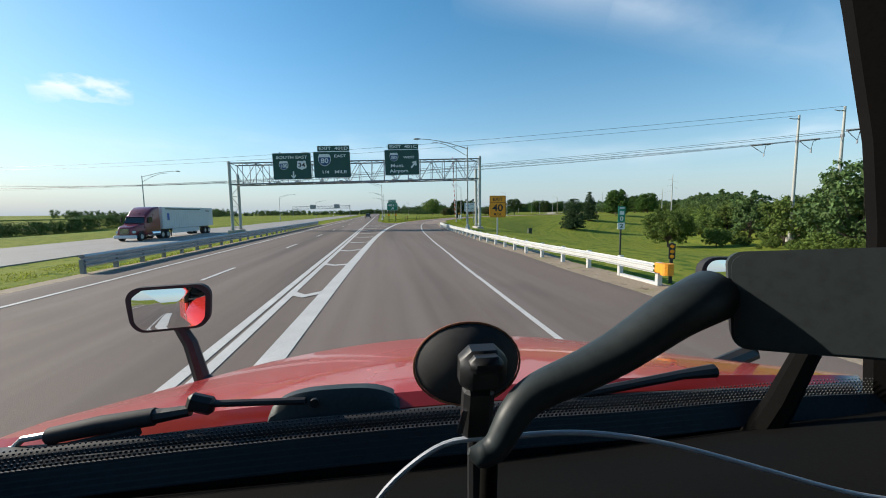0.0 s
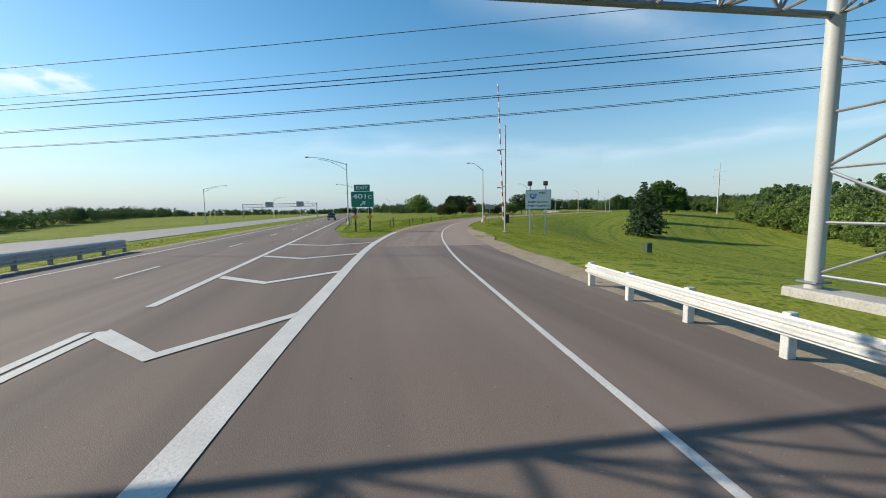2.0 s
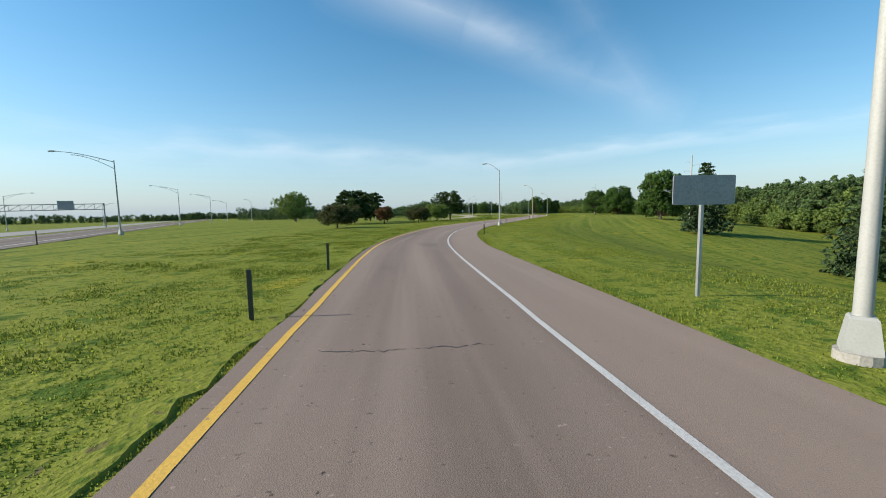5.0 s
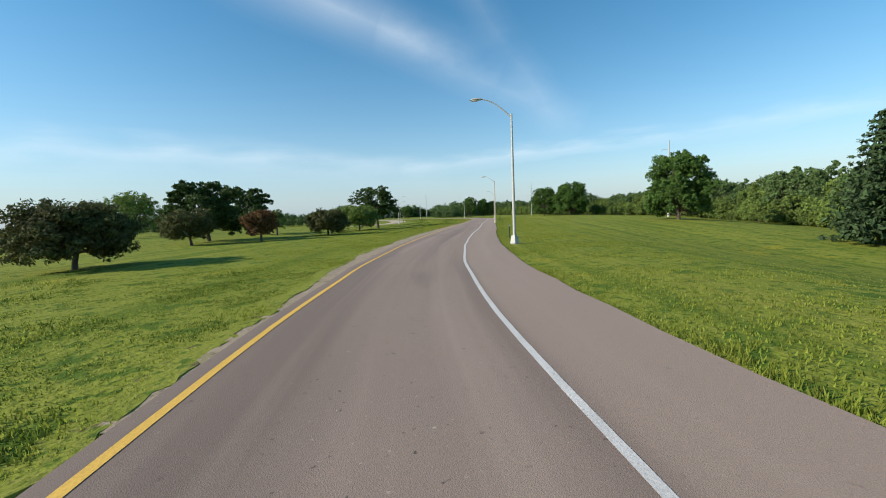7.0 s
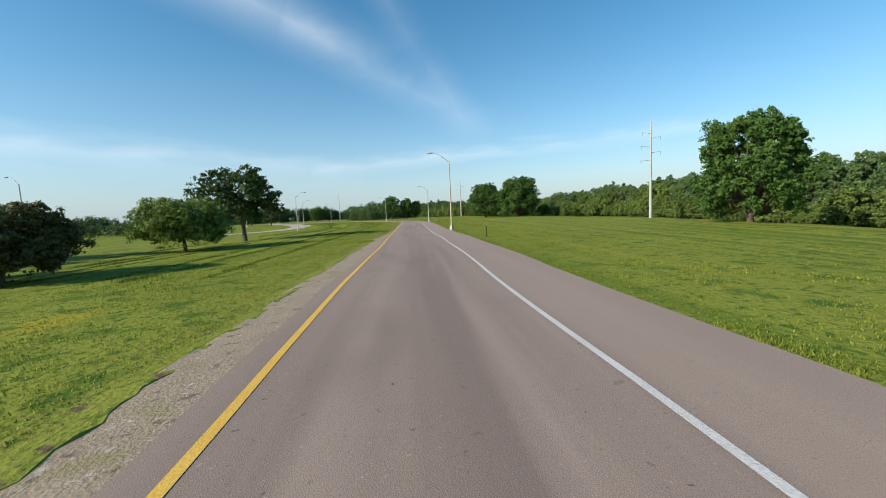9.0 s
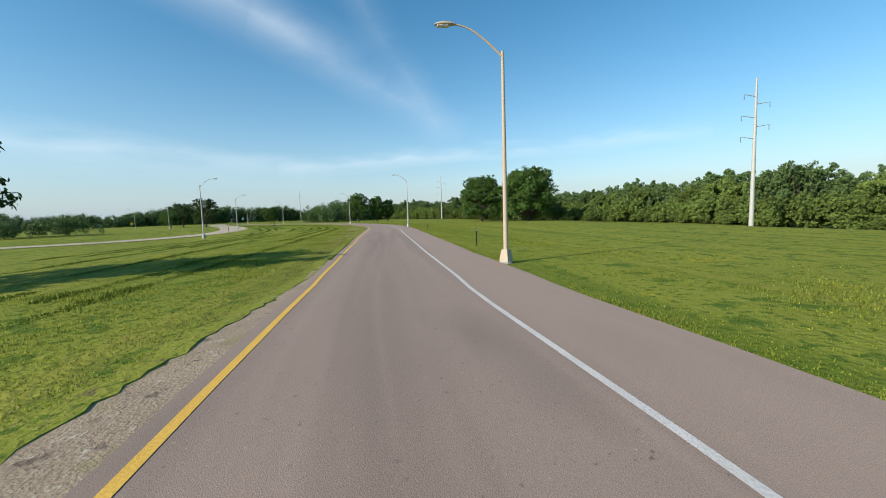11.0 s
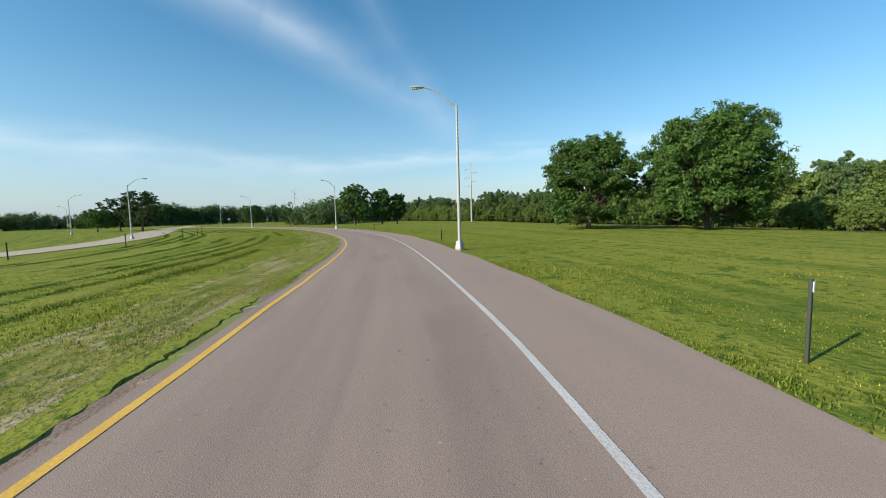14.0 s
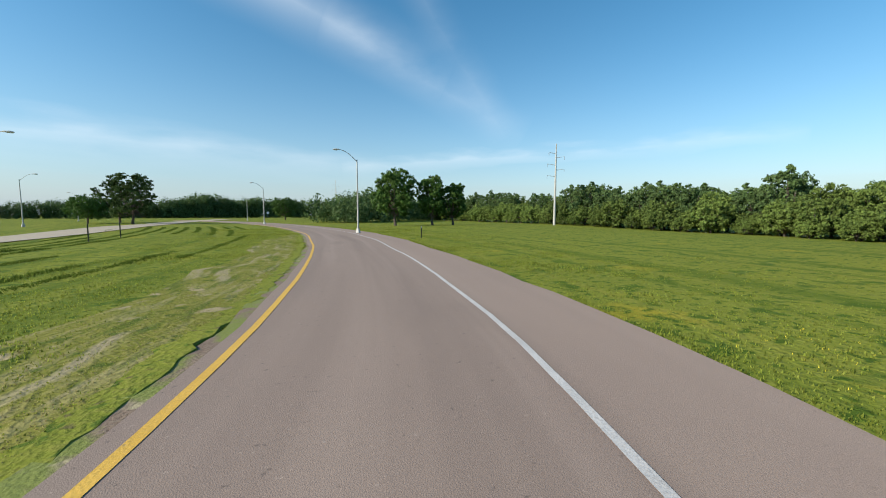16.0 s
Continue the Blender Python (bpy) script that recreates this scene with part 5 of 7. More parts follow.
for x_, y_ in ((-7.2, 105.9), (-5.2, 113.5), (-3.5, 121.3), (-7.0, 115.9), (-1.5, 128.5)):
    marker_post("dark thin steel marker post in the gore grass", x_, y_, 1.15, None, 1.5)
for p in [Vector((-16.6, 107.8, 0)), Vector((-18.5, 117.4, 0)), Vector((-19.7, 126.6, 0))] + [on_main(a, -0.7) for a in (137, 148, 160)]:
    marker_post("dark thin steel marker post beside the motorway", p.x, p.y, 1.3, None, -1.0, "marker posts of the motorway")
marker_post("post with amber reflectors in the gore grass", -9.4, 103.1, 1.35, "amber", 2)
marker_post("dark post with a rusty orange top in the gore", -9.5, 99.0, 1.35, "wood", -2)
marker_post("post with amber reflectors beyond the guardrail end", 7.3, 12.2, 1.3, "amber", 0)
for x_, y_ in ((15.0, 148.2), (32.5, 175.6), (54.4, 202.6), (71.6, 224.2), (91.2, 248.2), (109.3, 272.9), (128.3, 309.0)):
    marker_post("slim delineator post with white reflector in roadside grass", x_, y_, 1.25, "reflector", 0, "delineators along the ramp")
for x_, y_ in ((81.5, 301.4), (90.7, 307.3), (98.3, 315.4), (102.4, 324.3), (104.6, 330.0)):
    marker_post("dark weathered post in grass beside the loop ramp", x_, y_, 1.6, None, 1.0, "posts beside the loop ramp")
ub = thing("utility_box", "dark olive metal utility cabinet standing in the grassy hollow", "utility box", facing(20.2, 89.4, -30, ground_z(20.2, 89.4)))
ub_body = part("body", Shape().box((0, 0, 0.72), (1.0, 0.6, 1.5), bevel=0.03), M_OLIVE, ub)
part("door", Shape().box((-0.24, -0.31, 0.76), (0.44, 0.025, 1.3), bevel=0.01), M_OLIVE, ub_body)
part("door", Shape().box((0.24, -0.31, 0.76), (0.44, 0.025, 1.3), bevel=0.01), M_OLIVE, ub_body)
part("lid", Shape().box((0, 0, 1.5), (1.08, 0.68, 0.07), bevel=0.02), M_OLIVE, ub, "paler overhanging lid")
part("plinth", Shape().box((0, 0, -0.1), (1.15, 0.75, 0.24), bevel=0.02), M_CONCRETE, ub)
mm = thing("mile_marker", "small green marker sign with pale lower plate on dark post", "road sign", facing(7.7, 16.6, -5, ground_z(7.7, 16.6)))
part("post", Shape().box((0, 0.03, 1.0), (0.07, 0.05, 3.0), bevel=0.006), M_POST_DARK, mm)
mmp = part("panel", Shape().plate(rounded(0.32, 0.68, 0.03, 3, 0, 2.14), -0.02, 0.0), M_GREEN, mm)
part("bar", Shape().box((0, -0.023, 2.41), (0.22, 0.006, 0.06)), M_SIGN_WHITE, mmp)
part("bar", Shape().box((0, -0.023, 2.2), (0.2, 0.006, 0.15)), M_SIGN_WHITE, mmp)
text_part("0", 0.26, 0, 1.95, -0.023, M_SIGN_WHITE, mmp, width=0.15)
mml = part("lower_plate", Shape().plate(rounded(0.32, 0.29, 0.03, 3, 0, 1.64), -0.02, 0.0), M_SIGN_WHITE, mm, "pale lower plate with a dark digit")
text_part("2", 0.24, 0, 1.64, -0.023, M_GREEN_DARK, mml, width=0.15)


# ---- trees ----
def leaf_cards(verts, faces, centre, radius, count, size, rng, flat=0.0, up=0.35, simple=False):
    """Small bent leaf clumps round a centre."""
    for _ in range(count):
        o = Vector((rng.gauss(0, 1), rng.gauss(0, 1), rng.gauss(0, 1) * (1 - flat)))
        if o.length > 2:
            o *= 2 / o.length
        p = Vector(centre) + o * radius * 0.55
        nrm = (o.normalized() + Vector((rng.uniform(-0.7, 0.7), rng.uniform(-0.7, 0.7), rng.uniform(-0.5, 0.5) + up))).normalized()
        u = nrm.cross(Vector((rng.uniform(-1, 1), rng.uniform(-1, 1), rng.uniform(-1, 1)))).normalized()
        w = nrm.cross(u)
        s = size * rng.uniform(0.6, 1.3)
        k = len(verts)
        if simple:
            verts.extend((tuple(p - 0.8 * s * u), tuple(p + 0.75 * s * w + 0.1 * s * nrm), tuple(p + 0.8 * s * u)))
            faces.append((k, k + 1, k + 2))
            continue
        verts.extend((tuple(p - s * u), tuple(p + 0.45 * s * w + 0.15 * s * nrm), tuple(p + s * u), tuple(p - 0.45 * s * w + 0.12 * s * nrm)))
        faces.append((k, k + 1, k + 2, k + 3))


def core(verts, faces, c, r, rng, squash=0.85, n=6, rows=4):
    """Dense inner foliage: broad bent leaves crowded into the heart of a clump."""
    for _ in range(n * rows):
        d = Vector((rng.gauss(0, 1), rng.gauss(0, 1), rng.gauss(0, 1))).normalized()
        p = Vector(c) + Vector((d.x, d.y, d.z * squash)) * r * rng.uniform(0.35, 0.95)
        p.z = max(0.25, p.z)
        nrm = (d + Vector((rng.uniform(-0.6, 0.6), rng.uniform(-0.6, 0.6), rng.uniform(-0.6, 0.6)))).normalized()
        u = nrm.cross(Vector((rng.uniform(-1, 1), rng.uniform(-1, 1), rng.uniform(-1, 1)))).normalized() * r * rng.uniform(0.17, 0.3)
        w = nrm.cross(u)
        k = len(verts)
        verts.extend((tuple(p - u), tuple(p + 0.6 * w - 0.2 * u), tuple(p + u), tuple(p - 0.6 * w + 0.2 * u)))
        faces.append((k, k + 1, k + 2, k + 3))


def raw_mesh(name, verts, faces, mat):
    me = bpy.data.meshes.new(name)
    me.from_pydata(verts, [], faces)
    me.materials.append(mat)
    return me


def tree(name, label, kind_, h, w, seed, leaf_mat, m, clumps=70, per=26, size=0.22, trunk_h=0.25, group="", taper=0.68):
    """Tree with tapered trunk, limbs and a crown of many leaf clumps. kind_: broad, spruce, pine, bush."""
    rng = random.Random(seed)
    t = thing(name, label, "tree" if kind_ != "bush" else "shrub", m, group)
    wood = Shape()
    verts, faces = [], []
    r0 = 0.022 * h + 0.06
    if kind_ == "spruce":
        wood.tube([(0, 0, -0.5), (0, 0, h * 0.5), (0, 0, h * 0.97)], [r0, r0 * 0.55, 0.03], 8)
        z = 0.7 + 0.05 * h
        while z < h * 0.98:
            u = (z - 0.3) / (h - 0.3)
            reach = w / 2 * (1 - u) ** taper * (0.9 + 0.2 * rng.random()) * (0.72 + 0.28 * min(1.0, u / 0.16)) + 0.12
            n = max(5, int(11 * (1 - u) + 5))
            a0 = rng.uniform(0, 6.28)
            for i in range(n):
                a = a0 + 6.283 * i / n + rng.uniform(-0.25, 0.25)
                L = reach * rng.uniform(0.7, 1.12)
                tip = Vector((L * math.cos(a), L * math.sin(a), z - 0.16 * L + rng.uniform(-0.15, 0.15)))
                wood.tube([(0, 0, z), tip], [0.03, 0.008], 4, False)
                for q in range(4):
                    f = 0.3 + 0.23 * q
                    leaf_cards(verts, faces, Vector((0, 0, z)).lerp(tip, f), 0.30 + 0.10 * L * (1.1 - f), max(3, int(per * 0.22)), size * (0.7 + 0.4 * (1 - u)), rng, 0.5, 0.5)
            z += 0.36 + 0.015 * h
        for i in range(10):
            u = 0.06 + 0.085 * i
            core(verts, faces, (0, 0, 0.3 + u * (h - 0.3)), w * (0.28 if taper < 0.5 else 0.31) * (1 - u) ** (taper + 0.24) + 0.08, rng, 0.9)
    else:
        th = h * trunk_h
        lean = Vector((rng.uniform(-0.3, 0.3), rng.uniform(-0.3, 0.3), 0))
        top = lean + Vector((0, 0, th))
        wood.tube([(0, 0, -0.5), lean * 0.4 + Vector((0, 0, th * 0.5)), top, lean * 1.3 + Vector((0, 0, h * 0.78))], [r0 * 1.25, r0, r0 * 0.85, 0.04], 9)
        crown_c = Vector((lean.x, lean.y, (th * 0.75 + h) / 2))
        ch = (h - th * 0.75) / 2
        lobes = []
        big = clumps > 800
        pine = kind_ == "pine"
        n_lobes = 48 if pine else (64 if big else (22 if group else 30))
        lo_r, hi_r = (0.085, 0.14) if big else ((0.085, 0.145) if pine else (0.12, 0.18))
        for i in range(n_lobes):
            a, e = 2.4 * i + rng.uniform(-0.5, 0.5), -0.85 + 1.8 * (i + rng.random()) / n_lobes
            rr = rng.uniform(0.35, 1.0) if pine else rng.uniform(0.55, 0.92)
            c = math.sqrt(max(0.05, 1 - e * e * 0.8)) if e > 0 or not big else math.sqrt(1 - 0.3 * e * e)
            tier = 0.55 * round(e * 3.2) / 3.2 + 0.45 * e if pine else e
            lobes.append((crown_c + Vector((rr * w / 2 * c * math.cos(a), rr * w / 2 * c * math.sin(a), ch * (0.98 if big else (0.9 if pine else 0.8)) * tier)), w * rng.uniform(lo_r, hi_r)))
        if not pine:
            lobes.append((crown_c + Vector((0, 0, ch * 0.45)), w * 0.24))
            lobes.append((crown_c, w * 0.26))
        for c, r in lobes:
            mid = top.lerp(c, 0.5) + Vector((rng.uniform(-0.2, 0.2), rng.uniform(-0.2, 0.2), -0.1 * r))
            start = top.lerp(Vector((lean.x, lean.y, h * 0.6)), rng.uniform(0, 0.6))
            wood.tube([start, mid, c], [r0 * 0.42, r0 * 0.22, 0.02], 5, False)
        # sprays of leaves: each a small drooping umbrella that looks outward and up from its lobe
        per_lobe = max(4, int(clumps / len(lobes)))
        sq = 0.55 if pine else 0.8
        for c, r in lobes:
            core(verts, faces, c, r * 0.72, rng, sq, 12 if big else 8, 6 if big else 4)
            for _ in range(per_lobe):
                d = Vector((rng.gauss(0, 1), rng.gauss(0, 1), rng.gauss(0.25, 0.9))).normalized()
                p = c + Vector((d.x, d.y, d.z * sq)) * r * rng.uniform(0.7, 1.12)
                p.z = max(p.z, 0.3 + rng.random() * 0.3)
                leaf_cards(verts, faces, p, r * 0.30, per, size, rng, 0.55 if pine else 0.35, simple=bool(group))
    if kind_ != "spruce":
        # fit the crown to the tree's own height and spread
        zs = sorted(v[2] for v in verts)
        rs = sorted(math.hypot(v[0], v[1]) for v in verts)
        kz, kr = h / zs[int(0.995 * len(zs))], (w / 2) / rs[int(0.985 * len(rs))]
        verts = [(v[0] * kr, v[1] * kr, v[2] * kz) for v in verts]
        wood.v = [(v[0] * kr, v[1] * kr, v[2] * kz) if v[2] > 0 else v for v in wood.v]
    part("trunk", wood, M_BARK, t)
    part("crown", raw_mesh("crown", verts, faces, leaf_mat), leaf_mat, t)
    return t


def planted(x, y, turn=0.0, scale=1.0, sink=0.05):
    return pose(x, y, ground_z(x, y) - sink, 0, 0, turn) @ Matrix.Scale(scale, 4)


def plant(proto, x, y, turn, scale=1.0):
    """A copy of a tree, turned and scaled."""
    ob = copy_thing(proto, planted(x, y, turn))
    ob.scale = (scale, scale, scale * (0.92 + 0.16 * ((turn * 7.13) % 1)))
    return ob


# single trees and shrubs of the lawns
tree("spruce_tree", "dark green bushy spruce with a blunt top", "spruce", 10.8, 8.8, 1, M_LEAF_SPRUCE, planted(43.8, 129.7, 20), per=44, size=0.28, taper=0.42)
tree("spruce_tree", "tall blue-green spruce standing on the lawn", "spruce", 11.9, 7.6, 2, M_LEAF_SPRUCE, planted(60.0, 158, 60), per=44, size=0.28, taper=0.6)
tree("maple_tree", "large round dark green maple on the lawn", "broad", 12.3, 11.6, 3, M_LEAF, planted(84.6, 187.9, 0), 1400, 28, 0.19, 0.04)
tree("maple_tree", "round dark green maple beside a larger one", "broad", 11.8, 13.2, 4, M_LEAF, planted(134, 269.5, 0), 1500, 28, 0.18, 0.08)
tree("maple_tree", "very large spreading dark green maple", "broad", 12.9, 14.6, 5, M_LEAF, planted(136, 256.5, 0), 2000, 30, 0.175, 0.06)
tree("crabapple_tree", "low purple-green crabapple with a short trunk", "broad", 4.0, 6.6, 6, M_LEAF_PURPLE, planted(2.4, 179.5, 0), 1000, 20, 0.11, 0.26)
tree("crabapple_tree", "russet-green crabapple with a leaning crown", "broad", 4.4, 6.4, 21, M_LEAF_PURPLE, planted(7.4, 204.9, 0), 760, 19, 0.12, 0.24)
tree("pine_tree", "broad dark green pine behind a crabapple", "pine", 8.3, 11.5, 7, M_LEAF_PINE, planted(9.2, 213.9, 0), 850, 20, 0.22, 0.2)
tree("pine_tree", "dense dark green pine beside a taller pine", "pine", 8.6, 8.5, 22, M_LEAF_PINE, planted(15.8, 230.6, 0), 760, 20, 0.22, 0.18)
tree("pine_tree", "flat-topped open pine on the lawn", "pine", 9.6, 12.0, 8, M_LEAF_PINE, planted(43.9, 236, 0), 560, 20, 0.21, 0.36)
tree("crabapple_tree", "small reddish crabapple on the lawn", "broad", 4.0, 4.5, 9, M_LEAF_RED, planted(15.0, 203.6, 0), 420, 18, 0.15, 0.26)
tree("crabapple_tree", "slim light green young tree beside a pine", "broad", 4.6, 3.4, 10, M_LEAF_LIGHT, planted(19.6, 223.3, 0), 180, 24, 0.11, 0.26)
tree("crabapple_tree", "green crabapple with spreading low crown", "broad", 5.0, 8.8, 11, M_LEAF_LIGHT, planted(34.8, 223, 0), 950, 19, 0.13, 0.26)
tree("crabapple_tree", "dark purple-green crabapple near the ramp", "broad", 3.9, 6.6, 12, M_LEAF_PURPLE, planted(24.7, 207.9, 0), 1000, 20, 0.11, 0.24)
tree("crabapple_tree", "small green tree far back on the lawn", "broad", 4.5, 5.6, 23, M_LEAF, planted(-6, 249, 0), 200, 20, 0.17, 0.26)
tree("oak_tree", "light green spreading tree behind pines", "broad", 11.0, 15.0, 13, M_LEAF_LIGHT, planted(-7, 272, 0), 420, 24, 0.26, 0.2)
tree("maple_tree", "broad dark green tree at the wood's edge", "broad", 12.6, 10.5, 14, M_LEAF, planted(152.4, 351.4, 0), 420, 26, 0.3, 0.12)
tree("maple_tree", "dark green tree in front of the far woods", "broad", 11.2, 7.4, 18, M_LEAF, planted(160, 347.5, 0), 320, 26, 0.3, 0.1)
tree("maple_tree", "smaller green tree in front of the far woods", "broad", 9.6, 7.0, 19, M_LEAF, planted(164.5, 345.5, 0), 300, 26, 0.3, 0.1)
tree("pine_tree", "dark rounded pine in the grass", "pine", 12.6, 12.5, 15, M_LEAF_PINE, planted(106.7, 403, 0), 620, 32, 0.19, 0.14)
tree("pine_tree", "small dark pine beside a larger one", "pine", 11.5, 12.0, 16, M_LEAF_PINE, planted(104.2, 428, 0), 420, 28, 0.22, 0.16)
tree("oak_tree", "low spreading green tree beside two pines", "broad", 7.8, 9.5, 24, M_LEAF, planted(97.4, 420.6, 0), 360, 26, 0.2, 0.2)
tree("oak_tree", "round green tree beyond the loop ramp", "broad", 10.5, 12.0, 25, M_LEAF, planted(164.3, 466, 0), 320, 26, 0.27, 0.15)
tree("round_shrub", "round bushy light green tree low in the hollow", "broad", 8.2, 10.4, 17, M_LEAF_LIGHT, planted(50.0, 85.0, 0), 700, 24, 0.2, 0.1)

# woods along the hollow and the far side of the lawns, from a few models
woods = [
    tree("woodland_tree", "dense leafy green woodland tree", "broad", 10.6, 10.4, 31, M_LEAF_FAR, planted(62, 60, 0), 300, 24, 0.31, 0.05, "woods behind the lawns"),
    tree("woodland_tree", "light green leafy woodland tree", "broad", 9.5, 9.4, 32, M_LEAF_LIGHT, planted(66, 74, 0), 300, 24, 0.31, 0.05, "woods behind the lawns"),
    tree("woodland_tree", "tall green woodland tree", "broad", 11.4, 8.8, 33, M_LEAF_FAR, planted(72, 90, 0), 300, 24, 0.31, 0.05, "woods behind the lawns"),
    tree("woodland_shrub", "leafy undergrowth shrub at the wood's edge", "bush", 4.2, 6.0, 34, M_LEAF_LIGHT, planted(60, 84, 0), 230, 24, 0.21, 0.03, "undergrowth of the woods"),
]
EDGE = [(45, 24), (54, 50), (68, 92), (90, 140), (104, 172), (130, 196), (152, 222), (174, 256), (188, 290), (198, 340), (216, 400), (244, 500)]
rng = random.Random(77)
edge_len = 0.0
for (x0, y0), (x1, y1) in zip(EDGE, EDGE[1:]):
    L = math.hypot(x1 - x0, y1 - y0)
    nx, ny = (y1 - y0) / L, -(x1 - x0) / L
    k = 0.0
    while k < L:
        for row, (off, step) in enumerate(((1.0, 1), (6.0, 1), (12.0, 1), (-0.8, 1))[:4 if y0 < 300 else 2]):
            j = rng.uniform(-1.8, 1.8)
            x_ = x0 + (x1 - x0) * (k + row * 1.7) / L + nx * (off + j)
            y_ = y0 + (y1 - y0) * (k + row * 1.7) / L + ny * (off + j)
            which = 3 if row in (0, 3) else rng.choice((0, 1, 2))
            turn_ = rng.uniform(0, 360)
            size_ = rng.uniform(0.95, 1.6) * (1.0 if row == 0 else 0.55) if which == 3 else rng.uniform(0.86, 1.08) * (0.95 if y0 > 240 else 0.86 if y0 < 60 else 1.0)
            if 62 < y_ < 112:
                if which != 3:
                    continue
                size_ *= 0.34
            elif y_ < 62 and which == 3:
                size_ *= 0.6
            plant(woods[which], x_, y_, turn_, size_)
        k += 5.4
plant(woods[0], 60, 55, 40, 1.35)
plant(woods[1], 66, 58, 200, 1.3)
for x_, y_, k_ in ((147, 262, 0.9), (151, 256, 1.1), (147, 249, 0.8), (152, 247, 1.0), (144, 244, 0.7), (143, 275, 0.6)):
    plant(woods[3], x_, y_, 50 * k_ + 3 * x_, k_)
# scrub of the marsh and the trees that close it
for _ in range(150):
    v_ = rng.random()
    y_ = 64 + 84 * v_
    x_ = 60 + 34 * v_ + rng.random() ** 0.8 * 40
    if noise.noise((x_ * 0.06, y_ * 0.06, 2.0)) < -0.14:
        continue
    plant(woods[3], x_, y_, rng.uniform(0, 360), rng.uniform(0.16, 0.42))
for i in range(22):
    v_ = i / 21
    for off in (0.0, 6.5):
        plant(woods[rng.choice((0, 1, 2))], 88 + 66 * v_ + rng.uniform(-2, 2) + off, 62 + 118 * v_ + rng.uniform(-2, 2), rng.uniform(0, 360), rng.uniform(0.6, 0.85))
    plant(woods[3], 85 + 66 * v_, 63 + 118 * v_, rng.uniform(0, 360), rng.uniform(0.6, 1.0))
# far wood lines: one object each
def far_wood(name, label, pts, h, count, seed, size):
    rng_ = random.Random(seed)
    verts, faces = [], []
    n = len(pts) - 1
    for _ in range(count):
        u = rng_.uniform(0, n - 1e-6)
        i = int(u)
        p = Vector(pts[i]).lerp(Vector(pts[i + 1]), u - i)
        hh = h * max(0.3, 0.74 + 0.5 * noise.noise((p.x * 0.035, p.y * 0.035, seed)) + rng_.uniform(-0.14, 0.18))
        c = Vector((p.x + rng_.uniform(-7, 7), p.y + rng_.uniform(-7, 7), 0))
        c.z = valley(c.x, c.y)
        for z_ in (0.16, 0.34, 0.52, 0.7, 0.84):
            q = c + Vector((rng_.uniform(-1, 1), rng_.uniform(-1, 1), 0)) * hh * 0.2 + Vector((0, 0, hh * z_))
            core(verts, faces, q, hh * 0.2, rng_, 0.85, 6, 3)
            leaf_cards(verts, faces, q, hh * 0.2, 26, size * 0.62, rng_, simple=True)
    ob = part(name, raw_mesh(name, verts, faces, M_LEAF_FAR), M_LEAF_FAR)
    return tagged(ob, label, "trees", kind="stuff")


far_wood("far_woods", "distant dark green line of trees across the horizon", [(120, 617), (180, 640), (300, 640), (420, 560)], 18, 700, 5, 1.0)
far_wood("far_woods", "low line of green trees beyond the loop ramp", [(-60, 535), (0, 563), (60, 590), (120, 617)], 12.5, 420, 15, 0.85)
far_wood("far_woods", "low distant tree line across the oncoming side", [(-330, 330), (-240, 430), (-140, 510), (-60, 540)], 7.5, 500, 11, 0.8)
far_wood("far_woods", "dark green line of trees beyond the oncoming lanes", [(-190, 40), (-180, 130), (-186, 200), (-198, 290), (-225, 390)], 8, 560, 6, 0.7)
far_wood("far_woods", "clump of trees beyond the ramp's bend", [(-30, 330), (0, 345), (30, 352), (62, 360)], 4.6, 190, 7, 0.55)
far_wood("far_woods", "green trees closing the far end of the lawn", [(152, 385), (172, 402), (200, 420), (240, 440)], 12, 190, 8, 0.6)
far_wood("far_woods", "distant woods past the lawn", [(300, 330), (420, 420), (430, 540)], 14, 320, 9, 0.9)


# ---- power line ----
def transmission_pole(label, x, y, h, yaw):
    z0 = ground_z(x, y)
    tp = thing("transmission_pole", label, "utility pole", facing(x, y, yaw, z0))
    part("pole", Shape().tube([(0, 0, -1), (0, 0, h * 0.5), (0, 0, h)], [0.34, 0.25, 0.13], 12), M_LAMPPOST, tp, smooth=True)
    for z_, a in ((h * 0.88, -2.2), (h * 0.83, 2.6), (h * 0.74, -2.6), (h * 0.68, 2.6), (h * 0.6, -2.6)):
        part("cross_arm", Shape().tube([(0, 0, z_), (a * 0.85, 0, z_ + 0.3)], [0.08, 0.04], 6), M_LAMPPOST, tp)
        part("insulator", Shape().tube([(a * 0.85, 0, z_ + 0.3), (a * 0.85, 0, z_ - 0.5)], [0.05, 0.045], 6), M_GALV_DARK, tp)
    return tp


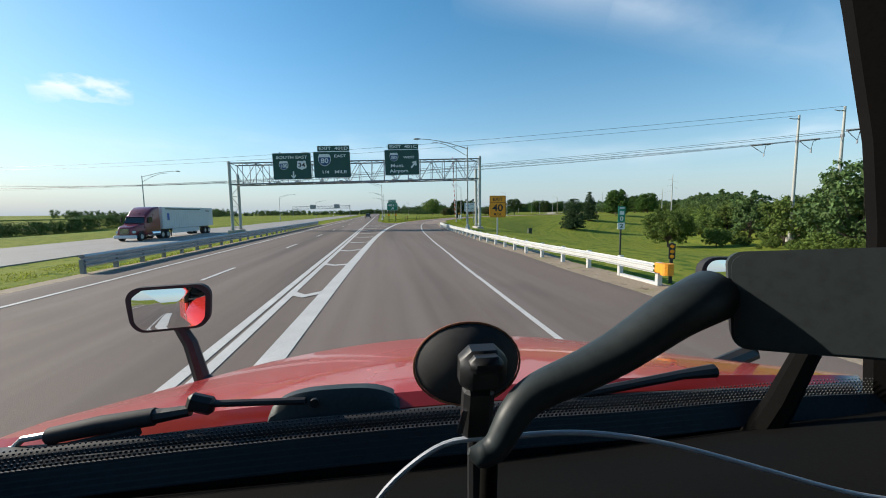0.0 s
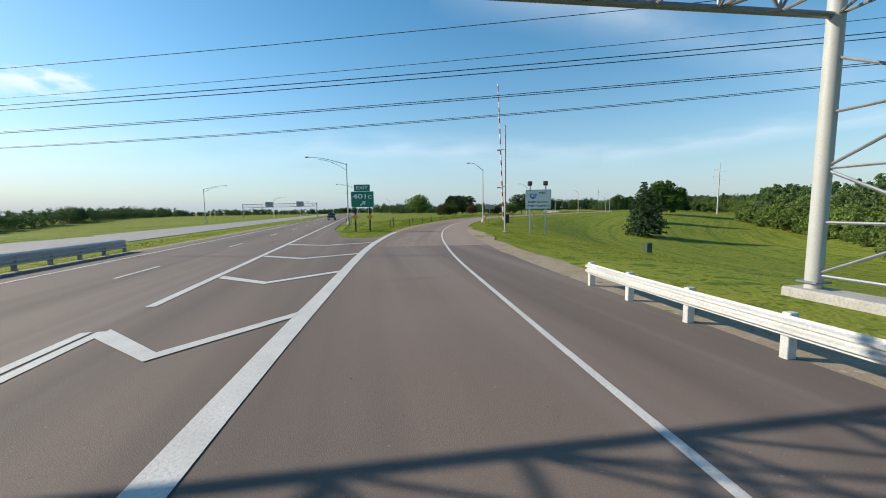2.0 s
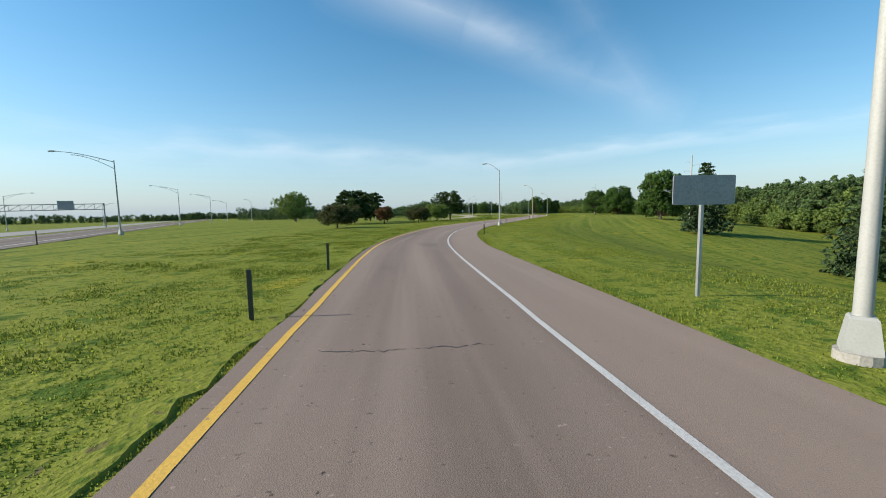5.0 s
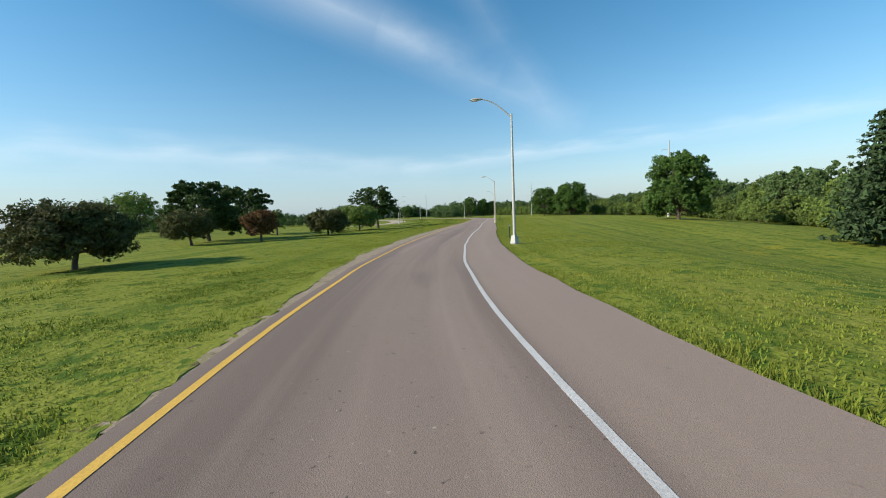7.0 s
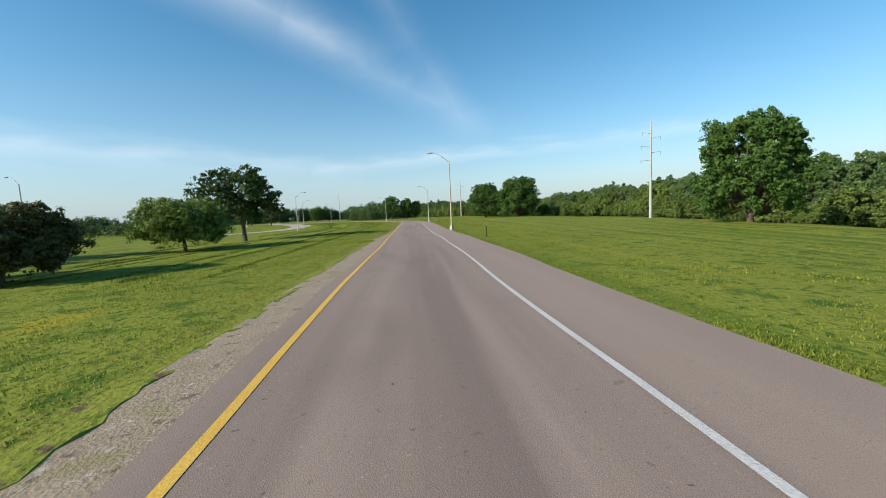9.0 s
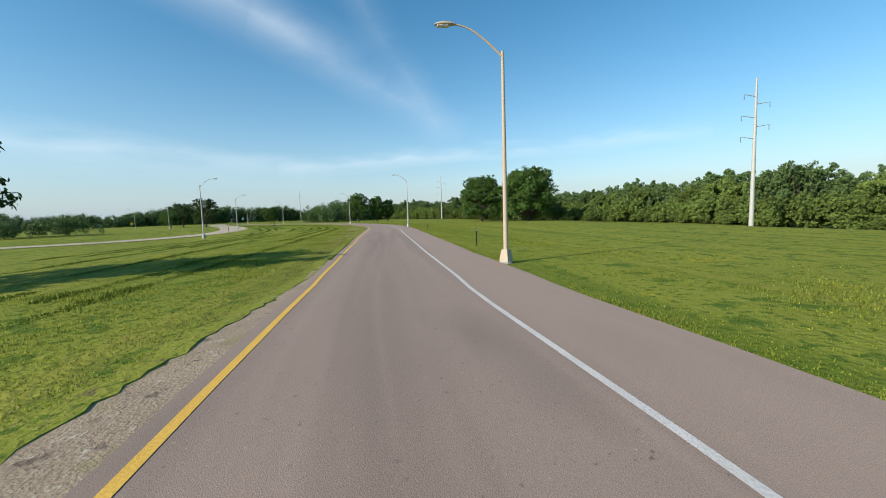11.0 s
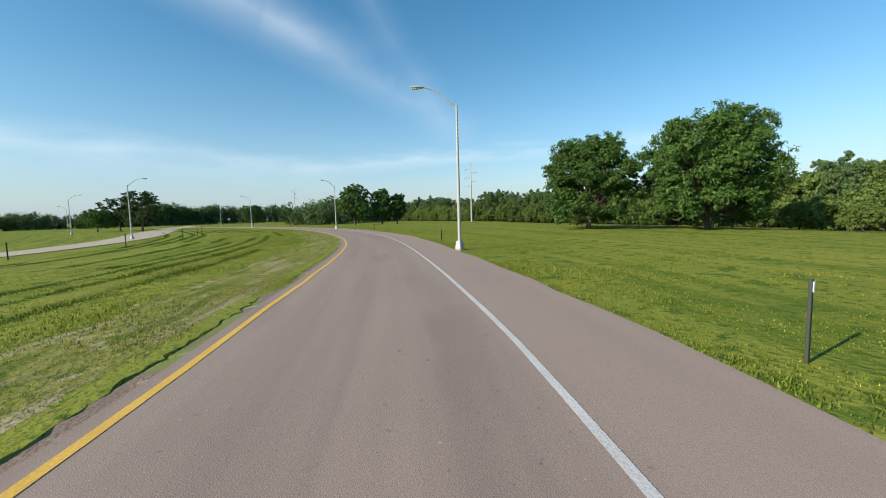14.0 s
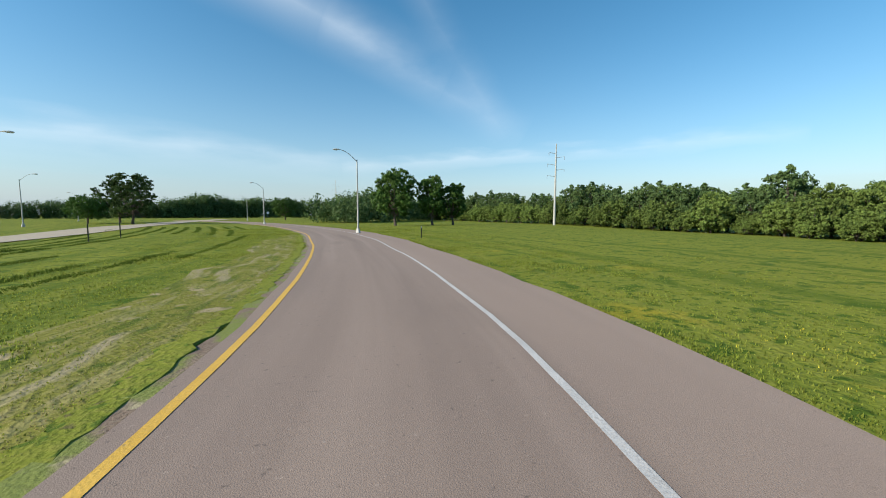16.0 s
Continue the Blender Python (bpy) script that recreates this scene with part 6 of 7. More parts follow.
transmission_pole("tall grey steel transmission pole with short arms", 125.6, 212.1, 22.2, 45)
transmission_pole("tall grey steel transmission pole with short arms", 190.4, 335.4, 20.6, 35)
transmission_pole("tall grey steel transmission pole with short arms", 217.8, 527.8, 26, 20)
for x_, y_, h_ in ((66.0, 72.9, 19.4), (67.6, 66.3, 19.2), (68.6, 61.9, 19.2)):
    z_ = h_ - ground_z(x_, y_)
    hp = thing("transmission_pole", "tall pale dead-end transmission pole above the scrub", "utility pole", facing(x_, y_, -10, ground_z(x_, y_)))
    part("pole", Shape().tube([(0, 0, -1), (0, 0, z_ * 0.5), (0, 0, z_)], [0.33, 0.26, 0.17], 12), M_LAMPPOST, hp, smooth=True)
    part("footing", Shape().tube([(0, 0, -0.5), (0, 0, 1.6), (0, 0, 1.75)], [0.62, 0.62, 0.5], 12), M_CONCRETE, hp)
    part("top_arm", Shape().tube([(0, 0, z_ - 0.7), (-1.1, 0, z_ - 0.75), (-2.2, 0, z_ - 0.65)], [0.1, 0.08, 0.05], 6), M_LAMPPOST, hp)
    part("clamp", Shape().tube([(0, 0, z_ - 5.0), (0, 0, z_ - 4.5)], 0.3, 12), M_GALV_DARK, hp)


def road_wire(y0, m, z0, k, c, end):
    """A conductor over the motorway, from beyond the oncoming lanes to the tall poles."""
    pts = [(x_, y0 + m * x_, z0 + k * x_ + c * x_ * x_) for x_ in [-150 + (end + 150) * i / 36 for i in range(37)]]
    w_ = part("power_line", Shape().tube(pts, 0.026, 5), M_WIRE)
    return tagged(w_, "thin dark overhead power line crossing the motorway", "power line", group="overhead wires")


def strain_insulator(y0, m, z0, k, c, x0, x1):
    """Long dark insulator string in line with a conductor, with its jumper loop below."""
    at = lambda x_: Vector((x_, y0 + m * x_, z0 + k * x_ + c * x_ * x_))
    a, b = at(x0), at(x1)
    si = thing("strain_insulator", "dark ribbed strain insulator on an overhead power line", "insulator", pose(*a), group="strain insulators")
    n_ = 15
    part("string", Shape().tube([(b - a) * (i / (2 * n_)) for i in range(2 * n_ + 1)], [0.08 if i % 2 else 0.19 for i in range(2 * n_ + 1)], 8), M_GALV_DARK, si)
    mid = (b - a) * 0.62
    part("jumper", Shape().tube([Vector((0, 0, 0)), mid * 0.5 + Vector((0, 0, -0.9)), mid + Vector((0, 0, -1.7)), mid + Vector((0.3, 0, -0.3)), (b - a)], 0.05, 6), M_WIRE, si)
    part("weight", Shape().tube([mid + Vector((0, 0, -1.5)), mid + Vector((0, 0, -2.2))], [0.1, 0.12], 8), M_GALV_DARK, si)


for y0, m, z0, k, c, gap, x0, x1, end in ((69.1, -0.105, 9.98, 0.052, 0.00028, 0.27, 64.2, 66.8, 68.6), (76.3, -0.148, 10.49, 0.0403, 0.00022, 0.13, 61.2, 64.2, 67.6), (83.5, -0.161, 10.74, 0.0402, 0.0003, 0.12, 58.5, 61.9, 66.0)):
    road_wire(y0, m, z0 - gap / 2, k, c, end)
    road_wire(y0, m, z0 + gap / 2, k, c, end)
    strain_insulator(y0, m, z0, k, c, x0, x1)
road_wire(83.5, -0.161, 15.9, 0.038, 0.0002, 66.0)
road_wire(76.3, -0.148, 15.6, 0.04, 0.0002, 67.6)

# ---- vehicles ----
def wheel(parent, x, y, r, w, z=0.0):
    t = part("wheel", Shape().tube([(x - w / 2, y, z + r), (x - w / 2 + 0.03, y, z + r), (x + w / 2 - 0.03, y, z + r), (x + w / 2, y, z + r)], [r * 0.92, r, r, r * 0.92], 18), M_RUBBER, parent, "black tyre")
    part("rim", Shape().tube([(x - w / 2 - 0.012, y, z + r), (x + w / 2 + 0.012, y, z + r)], r * 0.55, 14), M_GALV, t)


def hull(sections, mat, name, parent, label="", smooth=True):
    """Skin over cross-sections given as lists of points with equal counts."""
    s = Shape()
    rings = [s.add(r) for r in sections]
    for a, b in zip(rings, rings[1:]):
        s.face_ring(a, b)
    s.f.append(tuple(reversed(rings[0])))
    s.f.append(tuple(rings[-1]))
    return part(name, s, mat, parent, label, smooth)


def section(y, w, z0, z1, top_w=None, r=0.12, n=4):
    """Rounded cross-section at y, narrower at the top."""
    top_w = top_w or w
    out = []
    for px_, pz in rounded(1.0, 1.0, min(0.3, r / max(0.3, z1 - z0)), n):
        ww = w + (top_w - w) * (pz + 0.5)
        out.append((px_ * ww, y, z0 + (pz + 0.5) * (z1 - z0)))
    return out


# oncoming lorry with maroon tractor and white trailer; its front looks along local -y
p = on_main(48.0, -28.3)
lorry = thing("semi_truck", "maroon tractor unit pulling a long white box trailer", "truck", facing(p.x, p.y, -9.1, -0.71))
hull([section(0.0, 1.3, 0.75, 1.45, 1.1), section(0.12, 1.7, 0.62, 1.58, 1.4), section(0.6, 2.05, 0.6, 1.72, 1.65), section(1.6, 2.3, 0.6, 1.92, 1.95), section(1.8, 2.35, 0.6, 1.98, 2.05)], M_MAROON, "hood", lorry)
cabp = hull([section(1.78, 2.36, 0.6, 2.0, 2.15), section(2.1, 2.42, 0.6, 2.62, 2.1), section(2.4, 2.45, 0.6, 2.95, 2.1, 0.3), section(3.0, 2.46, 0.6, 3.45, 2.2, 0.3), section(3.8, 2.48, 0.6, 3.85, 2.3, 0.3), section(4.75, 2.48, 0.6, 3.95, 2.35, 0.25)], M_MAROON, "cab", lorry)
ws = Shape()
i_ = ws.add([(-1.03, 1.80, 2.03), (1.03, 1.80, 2.03), (0.93, 2.22, 2.72), (-0.93, 2.22, 2.72), (-1.03, 1.72, 2.03), (1.03, 1.72, 2.03), (0.93, 2.13, 2.74), (-0.93, 2.13, 2.74)])
ws.face_ring(i_[:4], i_[4:])
ws.f += [tuple(i_[3::-1]), tuple(i_[4:])]
part("windscreen", ws, M_DARK_GLASS, cabp)
part("sun_visor", Shape().box((0, 2.14, 2.80), (2.0, 0.26, 0.06), pose(0, 0, 0, 25, 0, 0), 0.02), M_MAROON, cabp)
for sx in (-1, 1):
    part("side_window", Shape().plate([(2.25, 2.05), (3.15, 2.05), (3.15, 2.72), (2.55, 2.72)], sx * 1.19, sx * 1.225, plane="yz"), M_DARK_GLASS, cabp)
    part("wheel_arch", Shape().tube([(sx * 1.14, 1.1 + 0.62 * math.cos(a * 0.314), 0.5 + 0.62 * math.sin(a * 0.314)) for a in range(11)], 0.05, 6), M_BLACK, lorry)
    part("fuel_tank", Shape().tube([(sx * 1.0, 2.9, 0.75), (sx * 1.0, 4.6, 0.75)], 0.33, 14), M_CHROME, lorry)
    part("mirror", Shape().box((sx * 1.42, 2.0, 2.4), (0.12, 0.14, 0.6), None, 0.03).box((sx * 1.3, 2.05, 2.2), (0.2, 0.04, 0.04)), M_BLACK, lorry)
    part("headlight", Shape().box((sx * 0.80, 0.2, 1.05), (0.36, 0.3, 0.28), pose(0, 0, 0, 0, 0, -sx * 30), 0.06), M_LENS, lorry)
grille = part("grille", Shape().box((0, -0.02, 1.12), (0.95, 0.06, 0.66), None, 0.03), M_BLACK, lorry)
for k in range(6):
    part("grille_bar", Shape().box((0, -0.055, 0.86 + k * 0.1), (0.88, 0.02, 0.03)), M_CHROME, grille)
part("bumper", Shape().box((0, 0.05, 0.52), (2.3, 0.3, 0.36), None, 0.07), M_TRAILER, lorry, "pale bumper")
part("trailer_box", Shape().box((0, 12.6, 2.55), (2.55, 14.6, 2.75), bevel=0.04), M_TRAILER, lorry, "white box trailer")
for i in range(24):
    part("side_rib", Shape().box((1.285, 5.6 + i * 0.61, 2.6), (0.02, 0.05, 2.7)), M_TRAILER, lorry)
for z_, l_ in ((3.45, 0.9),):
    for k in range(5):
        part("lettering_bar", Shape().box((1.3, 18.6 - k * 0.28, z_), (0.012, 0.2, 0.24)), M_SIGN_BACK, lorry)
part("dark_emblem", Shape().box((1.3, 6.6, 2.7), (0.012, 0.5, 0.9)), M_SIGN_BLUE, lorry, "dark blue emblem on the trailer")
part("green_stripe", Shape().box((1.3, 10.8, 3.7), (0.012, 9.5, 0.14)), M_GREEN_DARK, lorry)
part("trailer_frame", Shape().box((0, 12.6, 1.05), (1.1, 14.2, 0.25)), M_BLACK, lorry)
part("side_skirt", Shape().box((1.22, 11.3, 0.85), (0.04, 7.6, 0.6)), M_TRAILER, lorry)
for sx in (-0.95, 0.95):
    for yy in (1.1, 5.2, 6.4, 17.0, 18.3):
        wheel(lorry, sx, yy, 0.5, 0.36 if yy < 2 else 0.6)
part("landing_gear", Shape().box((0.7, 8.2, 0.6), (0.12, 0.12, 0.9)).box((-0.7, 8.2, 0.6), (0.12, 0.12, 0.9)), M_BLACK, lorry)


def pickup(label, m, mat):
    """Crew-cab pickup; its tail looks along local -y."""
    c = thing("pickup_truck", label, "car", m)
    hull([section(0.0, 1.85, 0.55, 1.15, 1.8), section(0.1, 1.95, 0.5, 1.22, 1.85), section(5.0, 1.98, 0.5, 1.22, 1.85), section(5.55, 1.85, 0.5, 1.1, 1.6), section(5.62, 1.7, 0.55, 1.0, 1.5)], mat, "body", c)
    hull([section(1.9, 1.75, 1.2, 1.28, 1.7), section(2.15, 1.75, 1.2, 1.85, 1.4), section(3.4, 1.75, 1.2, 1.9, 1.4), section(4.3, 1.75, 1.2, 1.3, 1.7)], mat, "cab", c)
    part("rear_window", Shape().plate([(-0.62, 1.36), (0.62, 1.36), (0.52, 1.75), (-0.52, 1.75)], 2.0, 2.03), M_DARK_GLASS, c)
    part("bumper", Shape().box((0, -0.06, 0.55), (1.8, 0.16, 0.2), bevel=0.03), M_CHROME, c)
    part("tailgate", Shape().box((0, -0.005, 0.92), (1.45, 0.03, 0.45), bevel=0.01), mat, c)
    part("number_plate", Shape().box((0, -0.15, 0.56), (0.3, 0.02, 0.15)), M_SIGN_WHITE, c)
    for sx in (-1, 1):
        part("tail_light", Shape().box((sx * 0.84, 0.0, 0.95), (0.16, 0.05, 0.42), bevel=0.02), M_RED_LAMP, c)
        for yy in (1.1, 4.6):
            wheel(c, sx * 0.82, yy, 0.38, 0.26)
        part("side_window", Shape().plate([(2.2, 1.35), (4.0, 1.35), (3.5, 1.78), (2.3, 1.78)], sx * 0.8, sx * 0.86, plane="yz"), M_DARK_GLASS, c)
    return c


p = on_main(150.0, -4.9)
pickup("dark grey pickup truck driving ahead on the motorway", facing(p.x, p.y, -9.1), M_CAR_GREY)


# ---- grass along the roads ----
def grass_band(name, label, place, count, seed, height, mat, thin=1.0):
    rng_ = random.Random(seed)
    verts, faces = [], []
    for _ in range(count):
        q = place(rng_)
        if q is None:
            continue
        z_ = ground_z(q.x, q.y)
        tall = 0.7 + 2.2 * max(0.0, noise.noise((q.x * 0.22, q.y * 0.22, 7.0)))
        for _b in range(3):
            a = rng_.uniform(0, 6.283)
            hh = height * rng_.uniform(0.4, 1.2) * tall
            wd = thin * (0.02 + 0.02 * rng_.random())
            bx, by = q.x + rng_.uniform(-0.12, 0.12), q.y + rng_.uniform(-0.12, 0.12)
            dx, dy = math.cos(a) * wd, math.sin(a) * wd
            lx, ly = rng_.uniform(-0.5, 0.5) * hh, rng_.uniform(-0.5, 0.5) * hh
            k = len(verts)
            verts.extend(((bx - dx, by - dy, z_ - 0.02), (bx + dx, by + dy, z_ - 0.02), (bx + lx, by + ly, z_ + hh)))
            faces.append((k, k + 1, k + 2))
    return tagged(part(name, raw_mesh(name, verts, faces, mat), mat), label, "grass", kind="stuff")


def left_place(r):
    s_ = r.uniform(84, 385)
    d_ = knots(LEFT_D, s_) - knots(LEFT_PAVE, s_) - gravel_width(s_) - 0.1 - abs(r.gauss(0, 1)) * 6.5
    q = on_ramp(s_, d_)
    if s_ < 112 and q.dot(ME) < 0.3:
        return None
    return q


def mown_rows(r):
    s_ = r.uniform(205, 400)
    k = r.randrange(1, 11)
    d_ = knots(LEFT_D, s_) - 4.6 - 1.9 * k + 0.25 * math.sin(s_ * 0.05 + k) + r.gauss(0, 0.16)
    q = on_ramp(s_, d_)
    return q if noise.noise((s_ * 0.03, k * 3.7, 1.0)) > -0.12 else None


def rut_rows(r):
    s_ = r.uniform(255, 345)
    k = r.randrange(3)
    if noise.noise((s_ * 0.12, k * 2.3, 3.0)) < -0.15:
        return None
    return on_ramp(s_, knots(LEFT_D, s_) - 1.1 - 0.75 * k + 0.12 * math.sin(s_ * 0.2 + k) + r.gauss(0, 0.13))


def straw_edge(r):
    s_ = r.uniform(190, 330)
    return on_ramp(s_, knots(LEFT_D, s_) - knots(LEFT_PAVE, s_) - 0.15 - abs(r.gauss(0, 0.9)) - 0.5 * r.random())


def right_place(r):
    s_ = r.uniform(64, 385)
    return on_ramp(s_, knots(WHITE_D, s_) + knots(PAVE_D, s_) + 0.1 + abs(r.gauss(0, 1)) * 6.0)


def sod_place(r):
    s_ = r.uniform(100, 410)
    return on_ramp(s_, knots(LEFT_D, s_) - knots(LEFT_PAVE, s_) - gravel_width(s_) - 0.16 * smooth01(s_, 246, 262) - 0.02 - abs(r.gauss(0, 0.3)))


def median_place(r):
    a = r.uniform(5, 150)
    return on_main(a, r.uniform(-17.0, -11.8))


grass_band("grass_tufts", "rough green grass beside the ramp", left_place, 150000, 3, 0.05, M_BLADE, 0.7)
grass_band("grass_tufts", "rough green grass on the outer side of the ramp", right_place, 110000, 4, 0.05, M_BLADE, 0.7)
grass_band("sod_grass", "taller green grass along the turf edge", sod_place, 42000, 31, 0.06, M_BLADE, 0.6)
grass_band("grass_tufts", "grass of the motorway median", median_place, 9000, 5, 0.09, M_BLADE)


def gore_weeds(r):
    s_ = r.uniform(88, 170)
    q = on_ramp(s_, knots(LEFT_D, s_) - knots(LEFT_PAVE, s_) - gravel_width(s_) - 0.15 - r.uniform(0, 1) ** 1.4 * 15)
    if q.dot(ME) < 0.3 or noise.noise((q.x * 0.55, q.y * 0.55, 4.0)) + 0.4 * noise.noise((q.x * 2.1, q.y * 2.1, 9.0)) < 0.03:
        return None
    return q


grass_band("rough_weeds", "dark green rough weeds in clumps on the gore", gore_weeds, 60000, 27, 0.06, M_BLADE_DARK, 0.7)


def edge_weeds(r):
    s_ = r.uniform(95, 400)
    if noise.noise((s_ * 0.15, 2.0, 8.0)) < -0.1:
        return None
    return on_ramp(s_, knots(WHITE_D, s_) + knots(PAVE_D, s_) + 0.05 + abs(r.gauss(0, 0.35)))


grass_band("tall_weeds", "taller light green weeds along the pavement's edge", edge_weeds, 18000, 17, 0.065, M_BLADE, 0.6)
grass_band("mown_rows", "dark rows of cut grass left by mowing", mown_rows, 70000, 15, 0.08, M_BLADE_DARK, 1.1)
grass_band("dry_ruts", "dry brown wheel ruts in the grass beside the ramp", rut_rows, 9000, 18, 0.035, M_RUT, 1.0)
grass_band("dry_grass", "dry straw-coloured grass along the ramp's edge", straw_edge, 12000, 16, 0.045, M_STRAW)


def weed_place(r):
    s_ = r.uniform(182, 318)
    side = r.random() < 0.5
    if side:
        q = on_ramp(s_, knots(LEFT_D, s_) - 1.0 - abs(r.gauss(0, 1)) * 7)
    else:
        q = on_ramp(s_, knots(WHITE_D, s_) + 3.6 + abs(r.gauss(0, 1)) * 9)
    return q if noise.noise((q.x * 0.12, q.y * 0.12, 5.0)) > 0.12 else None


grass_band("wild_flowers", "small yellow wild flowers in the grass", weed_place, 9000, 6, 0.04, M_WEED, 0.3)


# ---- the lorry whose driver looks out, as it stands at the start ----
CAB = pose(0, 0, 0, 0, 0, 7.4)
own = thing("truck_cab", "red conventional lorry cab with long hood and open windscreen", "truck", CAB)
MID = 0.25


def hood_section(y, crown, k, half, low):
    """Cross-section of the hood: crowned top that rounds over into the sides."""
    pts = []
    for i in range(25):
        dx = -half + 2 * half * i / 24
        edge = max(0.0, abs(dx) - (half - 0.12)) / 0.12
        pts.append((MID + dx, y, crown - k * dx * dx - 0.10 * edge ** 2.2))
    return pts + [(MID + half + 0.02, y, low), (MID - half - 0.02, y, low)]


hull([hood_section(0.97, 1.80, 0.03, 1.30, 1.05), hood_section(1.0, 1.828, 0.035, 1.32, 1.05), hood_section(1.25, 1.79, 0.058, 1.42, 1.05), hood_section(1.5, 1.742, 0.075, 1.42, 1.05),
      hood_section(2.0, 1.637, 0.107, 1.34, 1.05), hood_section(2.4, 1.49, 0.12, 1.22, 1.0), hood_section(2.8, 1.34, 0.13, 1.05, 0.95), hood_section(3.0, 1.15, 0.14, 0.9, 0.9)], M_TRUCK_RED, "hood", own, "glossy red hood")
part("bumper", Shape().box((MID, 3.0, 0.62), (2.3, 0.28, 0.42), bevel=0.06), M_CHROME, own, "chrome bumper")
part("grille", Shape().box((MID, 3.0, 1.03), (1.0, 0.06, 0.36), bevel=0.02), M_CHROME, own)
part("chassis", Shape().box((MID, 0.6, 0.72), (0.95, 4.4, 0.3), bevel=0.02), M_BLACK, own, "black chassis rail")
for sx in (-1, 1):
    part("headlight", Shape().box((MID + sx * 0.78, 2.9, 1.02), (0.36, 0.16, 0.26), bevel=0.05), M_LENS, own)
    wheel(own, MID + sx * 1.02, 1.95, 0.5, 0.32)
    wheel(own, MID + sx * 1.02, -1.1, 0.5, 0.5)

# cab shell
XL, XR, YB, YF = -1.10, 1.60, -1.7, 0.88
cab_body = part("cab_body", Shape().box(((XL + XR) / 2, (YB + YF) / 2 - 0.06, 0.99), (XR - XL, YF - YB - 0.12, 0.10), bevel=0.02).box(((XL + XR) / 2, YB, 2.0), (XR - XL, 0.07, 2.0), bevel=0.02)
                .box(((XL + XR) / 2, YF - 0.03, 1.29), (XR - XL - 0.1, 0.06, 0.58), bevel=0.02), M_TRUCK_RED, own, "red cab shell")
part("cab_roof", Shape().box(((XL + XR) / 2, (YB + 0.42) / 2, 2.99), (XR - XL, 0.42 - YB, 0.09), bevel=0.04), M_TRUCK_RED, own)
for xs, side in ((XL, -1), (XR, 1)):
    door = part("cab_door", Shape().box((xs, 0.0, 1.50), (0.07, 1.5, 0.92), bevel=0.02), M_TRUCK_RED, own)
    part("door_handle", Shape().box((xs + side * 0.05, -0.55, 1.75), (0.03, 0.2, 0.05), bevel=0.012), M_BLACK, door)
    part("side_panel", Shape().box((xs, -1.22, 2.0), (0.07, 0.92, 1.94), bevel=0.02), M_TRUCK_RED, own)
    part("roof_rail", Shape().box((xs, -0.2, 2.92), (0.07, 1.2, 0.1), bevel=0.02), M_TRUCK_RED, own)
lining = part("cab_lining", Shape().box(((XL + XR) / 2, YB + 0.06, 2.0), (XR - XL - 0.16, 0.03, 1.85)).box(((XL + XR) / 2, (YB + 0.36) / 2, 2.93), (XR - XL - 0.1, 0.3 - YB, 0.02))
              .box((XL + 0.055, -0.4, 1.5), (0.02, 2.4, 0.86)).box((XR - 0.055, -0.4, 1.5), (0.02, 2.4, 0.86)).box(((XL + XR) / 2, -0.5, 1.055), (XR - XL - 0.16, 2.2, 0.02)), M_LINING, own, "grey cloth and vinyl cab lining")
# pillars of the windscreen
part("windscreen_pillar", Shape().tube([(XL + 0.02, 0.80, 1.7), (XL + 0.02, 0.72, 2.2), (XL + 0.03, 0.42, 2.96)], [0.07, 0.055, 0.055], 10), M_DASH, own, "dark trimmed pillar", True)
right_pillar = [(1.335, 0.85, 1.40), (1.282, 0.85, 1.953), (1.258, 0.85, 2.25), (1.218, 0.85, 2.48), (1.12, 0.85, 2.81), (1.06, 0.85, 2.98)]
pil = Shape()
rings = [pil.add([(x_, y_, z_), (x_ + 0.03, y_ + 0.045, z_), (x_ + 0.34, y_ + 0.03, z_), (x_ + 0.36, y_ - 0.12, z_), (x_ + 0.05, y_ - 0.07, z_)]) for x_, y_, z_ in right_pillar]
for r0_, r1_ in zip(rings, rings[1:]):
    pil.face_ring(r0_, r1_)
pil.f.append(tuple(rings[0]))
pil.f.append(tuple(rings[-1]))
part("windscreen_pillar", pil, M_DASH, own, "wide dark trimmed pillar", True)
part("pillar_strut", Shape().tube([(1.12, 0.82, 2.09), (1.03, 0.82, 1.93), (0.97, 0.82, 1.81), (0.87, 0.82, 1.66)], [0.026, 0.028, 0.033, 0.04], 8), M_DASH, own, "dark slanting strut")

# dashboard
dash = Shape()
prof = [(0.86, 1.70), (0.80, 1.735), (0.70, 1.78), (0.58, 1.83), (0.45, 1.875), (0.36, 1.895), (0.22, 1.895), (0.10, 1.84), (0.06, 1.70), (0.06, 1.1), (0.86, 1.1)]
cols = []
for i in range(13):
    x_ = XL + 0.06 + (XR - XL - 0.12) * i / 12
    rise = 0.03 * max(0.0, x_) ** 1.5
    cols.append(dash.add([(x_, y_, z_ + (rise if z_ > 1.5 else 0)) for y_, z_ in prof]))
for a_, b_ in zip(cols, cols[1:]):
    dash.face_ring(a_, b_)
dash.f.append(tuple(reversed(cols[0])))
dash.f.append(tuple(cols[-1]))
dashboard = part("dashboard", dash, M_DASH, own, "dark brown dashboard", True)
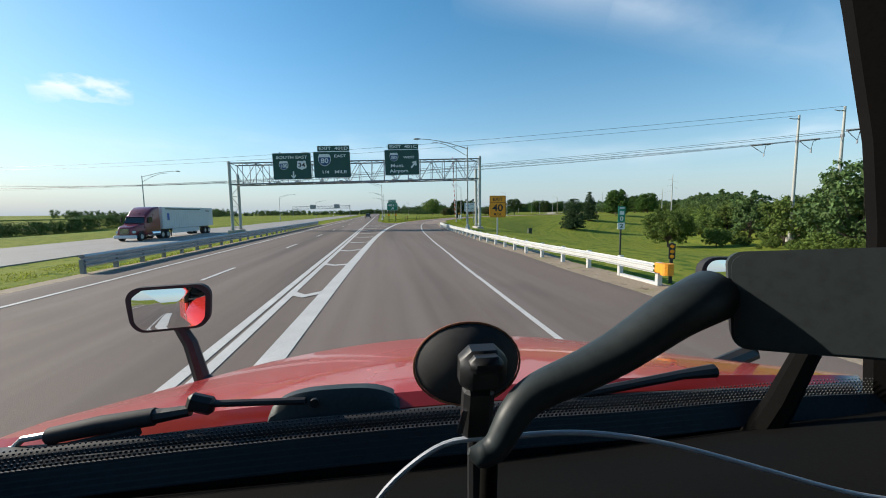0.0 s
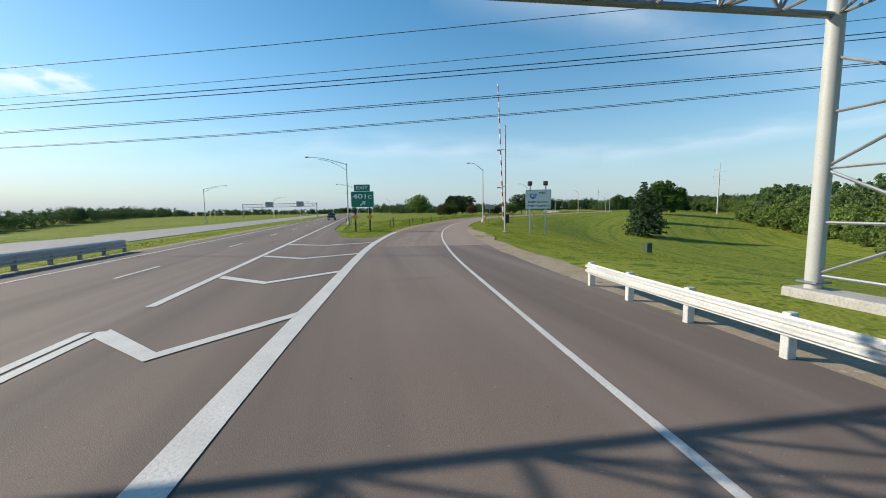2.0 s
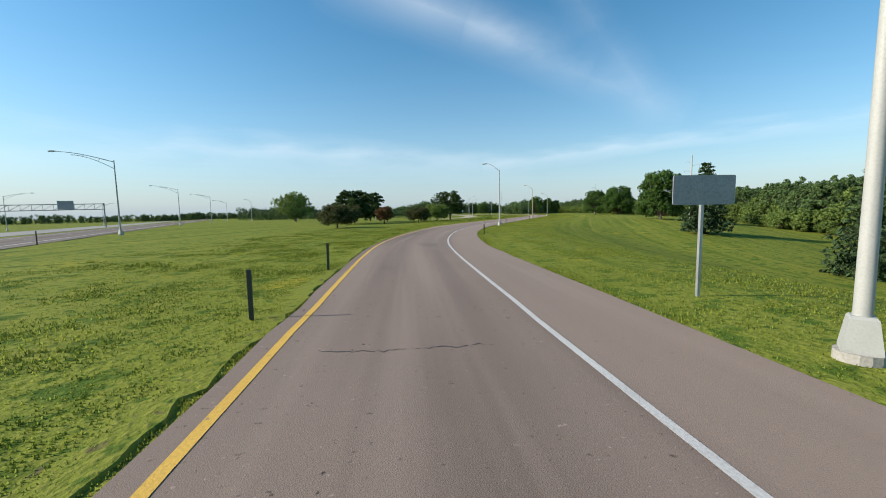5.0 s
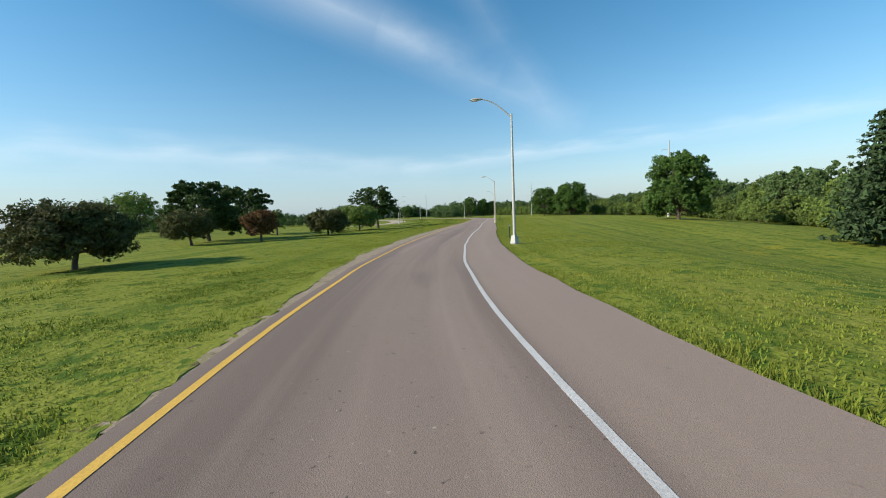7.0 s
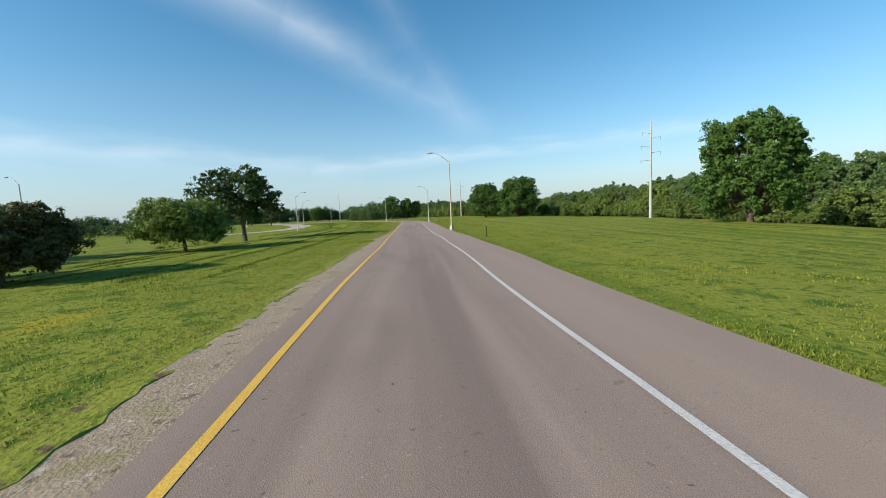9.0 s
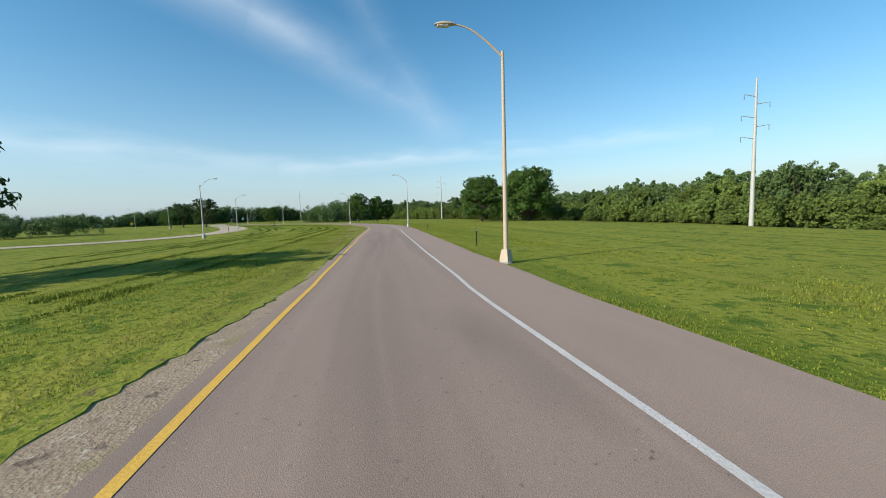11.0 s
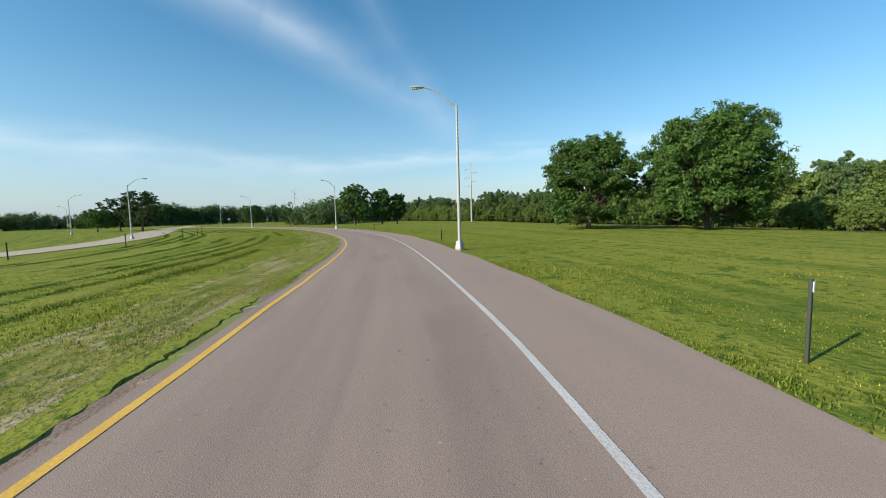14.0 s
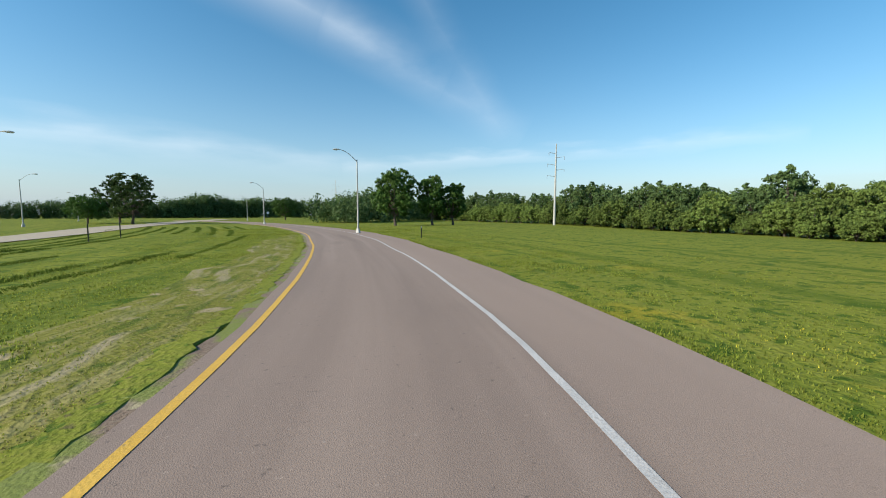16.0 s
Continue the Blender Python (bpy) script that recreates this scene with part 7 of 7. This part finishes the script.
# lower edge of the windscreen: dotted black border, gutter, seal
border = Shape()
top_, low_ = [], []
for i in range(29):
    x_ = -1.05 + 2.4 * i / 28
    lift = 0.022 * smooth01(x_, 0.5, 1.2)
    bow = 0.05 * (1 - ((x_ - MID) / 1.3) ** 2)
    top_.append((x_, 0.83 + bow, 1.782 + lift + 0.012 * math.cos(x_ * 1.4)))
    low_.append((x_, 0.80 + bow, 1.735 + lift))
it, il = border.add(top_), border.add(low_)
it2, il2 = border.add([(x_, y_ + 0.006, z_) for x_, y_, z_ in top_]), border.add([(x_, y_ + 0.006, z_) for x_, y_, z_ in low_])
for i in range(28):
    for q, w_ in ((it, il), (il2, it2), (it2, it), (il, il2)):
        border.f.append((q[i], q[i + 1], w_[i + 1], w_[i]))
band = part("windscreen_border", border, M_RUBBER, own, "black ceramic border along the windscreen's foot")
dots = Shape()
for r_ in range(6):
    for i in range(230):
        x_ = -1.04 + 2.38 * (i + 0.5 * (r_ % 2)) / 230
        lift = 0.022 * smooth01(x_, 0.5, 1.2)
        bow = 0.05 * (1 - ((x_ - MID) / 1.3) ** 2)
        z_ = 1.786 + 0.0078 * r_ + lift + 0.012 * math.cos(x_ * 1.4)
        rad = 0.0036 - 0.0003 * r_
        dots.plate([(x_ + rad * math.cos(a * 1.0472), z_ + rad * math.sin(a * 1.0472)) for a in range(6)], 0.832 + bow, 0.8335 + bow)
part("border_dots", dots, M_BLACK, band)
for r_ in range(5):
    ridge = []
    for i in range(21):
        x_ = -1.04 + 2.38 * i / 20
        bow = 0.05 * (1 - ((x_ - MID) / 1.3) ** 2)
        ridge.append((x_, 0.828 - 0.006 * r_ + bow, 1.775 - 0.0095 * r_ + 0.022 * smooth01(x_, 0.5, 1.2) + 0.012 * math.cos(x_ * 1.4) * (1 - r_ / 5)))
    part("border_ridge", Shape().tube(ridge, 0.0022, 6), M_GREYPLASTIC, band)
part("cowl_gutter", Shape().tube([(-1.08 + 2.4 * i / 20, 0.90 + 0.05 * (1 - ((-1.08 + 2.4 * i / 20 - MID) / 1.33) ** 2), 1.765 + 0.02 * (1 - ((-1.08 + 2.4 * i / 20 - MID) / 1.33) ** 2)) for i in range(21)], 0.02, 10), M_RUBBER, own, "black rubber gutter", True)
part("cowl_panel", Shape().box((MID, 0.93, 1.72), (2.5, 0.12, 0.12), bevel=0.03), M_BLACK, own)

# wiper
cover = Shape()
cov = []
for i in range(19):
    u = i / 18
    x_ = -0.335 + 0.36 * u
    hgt = 0.085 * (max(0.0, 1 - abs(2 * u - 1) ** 3.2)) ** 0.5
    cov.append(cover.add([(x_, 0.955, 1.755), (x_, 0.965, 1.765 + hgt * 0.75), (x_, 0.985, 1.77 + hgt), (x_, 1.03, 1.77 + hgt * 0.9), (x_, 1.06, 1.755)]))
for a_, b_ in zip(cov, cov[1:]):
    cover.face_ring(a_, b_)
cover.f.append(tuple(cov[0]))
cover.f.append(tuple(reversed(cov[-1])))
wiper = part("wiper_cover", cover, M_GREYPLASTIC, own, "dark grey wiper motor cover", True)
part("cover_knob", Shape().tube([(-0.205, 0.967, 1.832), (-0.205, 0.958, 1.832)], 0.012, 10), M_BLACK, wiper)
part("wiper_arm", Shape().tube([(-0.23, 0.97, 1.836), (-0.444, 0.97, 1.845)], 0.009, 8), M_BLACK, wiper)
part("wiper_joint", Shape().box((-0.475, 0.97, 1.847), (0.065, 0.03, 0.045), pose(0, 0, 0, 0, 18, 0), 0.01), M_BLACK, wiper)
part("wiper_arm", Shape().tube([(-0.50, 0.97, 1.832), (-0.56, 0.97, 1.825), (-0.60, 0.97, 1.822)], [0.014, 0.017, 0.02], 8), M_BLACK, wiper)
part("wiper_sleeve", Shape().tube([(-0.58, 0.968, 1.824), (-0.70, 0.968, 1.812), (-0.81, 0.968, 1.795)], [0.021, 0.022, 0.019], 10), M_RUBBER, wiper, "black rubber sleeve", True)
part("wiper_rod", Shape().tube([(-0.80, 0.967, 1.80), (-0.865, 0.967, 1.792), (-0.885, 0.965, 1.772), (-0.96, 0.96, 1.752)], 0.008, 8), M_GALV, wiper, "bare metal wiper rod")
part("wiper_blade", Shape().box((-0.78, 0.95, 1.772), (0.36, 0.012, 0.02), pose(0, 0, 0, 0, -9, 0), 0.004), M_RUBBER, wiper)
part("wiper_arm", Shape().tube([(0.45, 0.955, 1.80), (0.80, 0.95, 1.845), (0.90, 0.95, 1.85)], [0.012, 0.014, 0.02], 8), M_BLACK, wiper)


# hood mirrors
def hood_mirror(x_, y_, z_, foot, w_, h_, turn):
    m = Matrix.Translation((x_, y_, z_)) @ Euler((0, 0, radians(turn))).to_matrix().to_4x4()

    def outline(k, r):
        # rounded, a little narrower at the foot
        return [(u * (0.95 + 0.1 * v / h_), v) for u, v in rounded(w_ * k, h_ * k, r, 6)]

    hm = part("hood_mirror", Shape().plate(outline(1.0, 0.085), 0.0, 0.05, m).plate(outline(0.86, 0.08), 0.045, 0.11, m), M_RUBBER, own, "black hood mirror", True)
    glass = Shape()
    poly = outline(0.87, 0.07)
    rings_ = []
    for k in range(7):
        rings_.append(glass.add([m @ Vector((u * k / 6, -0.016 + 0.55 * ((u * k / 6) ** 2 + (v * k / 6) ** 2) * 0.5 + 0.06 * v * k / 6, v * k / 6)) for u, v in poly]))
    for ra_, rb_ in zip(rings_, rings_[1:]):
        glass.face_ring(ra_, rb_)
    part("mirror_glass", glass, M_MIRROR, hm, "convex mirror glass", True)
    part("mirror_arm", Shape().tube([(x_ + 0.02, y_ + 0.04, z_ - h_ * 0.42), (x_ * 0.45 + foot[0] * 0.55, y_ + 0.04, z_ * 0.5 + foot[2] * 0.5), foot, (foot[0] * 0.72, foot[1] - 0.05, foot[2] - 0.16)], [0.036, 0.042, 0.05, 0.05], 8), M_BLACK, own)


hood_mirror(-1.35, 2.48, 1.742, (-1.205, 2.5, 1.27), 0.45, 0.275, 13)
hood_mirror(1.92, 1.95, 1.925, (2.12, 1.98, 1.45), 0.33, 0.215, -13)

# holder for a phone on a suction cup, standing on the dashboard
mount = thing("phone_mount", "black suction cup phone mount standing on the dashboard", "phone mount", CAB)
cup = Shape().tube([(0.088, 0.455, 2.122), (0.088, 0.45, 2.122), (0.088, 0.437, 2.122), (0.088, 0.42, 2.122)], [0.066, 0.064, 0.048, 0.022], 32)
cup.v = [(x_, y_, 2.122 + (z_ - 2.122) * 0.79) for x_, y_, z_ in cup.v]
suction = part("suction_cup", cup, M_RUBBER, mount, "black rubber suction cup", True)
ring_pts = [(0.088 + 0.0668 * math.cos(a * 0.19635), 0.452, 2.122 + 0.0528 * math.sin(a * 0.19635)) for a in range(33)]
part("cup_rim", Shape().tube(ring_pts, 0.0014, 6, False), M_COPPER, suction, "thin reddish rim")
part("clamp", Shape().box((0.094, 0.40, 2.138), (0.052, 0.04, 0.05), pose(0, 0, 0, 8, 0, 0), 0.012).box((0.094, 0.385, 2.15), (0.036, 0.03, 0.018), None, 0.006), M_BLACK, mount, "black plastic clamp", True)
part("clamp_lever", Shape().box((0.088, 0.40, 2.09), (0.034, 0.025, 0.06), pose(0, 0, 0, 4, 3, 0), 0.006).box((0.09, 0.41, 1.98), (0.02, 0.018, 0.19), None, 0.004), M_BLACK, mount)
part("foot", Shape().box((0.09, 0.41, 1.90), (0.05, 0.04, 0.03), None, 0.006), M_BLACK, mount)
part("tension_spring", Shape().tube([(0.066, 0.385, 2.075), (0.072, 0.384, 2.10)], 0.0035, 6), M_CHROME, mount)

arm = thing("gooseneck_arm", "thick grey flexible arm carrying a grey plastic box", "holder arm", CAB)
neck_pts = [(0.068, 0.345, 2.079), (0.082, 0.345, 2.073), (0.096, 0.346, 2.080), (0.104, 0.348, 2.093), (0.112, 0.35, 2.106), (0.127, 0.356, 2.12), (0.148, 0.36, 2.13), (0.186, 0.36, 2.143), (0.226, 0.36, 2.161), (0.258, 0.358, 2.182), (0.288, 0.358, 2.201), (0.316, 0.362, 2.211), (0.345, 0.376, 2.214)]
sm_pts = []
for i in range(len(neck_pts) - 1):
    for k in range(4):
        sm_pts.append(Vector(neck_pts[i]).lerp(Vector(neck_pts[i + 1]), k / 4))
sm_pts.append(Vector(neck_pts[-1]))
for _ in range(3):
    sm_pts = [sm_pts[0]] + [(sm_pts[i - 1] + 2 * sm_pts[i] + sm_pts[i + 1]) / 4 for i in range(1, len(sm_pts) - 1)] + [sm_pts[-1]]
part("flexible_tube", Shape().tube(sm_pts, [(0.0115 + 0.0175 * (i / (len(sm_pts) - 1)) ** 1.3) * min(1.0, 0.3 + 0.24 * i) for i in range(len(sm_pts))], 18), M_GREYPLASTIC, arm, "smooth dark grey flexible tube", True)
part("tube_foot", Shape().tube([(0.090, 0.37, 1.88), (0.092, 0.358, 2.072)], [0.010, 0.009], 12), M_DASH, arm, "", True)
# the box faces the driver
box_m = Matrix.Translation((0.399, 0.314, 2.2195)) @ Euler((radians(-6), radians(-5), radians(-41))).to_matrix().to_4x4()
holder = part("holder_box", Shape().plate(rounded(0.128, 0.102, 0.014, 5), 0.004, 0.052, box_m), M_GREYPLASTIC, arm, "rounded grey plastic box", True)
part("holder_face", Shape().plate(rounded(0.122, 0.096, 0.013, 5), 0.0, 0.0045, box_m), M_GREYPLASTIC, holder, "slightly raised front", True)

cable_pts = [(-0.075, 0.32, 1.90), (-0.055, 0.37, 1.955), (-0.028, 0.40, 1.998), (0.022, 0.40, 2.04), (0.06, 0.40, 2.06), (0.105, 0.385, 2.063), (0.192, 0.40, 2.058), (0.299, 0.40, 2.038), (0.415, 0.40, 1.998), (0.542, 0.40, 1.951), (0.62, 0.40, 1.925), (0.72, 0.39, 1.912)]
cb = []
for i in range(len(cable_pts) - 1):
    for k in range(4):
        cb.append(Vector(cable_pts[i]).lerp(Vector(cable_pts[i + 1]), k / 4))
for _ in range(6):
    cb = [cb[0]] + [(cb[i - 1] + 2 * cb[i] + cb[i + 1]) / 4 for i in range(1, len(cb) - 1)] + [cb[-1]]
cable = part("charging_cable", Shape().tube(cb, 0.0032, 8), M_CABLE, None, "", True)
cable.matrix_basis = CAB
tagged(cable, "thin grey charging cable lying across the dashboard", "cable")
